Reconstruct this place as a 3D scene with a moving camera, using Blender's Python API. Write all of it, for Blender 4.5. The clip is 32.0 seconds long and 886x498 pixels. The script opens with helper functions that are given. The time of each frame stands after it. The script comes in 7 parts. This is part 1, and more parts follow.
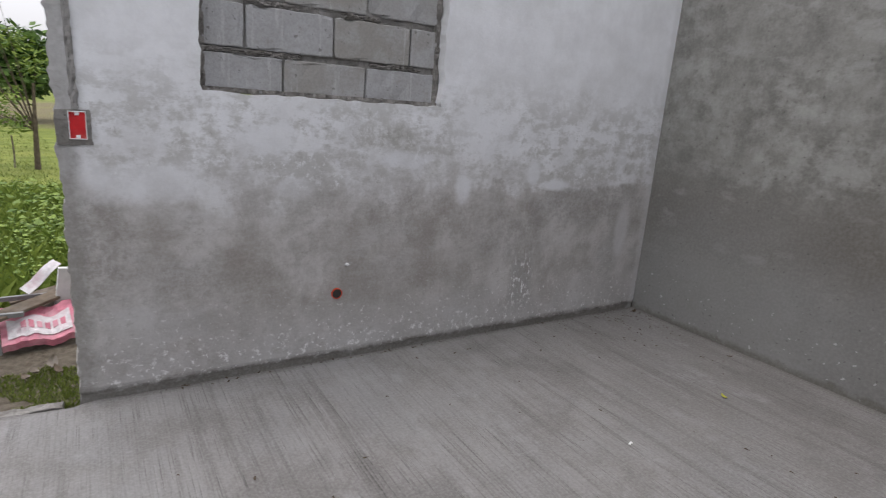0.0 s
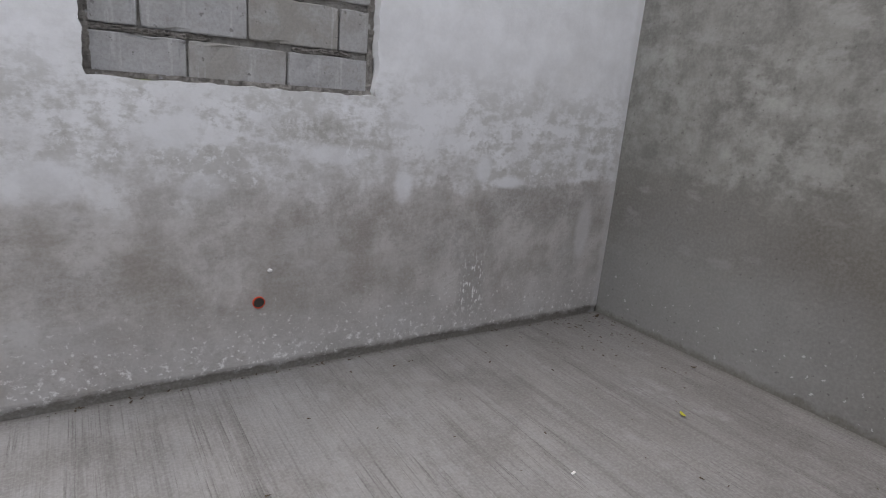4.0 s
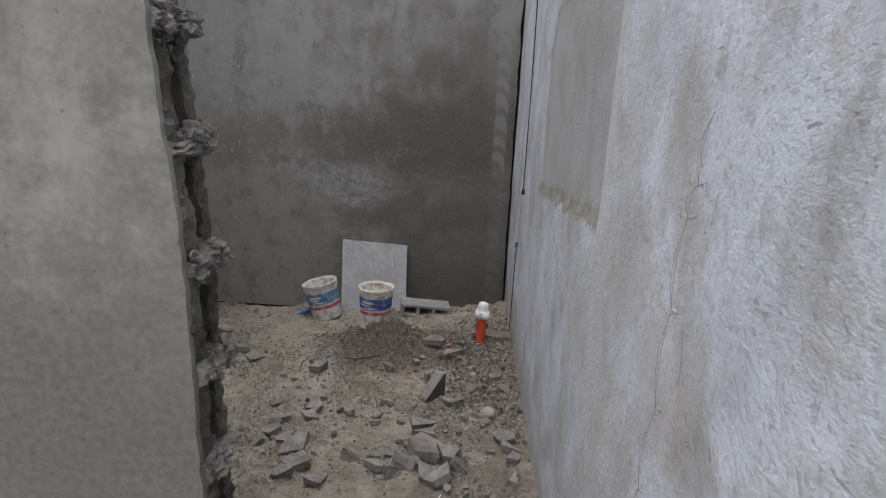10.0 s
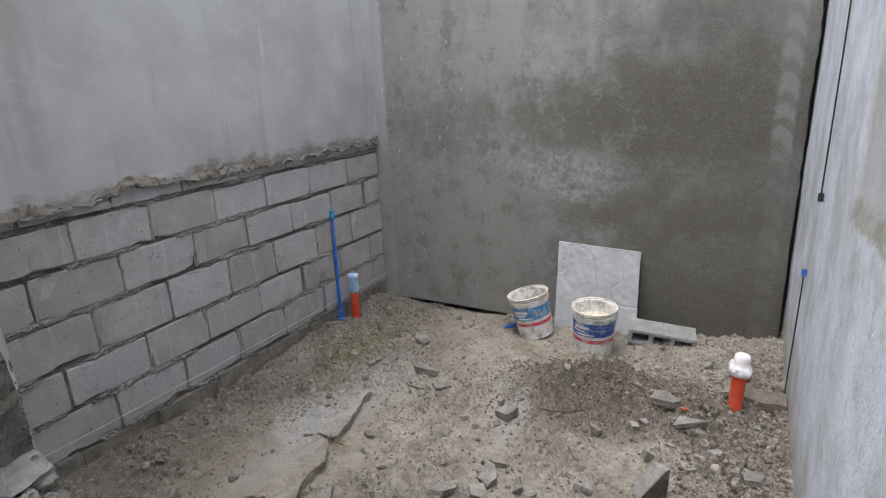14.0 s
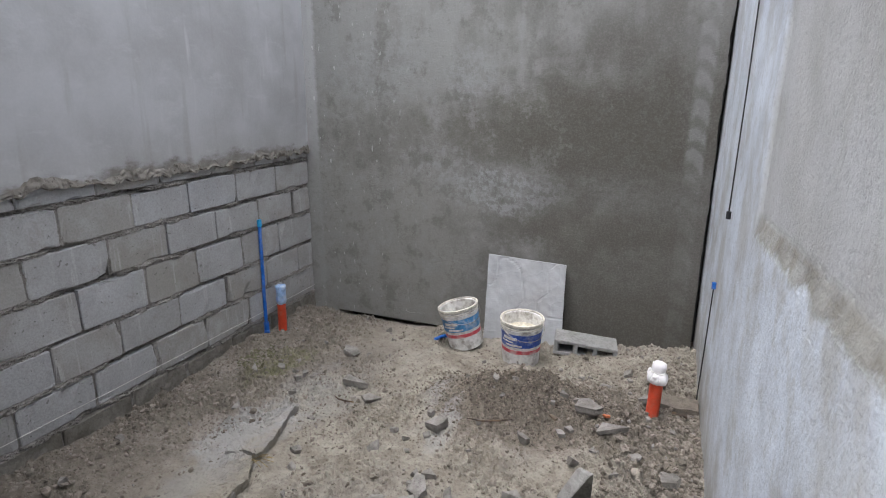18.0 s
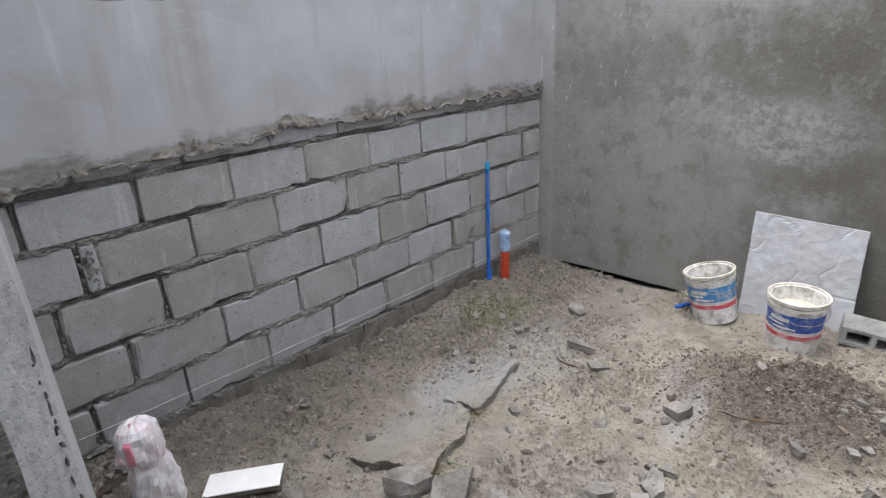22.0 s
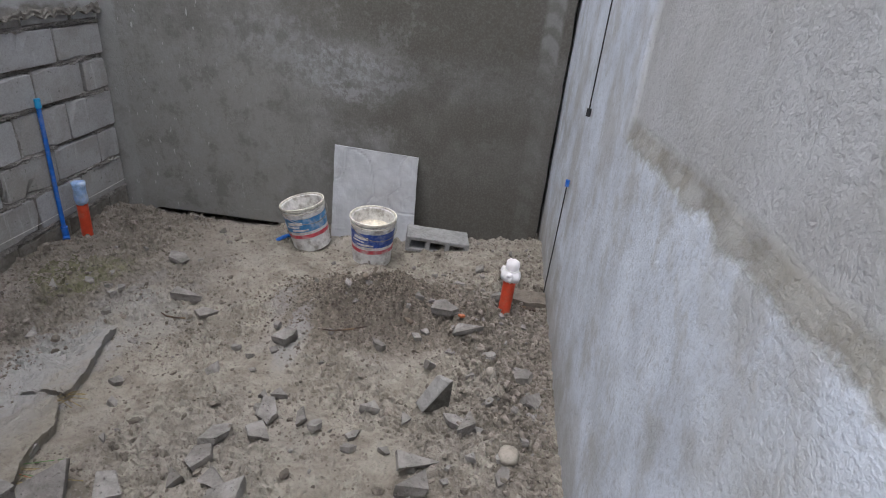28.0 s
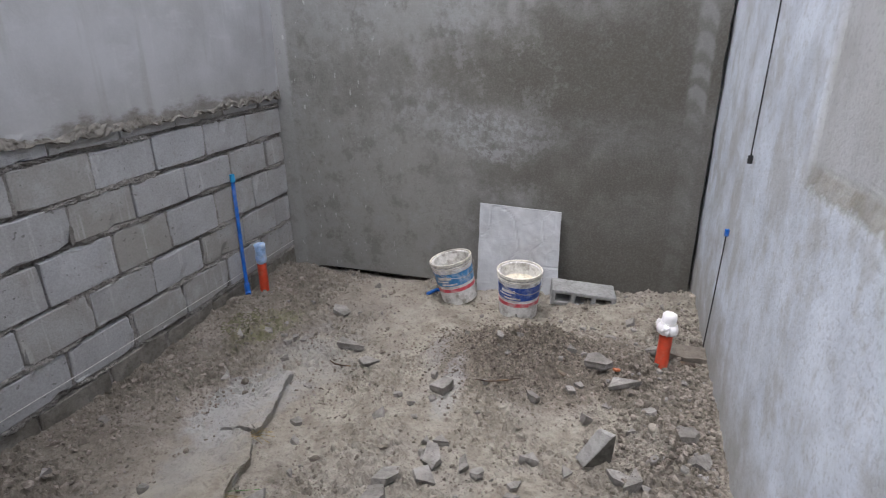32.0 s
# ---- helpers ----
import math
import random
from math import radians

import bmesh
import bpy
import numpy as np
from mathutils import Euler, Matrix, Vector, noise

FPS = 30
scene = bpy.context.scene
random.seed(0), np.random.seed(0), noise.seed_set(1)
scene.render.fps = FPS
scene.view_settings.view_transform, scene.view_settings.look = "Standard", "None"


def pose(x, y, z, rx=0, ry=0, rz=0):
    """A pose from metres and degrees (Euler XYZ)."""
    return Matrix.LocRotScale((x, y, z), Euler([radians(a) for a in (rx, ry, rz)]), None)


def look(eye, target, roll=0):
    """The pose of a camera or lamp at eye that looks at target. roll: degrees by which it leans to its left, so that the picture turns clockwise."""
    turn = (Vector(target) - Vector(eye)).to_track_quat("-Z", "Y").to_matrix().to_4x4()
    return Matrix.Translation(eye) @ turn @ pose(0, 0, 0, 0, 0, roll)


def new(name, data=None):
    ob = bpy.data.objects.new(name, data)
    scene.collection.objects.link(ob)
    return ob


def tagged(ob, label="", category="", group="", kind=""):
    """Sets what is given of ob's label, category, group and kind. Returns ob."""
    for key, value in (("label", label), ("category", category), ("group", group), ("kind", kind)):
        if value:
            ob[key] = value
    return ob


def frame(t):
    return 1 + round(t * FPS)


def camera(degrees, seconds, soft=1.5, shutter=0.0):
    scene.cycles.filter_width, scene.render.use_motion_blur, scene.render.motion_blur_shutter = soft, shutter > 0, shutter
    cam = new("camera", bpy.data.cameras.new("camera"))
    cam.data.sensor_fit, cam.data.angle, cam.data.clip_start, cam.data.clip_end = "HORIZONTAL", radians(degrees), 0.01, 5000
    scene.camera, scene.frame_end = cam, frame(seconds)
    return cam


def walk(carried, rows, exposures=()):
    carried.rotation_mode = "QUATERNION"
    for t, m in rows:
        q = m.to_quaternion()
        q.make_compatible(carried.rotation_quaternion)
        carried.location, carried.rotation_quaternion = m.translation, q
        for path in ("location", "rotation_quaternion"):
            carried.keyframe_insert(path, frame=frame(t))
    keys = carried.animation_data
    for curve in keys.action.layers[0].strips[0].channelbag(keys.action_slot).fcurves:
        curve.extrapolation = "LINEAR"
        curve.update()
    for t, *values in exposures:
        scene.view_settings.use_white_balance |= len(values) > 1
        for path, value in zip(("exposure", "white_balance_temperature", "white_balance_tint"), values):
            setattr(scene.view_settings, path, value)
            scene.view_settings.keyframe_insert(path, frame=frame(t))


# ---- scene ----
cam = camera(75.9, 32.0, soft=1.1, shutter=0.12)
PATH = [
    (0, (-3.412, -2.685, 1.386), (-2.381, -1.045, 0.889), 4.4),
    (0.5, (-3.397, -2.675, 1.399), (-2.667, -0.892, 0.864), 1.9),
    (1, (-3.263, -2.674, 1.394), (-2.583, -0.873, 0.852), 1.5),
    (1.5, (-3.288, -2.663, 1.377), (-2.557, -0.877, 0.852), 1.8),
    (2, (-3.318, -2.616, 1.395), (-2.597, -0.83, 0.855), 2.2),
    (2.5, (-3.173, -2.641, 1.403), (-2.419, -0.867, 0.867), 2.1),
    (4.5, (-3.031, -2.489, 1.386), (-1.727, -1.066, 0.864), 6.1),
    (5, (-2.989, -2.364, 1.351), (-1.429, -1.229, 0.822), 6.5),
    (5.5, (-2.882, -2.306, 1.353), (-1.217, -1.354, 0.788), 5.2),
    (6, (-2.802, -2.277, 1.425), (-1.067, -1.445, 0.879), 4.7),
    (6.5, (-2.709, -2.259, 1.423), (-0.952, -1.454, 0.907), 3.4),
    (7, (-2.542, -2.168, 1.423), (-0.759, -1.42, 0.914), 2.9),
    (7.5, (-2.459, -2.121, 1.44), (-0.64, -1.46, 0.938), 2.4),
    (8, (-2.213, -2.218, 1.431), (-0.345, -1.698, 0.944), 2.1),
    (8.5, (-1.973, -2.304, 1.448), (-0.075, -1.889, 0.974), 1.2),
    (9, (-1.604, -2.329, 1.434), (0.318, -2.037, 0.962), 1.9),
    (9.5, (-1.288, -2.476, 1.409), (0.653, -2.331, 0.948), 2.2),
    (10, (-0.968, -2.558, 1.399), (0.977, -2.466, 0.939), 2.6),
    (10.5, (-0.628, -2.544, 1.403), (1.303, -2.5, 0.886), 3.4),
    (11, (-0.373, -2.579, 1.38), (1.555, -2.54, 0.851), 3.5),
    (11.5, (-0.175, -2.588, 1.46), (1.745, -2.52, 0.904), 3.4),
    (12, (-0.105, -2.533, 1.483), (1.796, -2.284, 0.916), 2.2),
    (12.5, (-0.081, -2.484, 1.488), (1.76, -1.97, 0.901), 0.4),
    (13, (-0.107, -2.52, 1.507), (1.676, -1.843, 0.903), -0.6),
    (13.5, (-0.06, -2.593, 1.482), (1.658, -1.761, 0.886), -2.0),
    (15.5, (-0.053, -2.682, 1.466), (1.57, -1.659, 0.901), -2.3),
    (16, (-0.037, -2.727, 1.466), (1.663, -1.829, 0.914), -1.1),
    (16.5, (-0.017, -2.674, 1.446), (1.768, -1.962, 0.891), 0.1),
    (17, (-0.04, -2.656, 1.45), (1.749, -1.961, 0.889), 0.3),
    (17.5, (-0.075, -2.67, 1.474), (1.715, -1.97, 0.923), 0.3),
    (18, (-0.071, -2.623, 1.463), (1.718, -1.909, 0.922), 0.3),
    (18.5, (-0.054, -2.532, 1.44), (1.727, -1.806, 0.893), 0.8),
    (19, (-0.018, -2.504, 1.445), (1.759, -1.767, 0.897), 1.1),
    (19.5, (0.078, -2.526, 1.461), (1.834, -1.741, 0.911), 1.0),
    (20, (0.109, -2.504, 1.453), (1.829, -1.649, 0.895), 0.8),
    (20.5, (0.055, -2.56, 1.46), (1.67, -1.508, 0.926), -0.5),
    (21, (0.148, -2.575, 1.424), (1.668, -1.395, 0.879), -1.3),
    (21.5, (0.193, -2.489, 1.381), (1.689, -1.297, 0.794), -1.9),
    (22, (0.16, -2.39, 1.384), (1.491, -1.073, 0.681), -3.2),
    (22.5, (0.185, -2.365, 1.345), (1.211, -0.843, 0.552), -6.3),
    (23, (0.211, -2.439, 1.41), (1.144, -0.868, 0.596), -6.6),
    (23.5, (0.29, -2.417, 1.445), (1.388, -0.971, 0.605), -3.4),
    (24, (0.289, -2.395, 1.451), (1.571, -1.099, 0.629), 0.1),
    (24.5, (0.324, -2.523, 1.419), (1.841, -1.505, 0.605), 3.9),
    (25, (0.309, -2.585, 1.399), (2.036, -1.986, 0.586), 6.4),
    (25.5, (0.27, -2.581, 1.38), (2.052, -2.193, 0.558), 7.4),
    (26, (0.268, -2.582, 1.383), (2.055, -2.301, 0.531), 7.7),
    (26.5, (0.261, -2.577, 1.403), (2.039, -2.365, 0.51), 7.3),
    (28.5, (0.14, -2.494, 1.467), (1.93, -2.385, 0.582), 5.8),
    (29, (0.098, -2.574, 1.475), (1.919, -2.439, 0.658), 5.3),
    (29.5, (0.07, -2.481, 1.472), (1.896, -2.335, 0.67), 4.8),
    (30, (0.119, -2.512, 1.455), (1.95, -2.265, 0.689), 3.9),
    (30.5, (0.13, -2.625, 1.455), (1.962, -2.36, 0.697), 3.2),
    (31, (0.134, -2.558, 1.464), (1.968, -2.301, 0.709), 2.5),
    (31.5, (0.054, -2.456, 1.486), (1.882, -2.112, 0.751), 1.6),
    (32, (0.064, -2.393, 1.474), (1.83, -1.817, 0.735), -0.6),
]
EXPOSURE = [(0, -0.86, 6510, 14), (2.5, -0.87, 6510, 14), (5.0, -0.69, 6510, 14), (8.0, -0.3, 6510, 14), (9.0, -0.25, 6470, 14), (10.0, -0.37, 6470, 14), (11.0, -0.05, 6480, 13), (12.0, 0.08, 6450, 13), (13.0, 0.34, 6380, 12), (16.0, 0.53, 6350, 12), (18.0, 0.45, 6290, 12), (20.0, 0.53, 6310, 12), (22.5, 0.78, 6260, 12), (25.0, 0.5, 6170, 12), (26.0, 0.3, 6100, 12), (29.0, 0.14, 6240, 14), (31.0, 0.25, 6240, 14), (32, 0.42, 6220, 14)]
walk(cam, [(t, look(eye, target, roll)) for t, eye, target, roll in PATH], EXPOSURE)

# ---- sky and sun: an overcast day ----
world = bpy.data.worlds.new("overcast_sky")
scene.world = world
world.use_nodes = True
wn = world.node_tree
sky = wn.nodes.new("ShaderNodeTexSky")
sky.sky_type = "NISHITA"
sky.sun_disc = False
sky.sun_elevation, sky.sun_rotation = radians(77), radians(-50)
sky.air_density, sky.dust_density, sky.ozone_density = 1.0, 6.0, 1.0
soft_sky = wn.nodes.new("ShaderNodeHueSaturation")
soft_sky.inputs["Saturation"].default_value = 0.4
soft_sky.inputs["Value"].default_value = 3.0
wn.links.new(sky.outputs["Color"], soft_sky.inputs["Color"])
veil = wn.nodes.new("ShaderNodeMix")
veil.data_type = "RGBA"
veil.inputs[0].default_value = 0.55
veil.inputs[7].default_value = (15.6, 16.0, 16.6, 1)
wn.links.new(soft_sky.outputs["Color"], veil.inputs[6])
wn.links.new(veil.outputs[2], wn.nodes["Background"].inputs["Color"])
wn.nodes["Background"].inputs["Strength"].default_value = 0.15
sun = new("sun", bpy.data.lights.new("sun", "SUN"))
sun.data.energy, sun.data.angle, sun.data.color = 0.5, radians(90), (1.0, 0.98, 0.95)
sun.matrix_world = look((-3, 2.5, 17), (0, 0, 0))


# ---- material tools ----
def lk(nt, value, socket):
    if isinstance(value, bpy.types.NodeSocket):
        nt.links.new(value, socket)
    elif isinstance(value, tuple) and len(value) == 3 and socket.type == "RGBA":
        socket.default_value = (*value, 1)
    else:
        socket.default_value = value


def mth(nt, op, a, b=0.0, c=0.0):
    n = nt.nodes.new("ShaderNodeMath")
    n.operation = op
    for value, socket in zip((a, b, c), n.inputs):
        lk(nt, value, socket)
    return n.outputs[0]


def mixc(nt, fac, a, b, mode="MIX"):
    n = nt.nodes.new("ShaderNodeMix")
    n.data_type, n.blend_type = "RGBA", mode
    lk(nt, fac, n.inputs[0])
    lk(nt, a, n.inputs[6])
    lk(nt, b, n.inputs[7])
    return n.outputs[2]


def span(nt, value, a, b, lo=0.0, hi=1.0):
    """A soft step from lo at a to hi at b."""
    n = nt.nodes.new("ShaderNodeMapRange")
    n.interpolation_type = "SMOOTHSTEP"
    lk(nt, value, n.inputs["Value"])
    for key, v in (("From Min", a), ("From Max", b), ("To Min", lo), ("To Max", hi)):
        lk(nt, v, n.inputs[key])
    return n.outputs[0]


def scaled(nt, vec, sx, sy, sz):
    n = nt.nodes.new("ShaderNodeMapping")
    n.inputs["Scale"].default_value = (sx, sy, sz)
    lk(nt, vec, n.inputs["Vector"])
    return n.outputs[0]


def noi(nt, vec, scale, detail=4.0, rough=0.55, twist=0.0):
    n = nt.nodes.new("ShaderNodeTexNoise")
    lk(nt, vec, n.inputs["Vector"])
    n.inputs["Scale"].default_value = scale
    n.inputs["Detail"].default_value = detail
    n.inputs["Roughness"].default_value = rough
    n.inputs["Distortion"].default_value = twist
    return n.outputs[0]


def cells(nt, vec, scale, feature="F1"):
    n = nt.nodes.new("ShaderNodeTexVoronoi")
    n.feature = feature
    lk(nt, vec, n.inputs["Vector"])
    n.inputs["Scale"].default_value = scale
    return n.outputs["Distance"]


def begin(name, roughness=0.9, metallic=0.0):
    m = bpy.data.materials.new(name)
    m.use_nodes = True
    nt = m.node_tree
    bsdf = nt.nodes["Principled BSDF"]
    bsdf.inputs["Roughness"].default_value = roughness
    bsdf.inputs["Metallic"].default_value = metallic
    bsdf.inputs["Specular IOR Level"].default_value = 0.3
    at = nt.nodes.new("ShaderNodeTexCoord").outputs["Object"]
    info = nt.nodes.new("ShaderNodeObjectInfo").outputs["Random"]
    sep = nt.nodes.new("ShaderNodeSeparateXYZ")
    nt.links.new(at, sep.inputs[0])
    return m, nt, bsdf, at, info, sep.outputs


def finish(nt, bsdf, colour, height=None, strength=0.5, distance=0.01, rough=None):
    lk(nt, colour, bsdf.inputs["Base Color"])
    if height is not None:
        n = nt.nodes.new("ShaderNodeBump")
        n.inputs["Strength"].default_value = strength
        n.inputs["Distance"].default_value = distance
        lk(nt, height, n.inputs["Height"])
        nt.links.new(n.outputs[0], bsdf.inputs["Normal"])
    if rough is not None:
        lk(nt, rough, bsdf.inputs["Roughness"])


def shift(nt, vec, info, amount=37.0):
    n = nt.nodes.new("ShaderNodeVectorMath")
    n.operation = "ADD"
    lk(nt, vec, n.inputs[0])
    nt.links.new(mth(nt, "MULTIPLY", info, amount), n.inputs[1])
    return n.outputs[0]


def simple(name, colour, roughness=0.6, vary=0.25, scale=30.0, bump=0.0, metallic=0.0, dirt=None, dirt_amount=0.3):
    """A plain painted, plastic or mineral surface with mottling, grime and a little relief."""
    m, nt, bsdf, at, info, xyz = begin(name, roughness, metallic)
    v = shift(nt, at, info)
    a = noi(nt, v, scale, 5.0, 0.6)
    dark = tuple(c * (1 - vary) for c in colour)
    light = tuple(min(1.0, c * (1 + vary)) for c in colour)
    col = mixc(nt, span(nt, a, 0.3, 0.7), dark, light)
    if dirt:
        col = mixc(nt, mth(nt, "MULTIPLY", span(nt, noi(nt, v, scale * 0.3, 6.0, 0.65), 0.45, 0.7), dirt_amount), col, dirt)
    finish(nt, bsdf, col, noi(nt, v, scale * 6, 4.0), bump, 0.004)
    return m


def blob(nt, a, b, ca, cb, ra, rb, warp=0.0, soft=0.35):
    """A stain with a ragged outline about (ca, cb) on a wall."""
    da = mth(nt, "POWER", mth(nt, "ABSOLUTE", mth(nt, "DIVIDE", mth(nt, "SUBTRACT", a, ca), ra)), 2.0)
    db = mth(nt, "POWER", mth(nt, "ABSOLUTE", mth(nt, "DIVIDE", mth(nt, "SUBTRACT", b, cb), rb)), 2.0)
    d = mth(nt, "ADD", mth(nt, "SQRT", mth(nt, "ADD", da, db)), warp)
    return span(nt, d, 1 + soft, 1 - soft)


# ---- plaster, concrete, block and soil ----
def plaster_north():
    """Chalky white skim high up, damp brownish grey below a wandering tide line, white salts near the floor."""
    m, nt, bsdf, at, info, (x, y, z) = begin("plaster_north", 0.92)
    big = noi(nt, at, 1.3, 3.0, 0.5)
    mid = noi(nt, at, 4.2, 7.0, 0.68)
    blot = noi(nt, scaled(nt, at, 1.0, 1.0, 1.4), 9.0, 7.0, 0.7)
    wash = noi(nt, scaled(nt, at, 1.7, 1.7, 4.5), 1.0, 7.0, 0.68)
    fine = noi(nt, at, 70.0, 3.0, 0.55)
    sub = lambda v, k: mth(nt, "MULTIPLY", mth(nt, "SUBTRACT", v, 0.5), k)
    right = span(nt, x, -1.75, -0.9)
    wander = mth(nt, "ADD", sub(mid, 0.5), mth(nt, "ADD", sub(big, 0.35), sub(wash, 0.22)))
    wander = mth(nt, "ADD", wander, sub(blot, 0.2))
    wander = mth(nt, "MULTIPLY", wander, span(nt, x, -1.6, -0.5, 1.0, 0.45))
    line = mth(nt, "ADD", mth(nt, "ADD", z, wander), mth(nt, "MULTIPLY", span(nt, x, -1.5, -3.3), 0.02))
    soft = span(nt, line, 0.70, 1.25)
    crisp = span(nt, line, 0.905, 0.94, 0.0, 0.75)
    crisp = mth(nt, "ADD", crisp, span(nt, line, 0.95, 1.3, 0.0, 0.25))
    white = mth(nt, "ADD", mth(nt, "MULTIPLY", soft, mth(nt, "SUBTRACT", 1.0, right)), mth(nt, "MULTIPLY", crisp, right))
    low = mixc(nt, span(nt, mid, 0.36, 0.64), (0.335, 0.315, 0.288), (0.53, 0.515, 0.497))
    low = mixc(nt, span(nt, big, 0.45, 0.62, 0, 0.4), low, (0.32, 0.30, 0.273))
    low = mixc(nt, span(nt, wash, 0.5, 0.68, 0, 0.65), low, (0.50, 0.495, 0.485))
    low = mixc(nt, span(nt, blot, 0.54, 0.68, 0, 0.4), low, (0.47, 0.465, 0.455))
    low = mixc(nt, span(nt, blot, 0.42, 0.32, 0, 0.35), low, (0.20, 0.19, 0.172))
    pale = span(nt, mth(nt, "ADD", z, sub(mid, 0.5)), 0.42, 0.10, 0, 0.5)
    low = mixc(nt, pale, low, (0.48, 0.472, 0.465))
    high = mixc(nt, span(nt, mid, 0.3, 0.7), (0.68, 0.685, 0.69), (0.80, 0.81, 0.825))
    zone = mth(nt, "MULTIPLY", span(nt, z, 1.65, 1.2), span(nt, mth(nt, "ADD", blot, sub(wash, 0.9)), 0.42, 0.60))
    high = mixc(nt, mth(nt, "MULTIPLY", zone, 0.8), high, (0.45, 0.445, 0.42))
    high = mixc(nt, mth(nt, "MULTIPLY", span(nt, big, 0.55, 0.7), 0.3), high, (0.56, 0.555, 0.535))
    col = mixc(nt, white, low, high)
    flake = mth(nt, "MULTIPLY", span(nt, noi(nt, at, 22.0, 7.0, 0.75), 0.53, 0.58), mth(nt, "MULTIPLY", span(nt, line, 0.88, 1.0), span(nt, line, 1.4, 1.15)))
    col = mixc(nt, mth(nt, "MULTIPLY", flake, span(nt, wash, 0.48, 0.6, 0.0, 0.7)), col, (0.80, 0.81, 0.82))
    scuff = mth(nt, "MULTIPLY", span(nt, noi(nt, at, 17.0, 7.0, 0.75), 0.55, 0.61), span(nt, z, 1.5, 1.2, 0.0, 1.0))
    col = mixc(nt, mth(nt, "MULTIPLY", scuff, span(nt, mid, 0.4, 0.6, 0.1, 0.5)), col, (0.33, 0.315, 0.285))
    ruddy = span(nt, noi(nt, at, 3.0, 6.0, 0.7), 0.54, 0.66, 0, 0.35)
    col = mixc(nt, mth(nt, "MULTIPLY", ruddy, span(nt, line, 1.05, 0.85)), col, (0.30, 0.262, 0.235))
    halo = mth(nt, "MULTIPLY", span(nt, line, 0.86, 1.0), span(nt, line, 1.3, 1.05))
    halo = mth(nt, "MULTIPLY", halo, mth(nt, "MULTIPLY", span(nt, mid, 0.5, 0.66, 0.0, 0.6), mth(nt, "SUBTRACT", 1.0, right)))
    col = mixc(nt, halo, col, (0.70, 0.705, 0.71))
    # single stains: damp brown and olive ones, then chalky skim
    ragged = mth(nt, "ADD", sub(mid, 1.5), sub(blot, 1.6))
    grainy = span(nt, noi(nt, at, 26.0, 7.0, 0.75), 0.44, 0.56, 0.3, 1.0)
    for cx, cz, rx, rz, amount, tint in (
            (-3.42, 0.70, 0.14, 0.22, 0.6, (0.25, 0.23, 0.205)), (-2.95, 0.52, 0.3, 0.12, 0.5, (0.27, 0.25, 0.225)), (-1.85, 0.76, 0.34, 0.14, 0.5, (0.275, 0.252, 0.228)),
            (-0.62, 0.80, 0.50, 0.13, 0.6, (0.265, 0.252, 0.238)), (-2.2, 1.19, 0.10, 0.06, 0.65, (0.36, 0.35, 0.315)), (-2.03, 1.19, 0.10, 0.07, 0.7, (0.34, 0.33, 0.295)),
            (-1.25, 0.62, 0.30, 0.13, 0.5, (0.275, 0.262, 0.245)), (-0.76, 1.44, 0.07, 0.10, 0.4, (0.47, 0.465, 0.44)), (-2.55, 0.86, 0.3, 0.10, 0.35, (0.33, 0.315, 0.29)),
            (-0.35, 0.45, 0.10, 0.22, 0.35, (0.285, 0.275, 0.26)), (-2.1, 0.45, 0.3, 0.12, 0.4, (0.29, 0.27, 0.245))):
        col = mixc(nt, mth(nt, "MULTIPLY", mth(nt, "MULTIPLY", blob(nt, x, z, cx, cz, rx, rz, ragged, 0.4), grainy), amount), col, tint)
    for cx, cz, rx, rz, amount in (
            (-2.69, 1.17, 0.13, 0.08, 0.75), (-0.93, 0.935, 0.12, 0.03, 0.85), (-1.10, 1.02, 0.045, 0.09, 0.7), (-1.62, 0.93, 0.05, 0.09, 0.7), (-3.2, 0.97, 0.24, 0.09, 0.55),
            (-2.0, 1.08, 0.13, 0.04, 0.6), (-1.50, 1.24, 0.22, 0.13, 0.5), (-0.35, 1.08, 0.05, 0.12, 0.5), (-2.6, 0.93, 0.10, 0.05, 0.35), (-0.25, 0.62, 0.06, 0.2, 0.4), (-3.42, 1.02, 0.06, 0.06, 0.5)):
        col = mixc(nt, mth(nt, "MULTIPLY", blob(nt, x, z, cx, cz, rx, rz, ragged, 0.45), amount), col, (0.74, 0.75, 0.765))
    speck = span(nt, noi(nt, at, 40.0, 3.0, 0.6), 0.62, 0.655)
    col = mixc(nt, mth(nt, "MULTIPLY", mth(nt, "MULTIPLY", speck, span(nt, z, 0.55, 0.08)), 0.85), col, (0.80, 0.80, 0.79))
    salt = mth(nt, "MULTIPLY", span(nt, noi(nt, at, 20.0, 6.0, 0.75), 0.54, 0.62), span(nt, mth(nt, "ADD", z, sub(mid, 0.35)), 0.24, 0.10))
    col = mixc(nt, mth(nt, "MULTIPLY", salt, span(nt, x, -1.0, -2.2, 0.45, 0.95)), col, (0.76, 0.755, 0.745))
    dab = mth(nt, "MULTIPLY", span(nt, mth(nt, "ABSOLUTE", mth(nt, "ADD", x, 1.12)), 0.12, 0.05), span(nt, mth(nt, "ABSOLUTE", mth(nt, "SUBTRACT", z, 0.33)), 0.22, 0.1))
    col = mixc(nt, mth(nt, "MULTIPLY", dab, span(nt, mid, 0.4, 0.6, 0.25, 0.6)), col, (0.27, 0.262, 0.25))
    stroke = span(nt, noi(nt, scaled(nt, at, 55.0, 55.0, 20.0), 1.0, 3.0, 0.6), 0.56, 0.61)
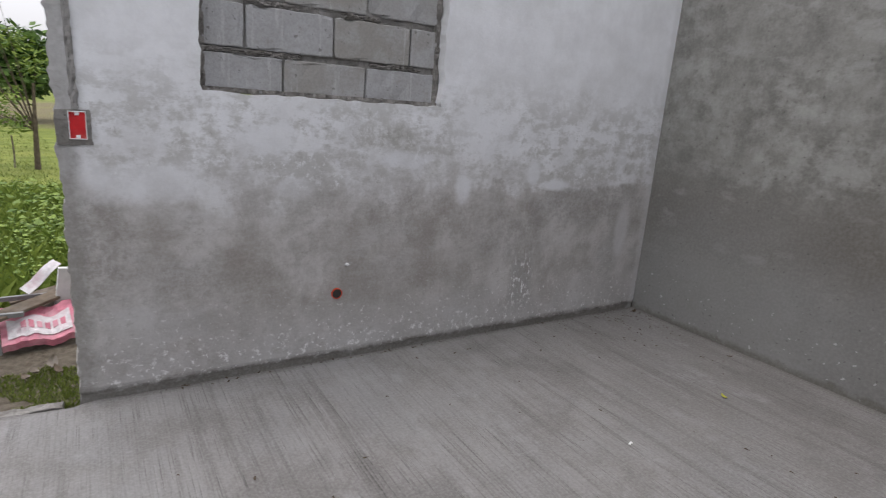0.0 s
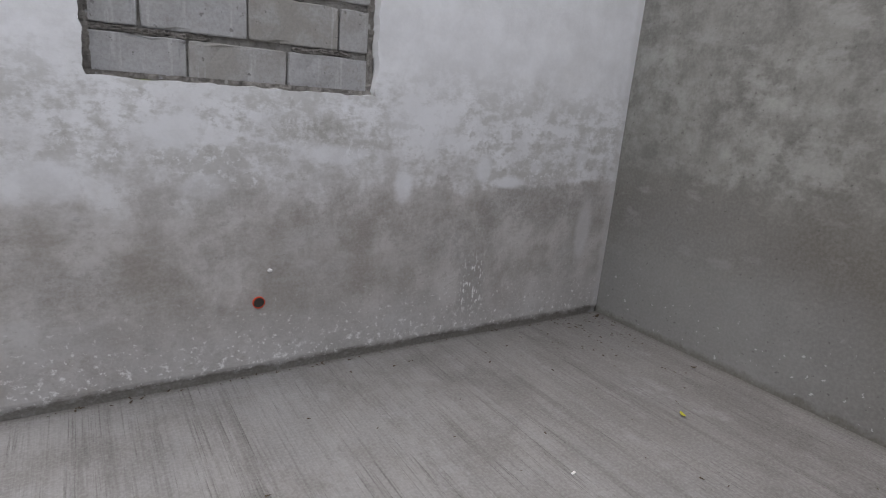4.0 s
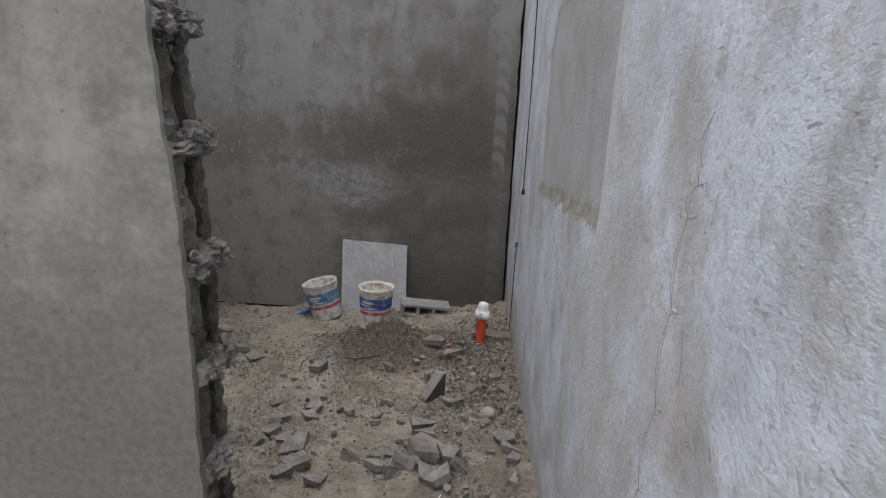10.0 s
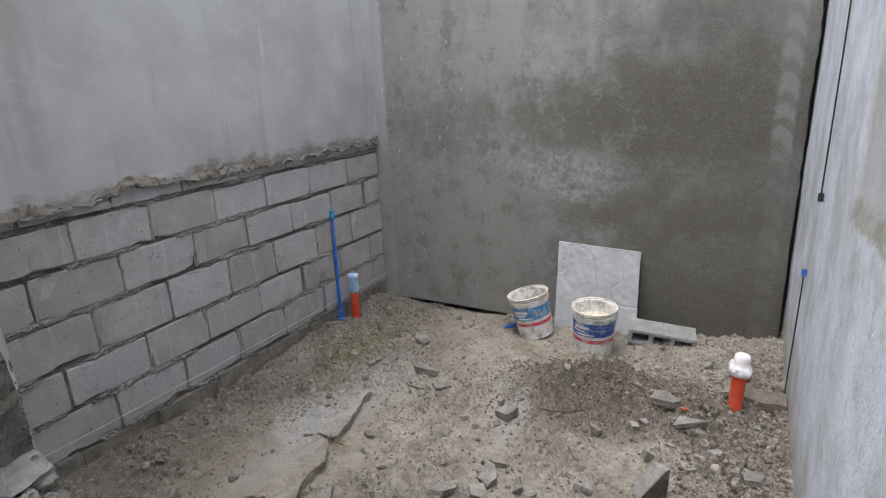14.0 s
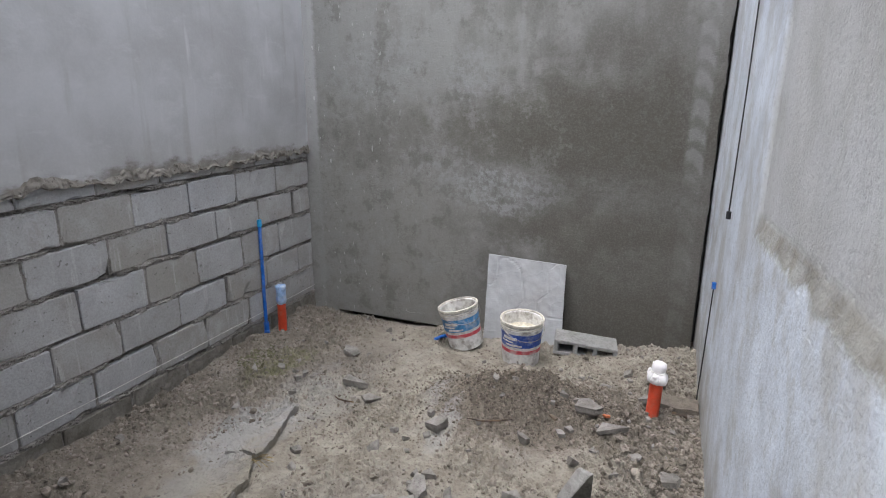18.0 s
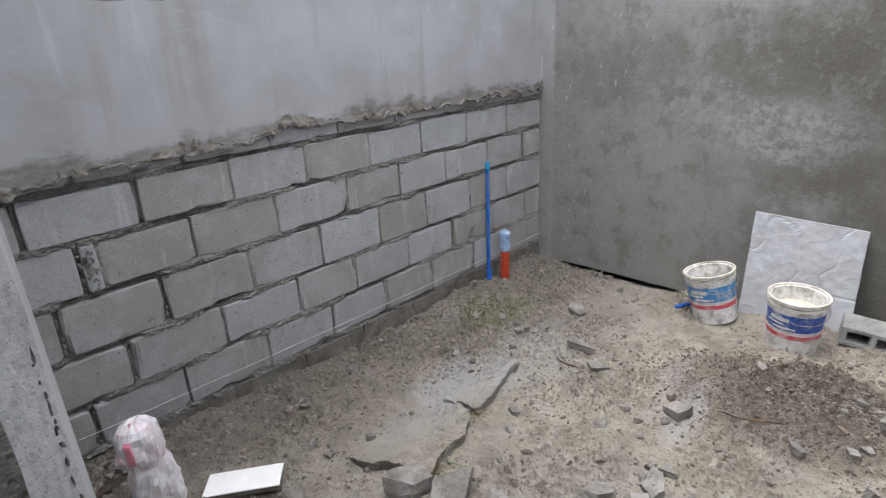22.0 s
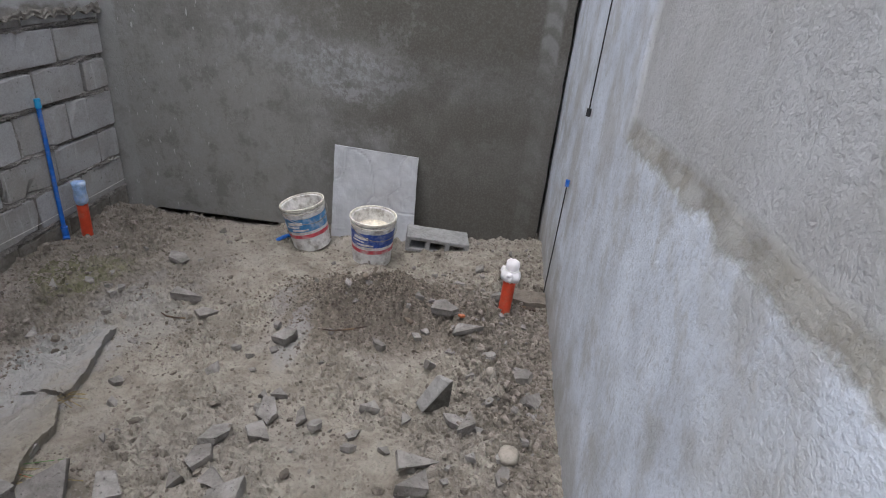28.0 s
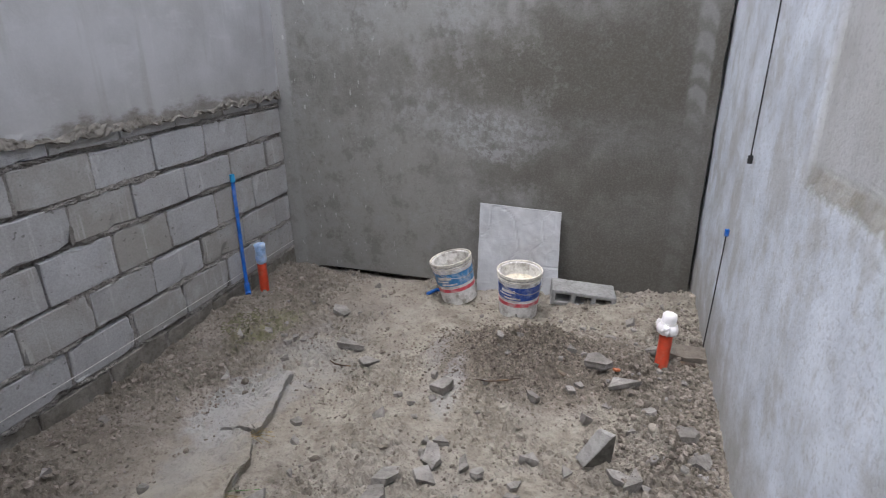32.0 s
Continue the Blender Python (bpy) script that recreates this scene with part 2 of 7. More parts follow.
    col = mixc(nt, mth(nt, "MULTIPLY", mth(nt, "MULTIPLY", dab, stroke), 0.9), col, (0.80, 0.80, 0.79))
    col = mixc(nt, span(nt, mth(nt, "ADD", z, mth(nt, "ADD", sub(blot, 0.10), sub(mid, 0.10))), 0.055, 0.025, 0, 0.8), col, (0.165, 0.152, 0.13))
    col = mixc(nt, span(nt, mth(nt, "ADD", x, sub(blot, 0.08)), -0.07, -0.03, 0, 0.4), col, (0.60, 0.60, 0.59))
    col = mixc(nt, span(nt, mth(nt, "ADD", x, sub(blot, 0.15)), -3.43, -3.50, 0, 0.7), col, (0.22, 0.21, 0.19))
    col = mixc(nt, span(nt, fine, 0.35, 0.7, 0.0, 0.08), col, (0.9, 0.9, 0.9))
    h = mth(nt, "ADD", mth(nt, "MULTIPLY", blot, 0.8), mth(nt, "MULTIPLY", fine, 0.16))
    finish(nt, bsdf, col, h, 0.45, 0.010)
    return m


def plaster_partition():
    """Grey-green trowelled cement, paler clouds high up, a darker band below chest height."""
    m, nt, bsdf, at, info, (x, y, z) = begin("plaster_partition", 0.9)
    big = noi(nt, at, 1.4, 3.0, 0.5)
    mid = noi(nt, at, 3.6, 7.0, 0.66)
    puff = noi(nt, at, 9.0, 8.0, 0.7)
    drag = noi(nt, scaled(nt, at, 4.0, 3.0, 7.0), 1.0, 7.0, 0.68)
    fine = noi(nt, at, 60.0, 4.0, 0.6)
    sub = lambda v, k: mth(nt, "MULTIPLY", mth(nt, "SUBTRACT", v, 0.5), k)
    col = mixc(nt, span(nt, mid, 0.34, 0.66), (0.155, 0.151, 0.138), (0.235, 0.231, 0.213))
    line = mth(nt, "ADD", z, mth(nt, "ADD", sub(mid, 0.4), sub(puff, 0.15)))
    crisp = span(nt, mth(nt, "ADD", z, mth(nt, "ADD", sub(mid, 0.14), sub(puff, 0.06))), 1.015, 1.06)
    above = mth(nt, "ADD", mth(nt, "MULTIPLY", span(nt, line, 0.72, 1.14), 0.55), mth(nt, "MULTIPLY", crisp, 0.45))
    cloud = mth(nt, "MULTIPLY", above, mth(nt, "MULTIPLY", span(nt, mth(nt, "ADD", puff, sub(drag, 0.7)), 0.36, 0.70), span(nt, big, 0.36, 0.6, 0.35, 0.8)))
    col = mixc(nt, cloud, col, (0.36, 0.36, 0.335))
    band = mth(nt, "MULTIPLY", mth(nt, "SUBTRACT", 1.0, above), span(nt, line, 0.40, 0.75))
    col = mixc(nt, mth(nt, "MULTIPLY", band, span(nt, drag, 0.4, 0.6, 0.45, 0.85)), col, (0.142, 0.132, 0.115))
    low = span(nt, mth(nt, "ADD", z, mth(nt, "ADD", sub(big, 0.6), sub(drag, 0.8))), 0.62, 0.2)
    col = mixc(nt, mth(nt, "MULTIPLY", low, 0.6), col, (0.255, 0.252, 0.246))
    col = mixc(nt, span(nt, drag, 0.53, 0.66, 0, 0.5), col, (0.32, 0.317, 0.303))
    ragged = mth(nt, "ADD", sub(mid, 1.4), sub(puff, 0.9))
    col = mixc(nt, mth(nt, "MULTIPLY", blob(nt, y, z, -0.55, 0.35, 0.75, 0.5, ragged, 0.6), 0.55), col, (0.255, 0.252, 0.245))
    col = mixc(nt, mth(nt, "MULTIPLY", blob(nt, y, z, -1.85, 0.75, 0.6, 0.62, ragged, 0.6), 0.6), col, (0.148, 0.138, 0.12))
    col = mixc(nt, mth(nt, "MULTIPLY", blob(nt, y, z, -1.35, 0.35, 0.4, 0.25, ragged, 0.6), 0.45), col, (0.25, 0.248, 0.244))
    speck = mth(nt, "MULTIPLY", span(nt, noi(nt, at, 28.0, 2.0), 0.68, 0.71), span(nt, z, 0.5, 0.2))
    col = mixc(nt, mth(nt, "MULTIPLY", speck, 0.6), col, (0.65, 0.65, 0.64))
    pore = span(nt, noi(nt, at, 36.0, 2.0, 0.5), 0.31, 0.27, 0, 0.5)
    col = mixc(nt, pore, col, (0.07, 0.066, 0.06))
    col = mixc(nt, span(nt, mth(nt, "ADD", z, sub(puff, 0.14)), 0.055, 0.01, 0, 0.7), col, (0.13, 0.118, 0.10))
    col = mixc(nt, span(nt, fine, 0.35, 0.7, 0, 0.09), col, (0.6, 0.6, 0.57))
    finish(nt, bsdf, col, mth(nt, "ADD", mth(nt, "MULTIPLY", puff, 0.7), mth(nt, "MULTIPLY", fine, 0.2)), 0.24, 0.010)
    return m


def plaster_east():
    """Dark, damp trowelled cement: olive and smooth above chest height, dappled grey skim and fine map cracks below,
    darker southwards.
    """
    m, nt, bsdf, at, info, (x, y, z) = begin("plaster_east", 0.85)
    big = noi(nt, at, 1.2, 4.0, 0.55, 0.08)
    mid = noi(nt, at, 3.4, 6.0, 0.62, 0.08)
    scratch = noi(nt, at, 13.0, 7.0, 0.7, 0.12)
    dapple = noi(nt, at, 30.0, 6.0, 0.72)
    fine = noi(nt, at, 85.0, 4.0, 0.6)
    streak = noi(nt, scaled(nt, at, 5.0, 5.0, 1.1), 1.0, 5.0, 0.6)
    sub = lambda v, k: mth(nt, "MULTIPLY", mth(nt, "SUBTRACT", v, 0.5), k)
    warp = mth(nt, "ADD", sub(mid, 1.7), sub(scratch, 1.1))
    spots = span(nt, mth(nt, "ADD", dapple, sub(scratch, 0.7)), 0.42, 0.60, 0.25, 1.0)
    col = mixc(nt, span(nt, mid, 0.33, 0.67), (0.168, 0.164, 0.149), (0.236, 0.233, 0.219))
    left = span(nt, mth(nt, "ADD", y, mth(nt, "ADD", sub(big, 1.5), sub(scratch, 0.6))), -1.5, -0.1)
    col = mixc(nt, mth(nt, "MULTIPLY", left, span(nt, scratch, 0.35, 0.6, 0.4, 0.85)), col, (0.295, 0.29, 0.273))
    upper = mth(nt, "MULTIPLY", span(nt, mth(nt, "ADD", z, sub(big, 0.9)), 1.25, 1.8), span(nt, mth(nt, "ADD", streak, sub(mid, 0.5)), 0.40, 0.62, 0.15, 0.85))
    col = mixc(nt, upper, col, (0.295, 0.295, 0.283))
    marks = (
        (-2.05, 1.22, 0.95, 0.33, 0.75, (0.104, 0.097, 0.077)),
        (-0.75, 1.12, 0.62, 0.22, 0.4, (0.155, 0.148, 0.126)),
        (-2.0, 0.56, 0.62, 0.17, 0.6, (0.112, 0.104, 0.087)),
    )
    for cy, cz, ry, rz, amount, tint in marks:
        col = mixc(nt, mth(nt, "MULTIPLY", blob(nt, y, z, cy, cz, ry, rz, warp, 0.45), amount), col, tint)
    for cy, cz, ry, rz, amount in ((-1.52, 0.80, 0.40, 0.17, 0.85), (-2.28, 0.82, 0.42, 0.13, 0.35), (-1.05, 0.95, 0.30, 0.16, 0.4), (-1.3, 1.55, 0.22, 0.2, 0.5), (-0.65, 1.6, 0.4, 0.25, 0.4)):
        skim = mth(nt, "MULTIPLY", blob(nt, y, z, cy, cz, ry, rz, warp, 0.3), spots)
        col = mixc(nt, mth(nt, "MULTIPLY", skim, amount), col, (0.335, 0.34, 0.34))
    low = mth(nt, "MULTIPLY", span(nt, mth(nt, "ADD", z, sub(mid, 0.5)), 1.0, 0.6), span(nt, mth(nt, "ADD", y, sub(mid, 0.6)), -1.5, -1.0))
    col = mixc(nt, mth(nt, "MULTIPLY", low, 0.7), col, (0.268, 0.262, 0.247))
    cloudy = noi(nt, at, 5.5, 7.0, 0.7)
    col = mixc(nt, span(nt, cloudy, 0.48, 0.36, 0, 0.5), col, (0.135, 0.13, 0.115))
    col = mixc(nt, span(nt, mth(nt, "ADD", cloudy, sub(dapple, 0.4)), 0.54, 0.66, 0, 0.4), col, (0.31, 0.31, 0.305))
    vein = mth(nt, "MULTIPLY", span(nt, mth(nt, "ABSOLUTE", mth(nt, "SUBTRACT", noi(nt, at, 4.6, 7.0, 0.7), 0.5)), 0.03, 0.004), span(nt, mid, 0.44, 0.56, 0.0, 0.6))
    blotch = span(nt, mth(nt, "ADD", noi(nt, at, 7.0, 6.0, 0.68), sub(dapple, 0.3)), 0.55, 0.64)
    col = mixc(nt, mth(nt, "MULTIPLY", mth(nt, "MAXIMUM", vein, mth(nt, "MULTIPLY", blotch, 0.5)), mth(nt, "MULTIPLY", span(nt, z, 1.25, 0.9), span(nt, y, -2.2, -1.3, 0.2, 0.45))), col, (0.14, 0.13, 0.112))
    # darker low down towards the south corner
    darkened = mth(nt, "MULTIPLY", span(nt, mth(nt, "ADD", z, sub(mid, 0.5)), 0.6, -0.1), span(nt, mth(nt, "ADD", y, sub(mid, 0.6)), -1.3, -2.2))
    col = mixc(nt, mth(nt, "MULTIPLY", darkened, 0.7), col, (0.085, 0.08, 0.07))
    # broad darkening of the southern half of the wall
    south_dark = mth(nt, "MULTIPLY", span(nt, mth(nt, "ADD", y, mth(nt, "ADD", sub(mid, 1.2), sub(big, 0.8))), -1.5, -2.3), span(nt, z, 2.4, 1.6))
    col = mixc(nt, mth(nt, "MULTIPLY", south_dark, 0.6), col, (0.085, 0.078, 0.064))
    smear = mth(nt, "MULTIPLY", mth(nt, "MULTIPLY", span(nt, mth(nt, "ADD", y, sub(scratch, 0.05)), -2.685, -2.72), span(nt, y, -2.815, -2.79)), span(nt, z, 0.9, 1.0, 0.25, 1.0))
    bow = mth(nt, "MULTIPLY", mth(nt, "POWER", mth(nt, "ABSOLUTE", mth(nt, "DIVIDE", mth(nt, "ADD", y, 2.735), 0.05)), 2.0), 1.6)
    arc = mth(nt, "SINE", mth(nt, "ADD", mth(nt, "ADD", mth(nt, "MULTIPLY", z, 42.0), bow), sub(mid, 9.0)))
    col = mixc(nt, mth(nt, "MULTIPLY", smear, span(nt, arc, -0.9, 0.6, 0.2, 0.6)), col, (0.265, 0.266, 0.258))
    fillet = span(nt, mth(nt, "ADD", y, sub(scratch, 0.05)), -0.105, -0.075, 0, 0.7)
    col = mixc(nt, mth(nt, "MULTIPLY", fillet, span(nt, z, 0.85, 1.1, 0.3, 1.0)), col, (0.40, 0.40, 0.40))
    fleck = mth(nt, "MULTIPLY", span(nt, noi(nt, scaled(nt, at, 40.0, 40.0, 14.0), 1.0, 2.0), 0.69, 0.73), span(nt, y, -1.2, -0.3, 0.0, 0.6))
    col = mixc(nt, fleck, col, (0.6, 0.6, 0.58))
    col = mixc(nt, span(nt, noi(nt, at, 38.0, 2.0, 0.5), 0.33, 0.29, 0, 0.18), col, (0.07, 0.065, 0.058))
    col = mixc(nt, span(nt, fine, 0.4, 0.7, 0, 0.08), col, (0.5, 0.49, 0.47))
    h = mth(nt, "ADD", mth(nt, "ADD", scratch, mth(nt, "MULTIPLY", fine, 0.25)), mth(nt, "MULTIPLY", vein, -0.6))
    finish(nt, bsdf, col, h, 0.28, 0.011, span(nt, mid, 0.3, 0.7, 0.62, 0.92))
    return m


def plaster_south():
    """Rough thrown render: bluish white with soft grey runs and trowel scratches, a recessed grey filling over a raw sill, ochre stains."""
    m, nt, bsdf, at, info, (x, y, z) = begin("plaster_south", 0.9)
    big = noi(nt, at, 1.6, 4.0, 0.55, 0.08)
    mid = noi(nt, at, 4.5, 5.0, 0.6, 0.08)
    grit = noi(nt, at, 75.0, 5.0, 0.68)
    pat = noi(nt, at, 13.0, 6.0, 0.65)
    run = noi(nt, scaled(nt, at, 4.6, 4.6, 2.4), 1.0, 7.0, 0.66, 0.08)
    sub = lambda v, k: mth(nt, "MULTIPLY", mth(nt, "SUBTRACT", v, 0.5), k)
    col = mixc(nt, span(nt, mid, 0.3, 0.7), (0.53, 0.57, 0.63), (0.68, 0.73, 0.805))
    grey = mth(nt, "MULTIPLY", span(nt, mth(nt, "ADD", run, sub(pat, 0.35)), 0.44, 0.66), span(nt, z, 2.6, 0.8, 0.4, 0.62))
    col = mixc(nt, grey, col, (0.37, 0.365, 0.35))
    col = mixc(nt, mth(nt, "MULTIPLY", span(nt, run, 0.44, 0.32), 0.5), col, (0.70, 0.74, 0.80))
    spot = mth(nt, "MULTIPLY", span(nt, mth(nt, "ADD", noi(nt, scaled(nt, at, 5.0, 5.0, 3.0), 1.0, 6.0, 0.66), sub(grit, 0.25)), 0.55, 0.70), span(nt, x, 0.6, -0.1, 0.2, 0.66))
    col = mixc(nt, spot, col, (0.28, 0.278, 0.265))
    # short dark drags of the trowel and hollows in the render
    drag = noi(nt, scaled(nt, at, 26.0, 26.0, 9.0), 1.0, 4.0, 0.65, 0.8)
    drag = mth(nt, "MULTIPLY", span(nt, drag, 0.60, 0.70), span(nt, mid, 0.42, 0.58))
    col = mixc(nt, mth(nt, "MULTIPLY", drag, span(nt, x, 1.0, 0.0, 0.2, 0.42)), col, (0.22, 0.215, 0.205))
    nick = mth(nt, "MULTIPLY", span(nt, noi(nt, scaled(nt, at, 13.0, 13.0, 34.0), 1.0, 3.0, 0.6, 0.3), 0.665, 0.70), span(nt, x, 0.5, 0.1, 0.0, 0.55))
    col = mixc(nt, nick, col, (0.20, 0.195, 0.185))
    col = mixc(nt, span(nt, pat, 0.54, 0.68, 0, 0.2), col, (0.40, 0.40, 0.395))
    sand = span(nt, mth(nt, "ADD", z, sub(mid, 0.7)), 0.34, -0.12)
    col = mixc(nt, mth(nt, "MULTIPLY", sand, span(nt, x, 0.9, 0.1, 0.7, 0.9)), col, mixc(nt, span(nt, x, 0.9, 0.1), (0.36, 0.34, 0.295), (0.27, 0.25, 0.208)))
    warm = mth(nt, "MULTIPLY", span(nt, mth(nt, "ADD", big, sub(pat, 0.4)), 0.48, 0.62), span(nt, x, 1.9, 0.4, 0.06, 0.38))
    col = mixc(nt, warm, col, (0.44, 0.415, 0.36))
    tilt = mth(nt, "MINIMUM", mth(nt, "MULTIPLY", mth(nt, "SUBTRACT", 1.715, x), 0.065), 0.075)
    edge = mth(nt, "SUBTRACT", z, tilt)
    rag = mth(nt, "ADD", sub(pat, 0.07), sub(mid, 0.06))
    wide = mth(nt, "MULTIPLY", span(nt, mth(nt, "ADD", x, sub(pat, 0.05)), 0.47, 0.52), span(nt, mth(nt, "ADD", x, sub(pat, 0.05)), 1.89, 1.85))
    arch = mth(nt, "MULTIPLY", mth(nt, "POWER", span(nt, x, 1.55, 1.87), 2.0), 0.16)
    crown = span(nt, mth(nt, "ADD", mth(nt, "ADD", z, arch), sub(pat, 0.05)), 1.89, 1.865)
    wide = mth(nt, "MULTIPLY", wide, crown)
    filled = mth(nt, "MULTIPLY", wide, span(nt, mth(nt, "ADD", edge, sub(mid, 0.04)), 1.09, 1.115))
    infill = mixc(nt, span(nt, mid, 0.3, 0.7), (0.39, 0.385, 0.37), (0.47, 0.47, 0.462))
    infill = mixc(nt, span(nt, big, 0.42, 0.6, 0, 0.5), infill, (0.475, 0.483, 0.495))
    infill = mixc(nt, mth(nt, "MULTIPLY", span(nt, run, 0.5, 0.64), 0.4), infill, (0.335, 0.325, 0.30))
    col = mixc(nt, mth(nt, "MULTIPLY", filled, 0.92), col, infill)
    sill = mth(nt, "MULTIPLY", span(nt, mth(nt, "ADD", edge, mth(nt, "MULTIPLY", rag, 1.4)), 1.03, 1.06), span(nt, mth(nt, "ADD", edge, sub(mid, 0.04)), 1.125, 1.095))
    sill = mth(nt, "MULTIPLY", sill, wide)
    col = mixc(nt, mth(nt, "MULTIPLY", sill, span(nt, pat, 0.35, 0.7, 1.0, 0.75)), col, mixc(nt, span(nt, mid, 0.4, 0.6), (0.19, 0.178, 0.15), (0.28, 0.268, 0.235)))
    chalk = mth(nt, "MULTIPLY", mth(nt, "MULTIPLY", span(nt, mth(nt, "ADD", edge, rag), 0.985, 1.03), span(nt, mth(nt, "ADD", edge, rag), 1.06, 1.04)), wide)
    col = mixc(nt, mth(nt, "MULTIPLY", chalk, 0.15), col, (0.66, 0.69, 0.73))
    jamb = mth(nt, "MULTIPLY", span(nt, mth(nt, "ABSOLUTE", mth(nt, "SUBTRACT", mth(nt, "ADD", x, sub(pat, 0.06)), 0.455)), 0.06, 0.03), mth(nt, "MULTIPLY", span(nt, z, 1.05, 1.2), span(nt, z, 1.9, 1.8)))
    col = mixc(nt, mth(nt, "MULTIPLY", jamb, 0.6), col, (0.62, 0.62, 0.60))
    frayed = mth(nt, "ADD", sub(mid, 1.8), sub(pat, 1.6))
    for cx, cz, rx, rz, amount, tint in (
            (0.38, 0.85, 0.12, 0.28, 0.4, (0.46, 0.43, 0.36)), (0.68, 0.85, 0.22, 0.17, 0.3, (0.47, 0.445, 0.385)), (0.28, 1.45, 0.10, 0.25, 0.35, (0.42, 0.40, 0.345)), (-0.05, 1.42, 0.06, 0.10, 0.5, (0.36, 0.335, 0.28)),
            (-0.12, 0.95, 0.14, 0.10, 0.5, (0.40, 0.37, 0.31)), (0.05, 0.48, 0.12, 0.25, 0.5, (0.30, 0.295, 0.28)), (0.55, 0.35, 0.25, 0.12, 0.35, (0.36, 0.35, 0.32)), (-0.3, 0.62, 0.12, 0.15, 0.5, (0.29, 0.285, 0.275)), (0.18, 0.98, 0.07, 0.28, 0.35, (0.37, 0.365, 0.355))):
        col = mixc(nt, mth(nt, "MULTIPLY", blob(nt, x, z, cx, cz, rx, rz, frayed, 0.6), amount), col, tint)
    col = mixc(nt, span(nt, grit, 0.50, 0.34, 0, 0.35), col, (0.27, 0.27, 0.27))
    h = mth(nt, "ADD", mth(nt, "SUBTRACT", mth(nt, "MULTIPLY", grit, 0.9), mth(nt, "MULTIPLY", drag, 0.5)), mth(nt, "MULTIPLY", pat, mth(nt, "SUBTRACT", 1.1, mth(nt, "MULTIPLY", filled, 0.7))))
    finish(nt, bsdf, col, h, 0.5, 0.013)
    return m


def plaster_northeast(name, torn):
    """Fresh smooth grey cement with faint vertical runs and pale smears, browner and raw along a torn foot."""
    m, nt, bsdf, at, info, (x, y, z) = begin(name, 0.88)
    sub = lambda v, k: mth(nt, "MULTIPLY", mth(nt, "SUBTRACT", v, 0.5), k)
    mid = noi(nt, at, 2.6, 4.0, 0.55, 0.08)
    fine = noi(nt, at, 70.0, 4.0, 0.6)
    col = mixc(nt, span(nt, mid, 0.3, 0.7), (0.355, 0.353, 0.352), (0.45, 0.453, 0.463))
    run = noi(nt, scaled(nt, at, 7.5, 7.5, 0.8), 1.0, 4.0, 0.55, 0.08)
    col = mixc(nt, span(nt, run, 0.56, 0.68, 0, 0.5), col, (0.31, 0.298, 0.275))
    col = mixc(nt, span(nt, run, 0.40, 0.28, 0, 0.5), col, (0.58, 0.585, 0.595))
    col = mixc(nt, span(nt, z, 1.25, 1.0, 0, 0.3), col, (0.30, 0.288, 0.268))
    if torn:
        pat = noi(nt, scaled(nt, at, 6.0, 6.0, 14.0), 1.0, 6.0, 0.68)
        foot = span(nt, mth(nt, "ADD", z, mth(nt, "ADD", sub(pat, 0.16), sub(mid, 0.22))), 1.085, 1.03)
        col = mixc(nt, mth(nt, "MULTIPLY", foot, span(nt, pat, 0.35, 0.65, 0.95, 0.65)), col, (0.175, 0.16, 0.137))
        stain = mth(nt, "MULTIPLY", blob(nt, x, z, 1.23, 1.62, 0.05, 0.38, sub(mid, 2.0), 0.6), 0.5)
        col = mixc(nt, stain, col, (0.27, 0.255, 0.225))
        smear = span(nt, noi(nt, scaled(nt, at, 3.5, 3.5, 9.0), 1.0, 5.0, 0.65), 0.55, 0.68, 0, 0.3)
        col = mixc(nt, smear, col, (0.52, 0.525, 0.535))
    col = mixc(nt, span(nt, fine, 0.35, 0.7, 0, 0.08), col, (0.6, 0.6, 0.6))
    finish(nt, bsdf, col, mth(nt, "ADD", mid, mth(nt, "MULTIPLY", fine, 0.3)), 0.3, 0.01)
    return m


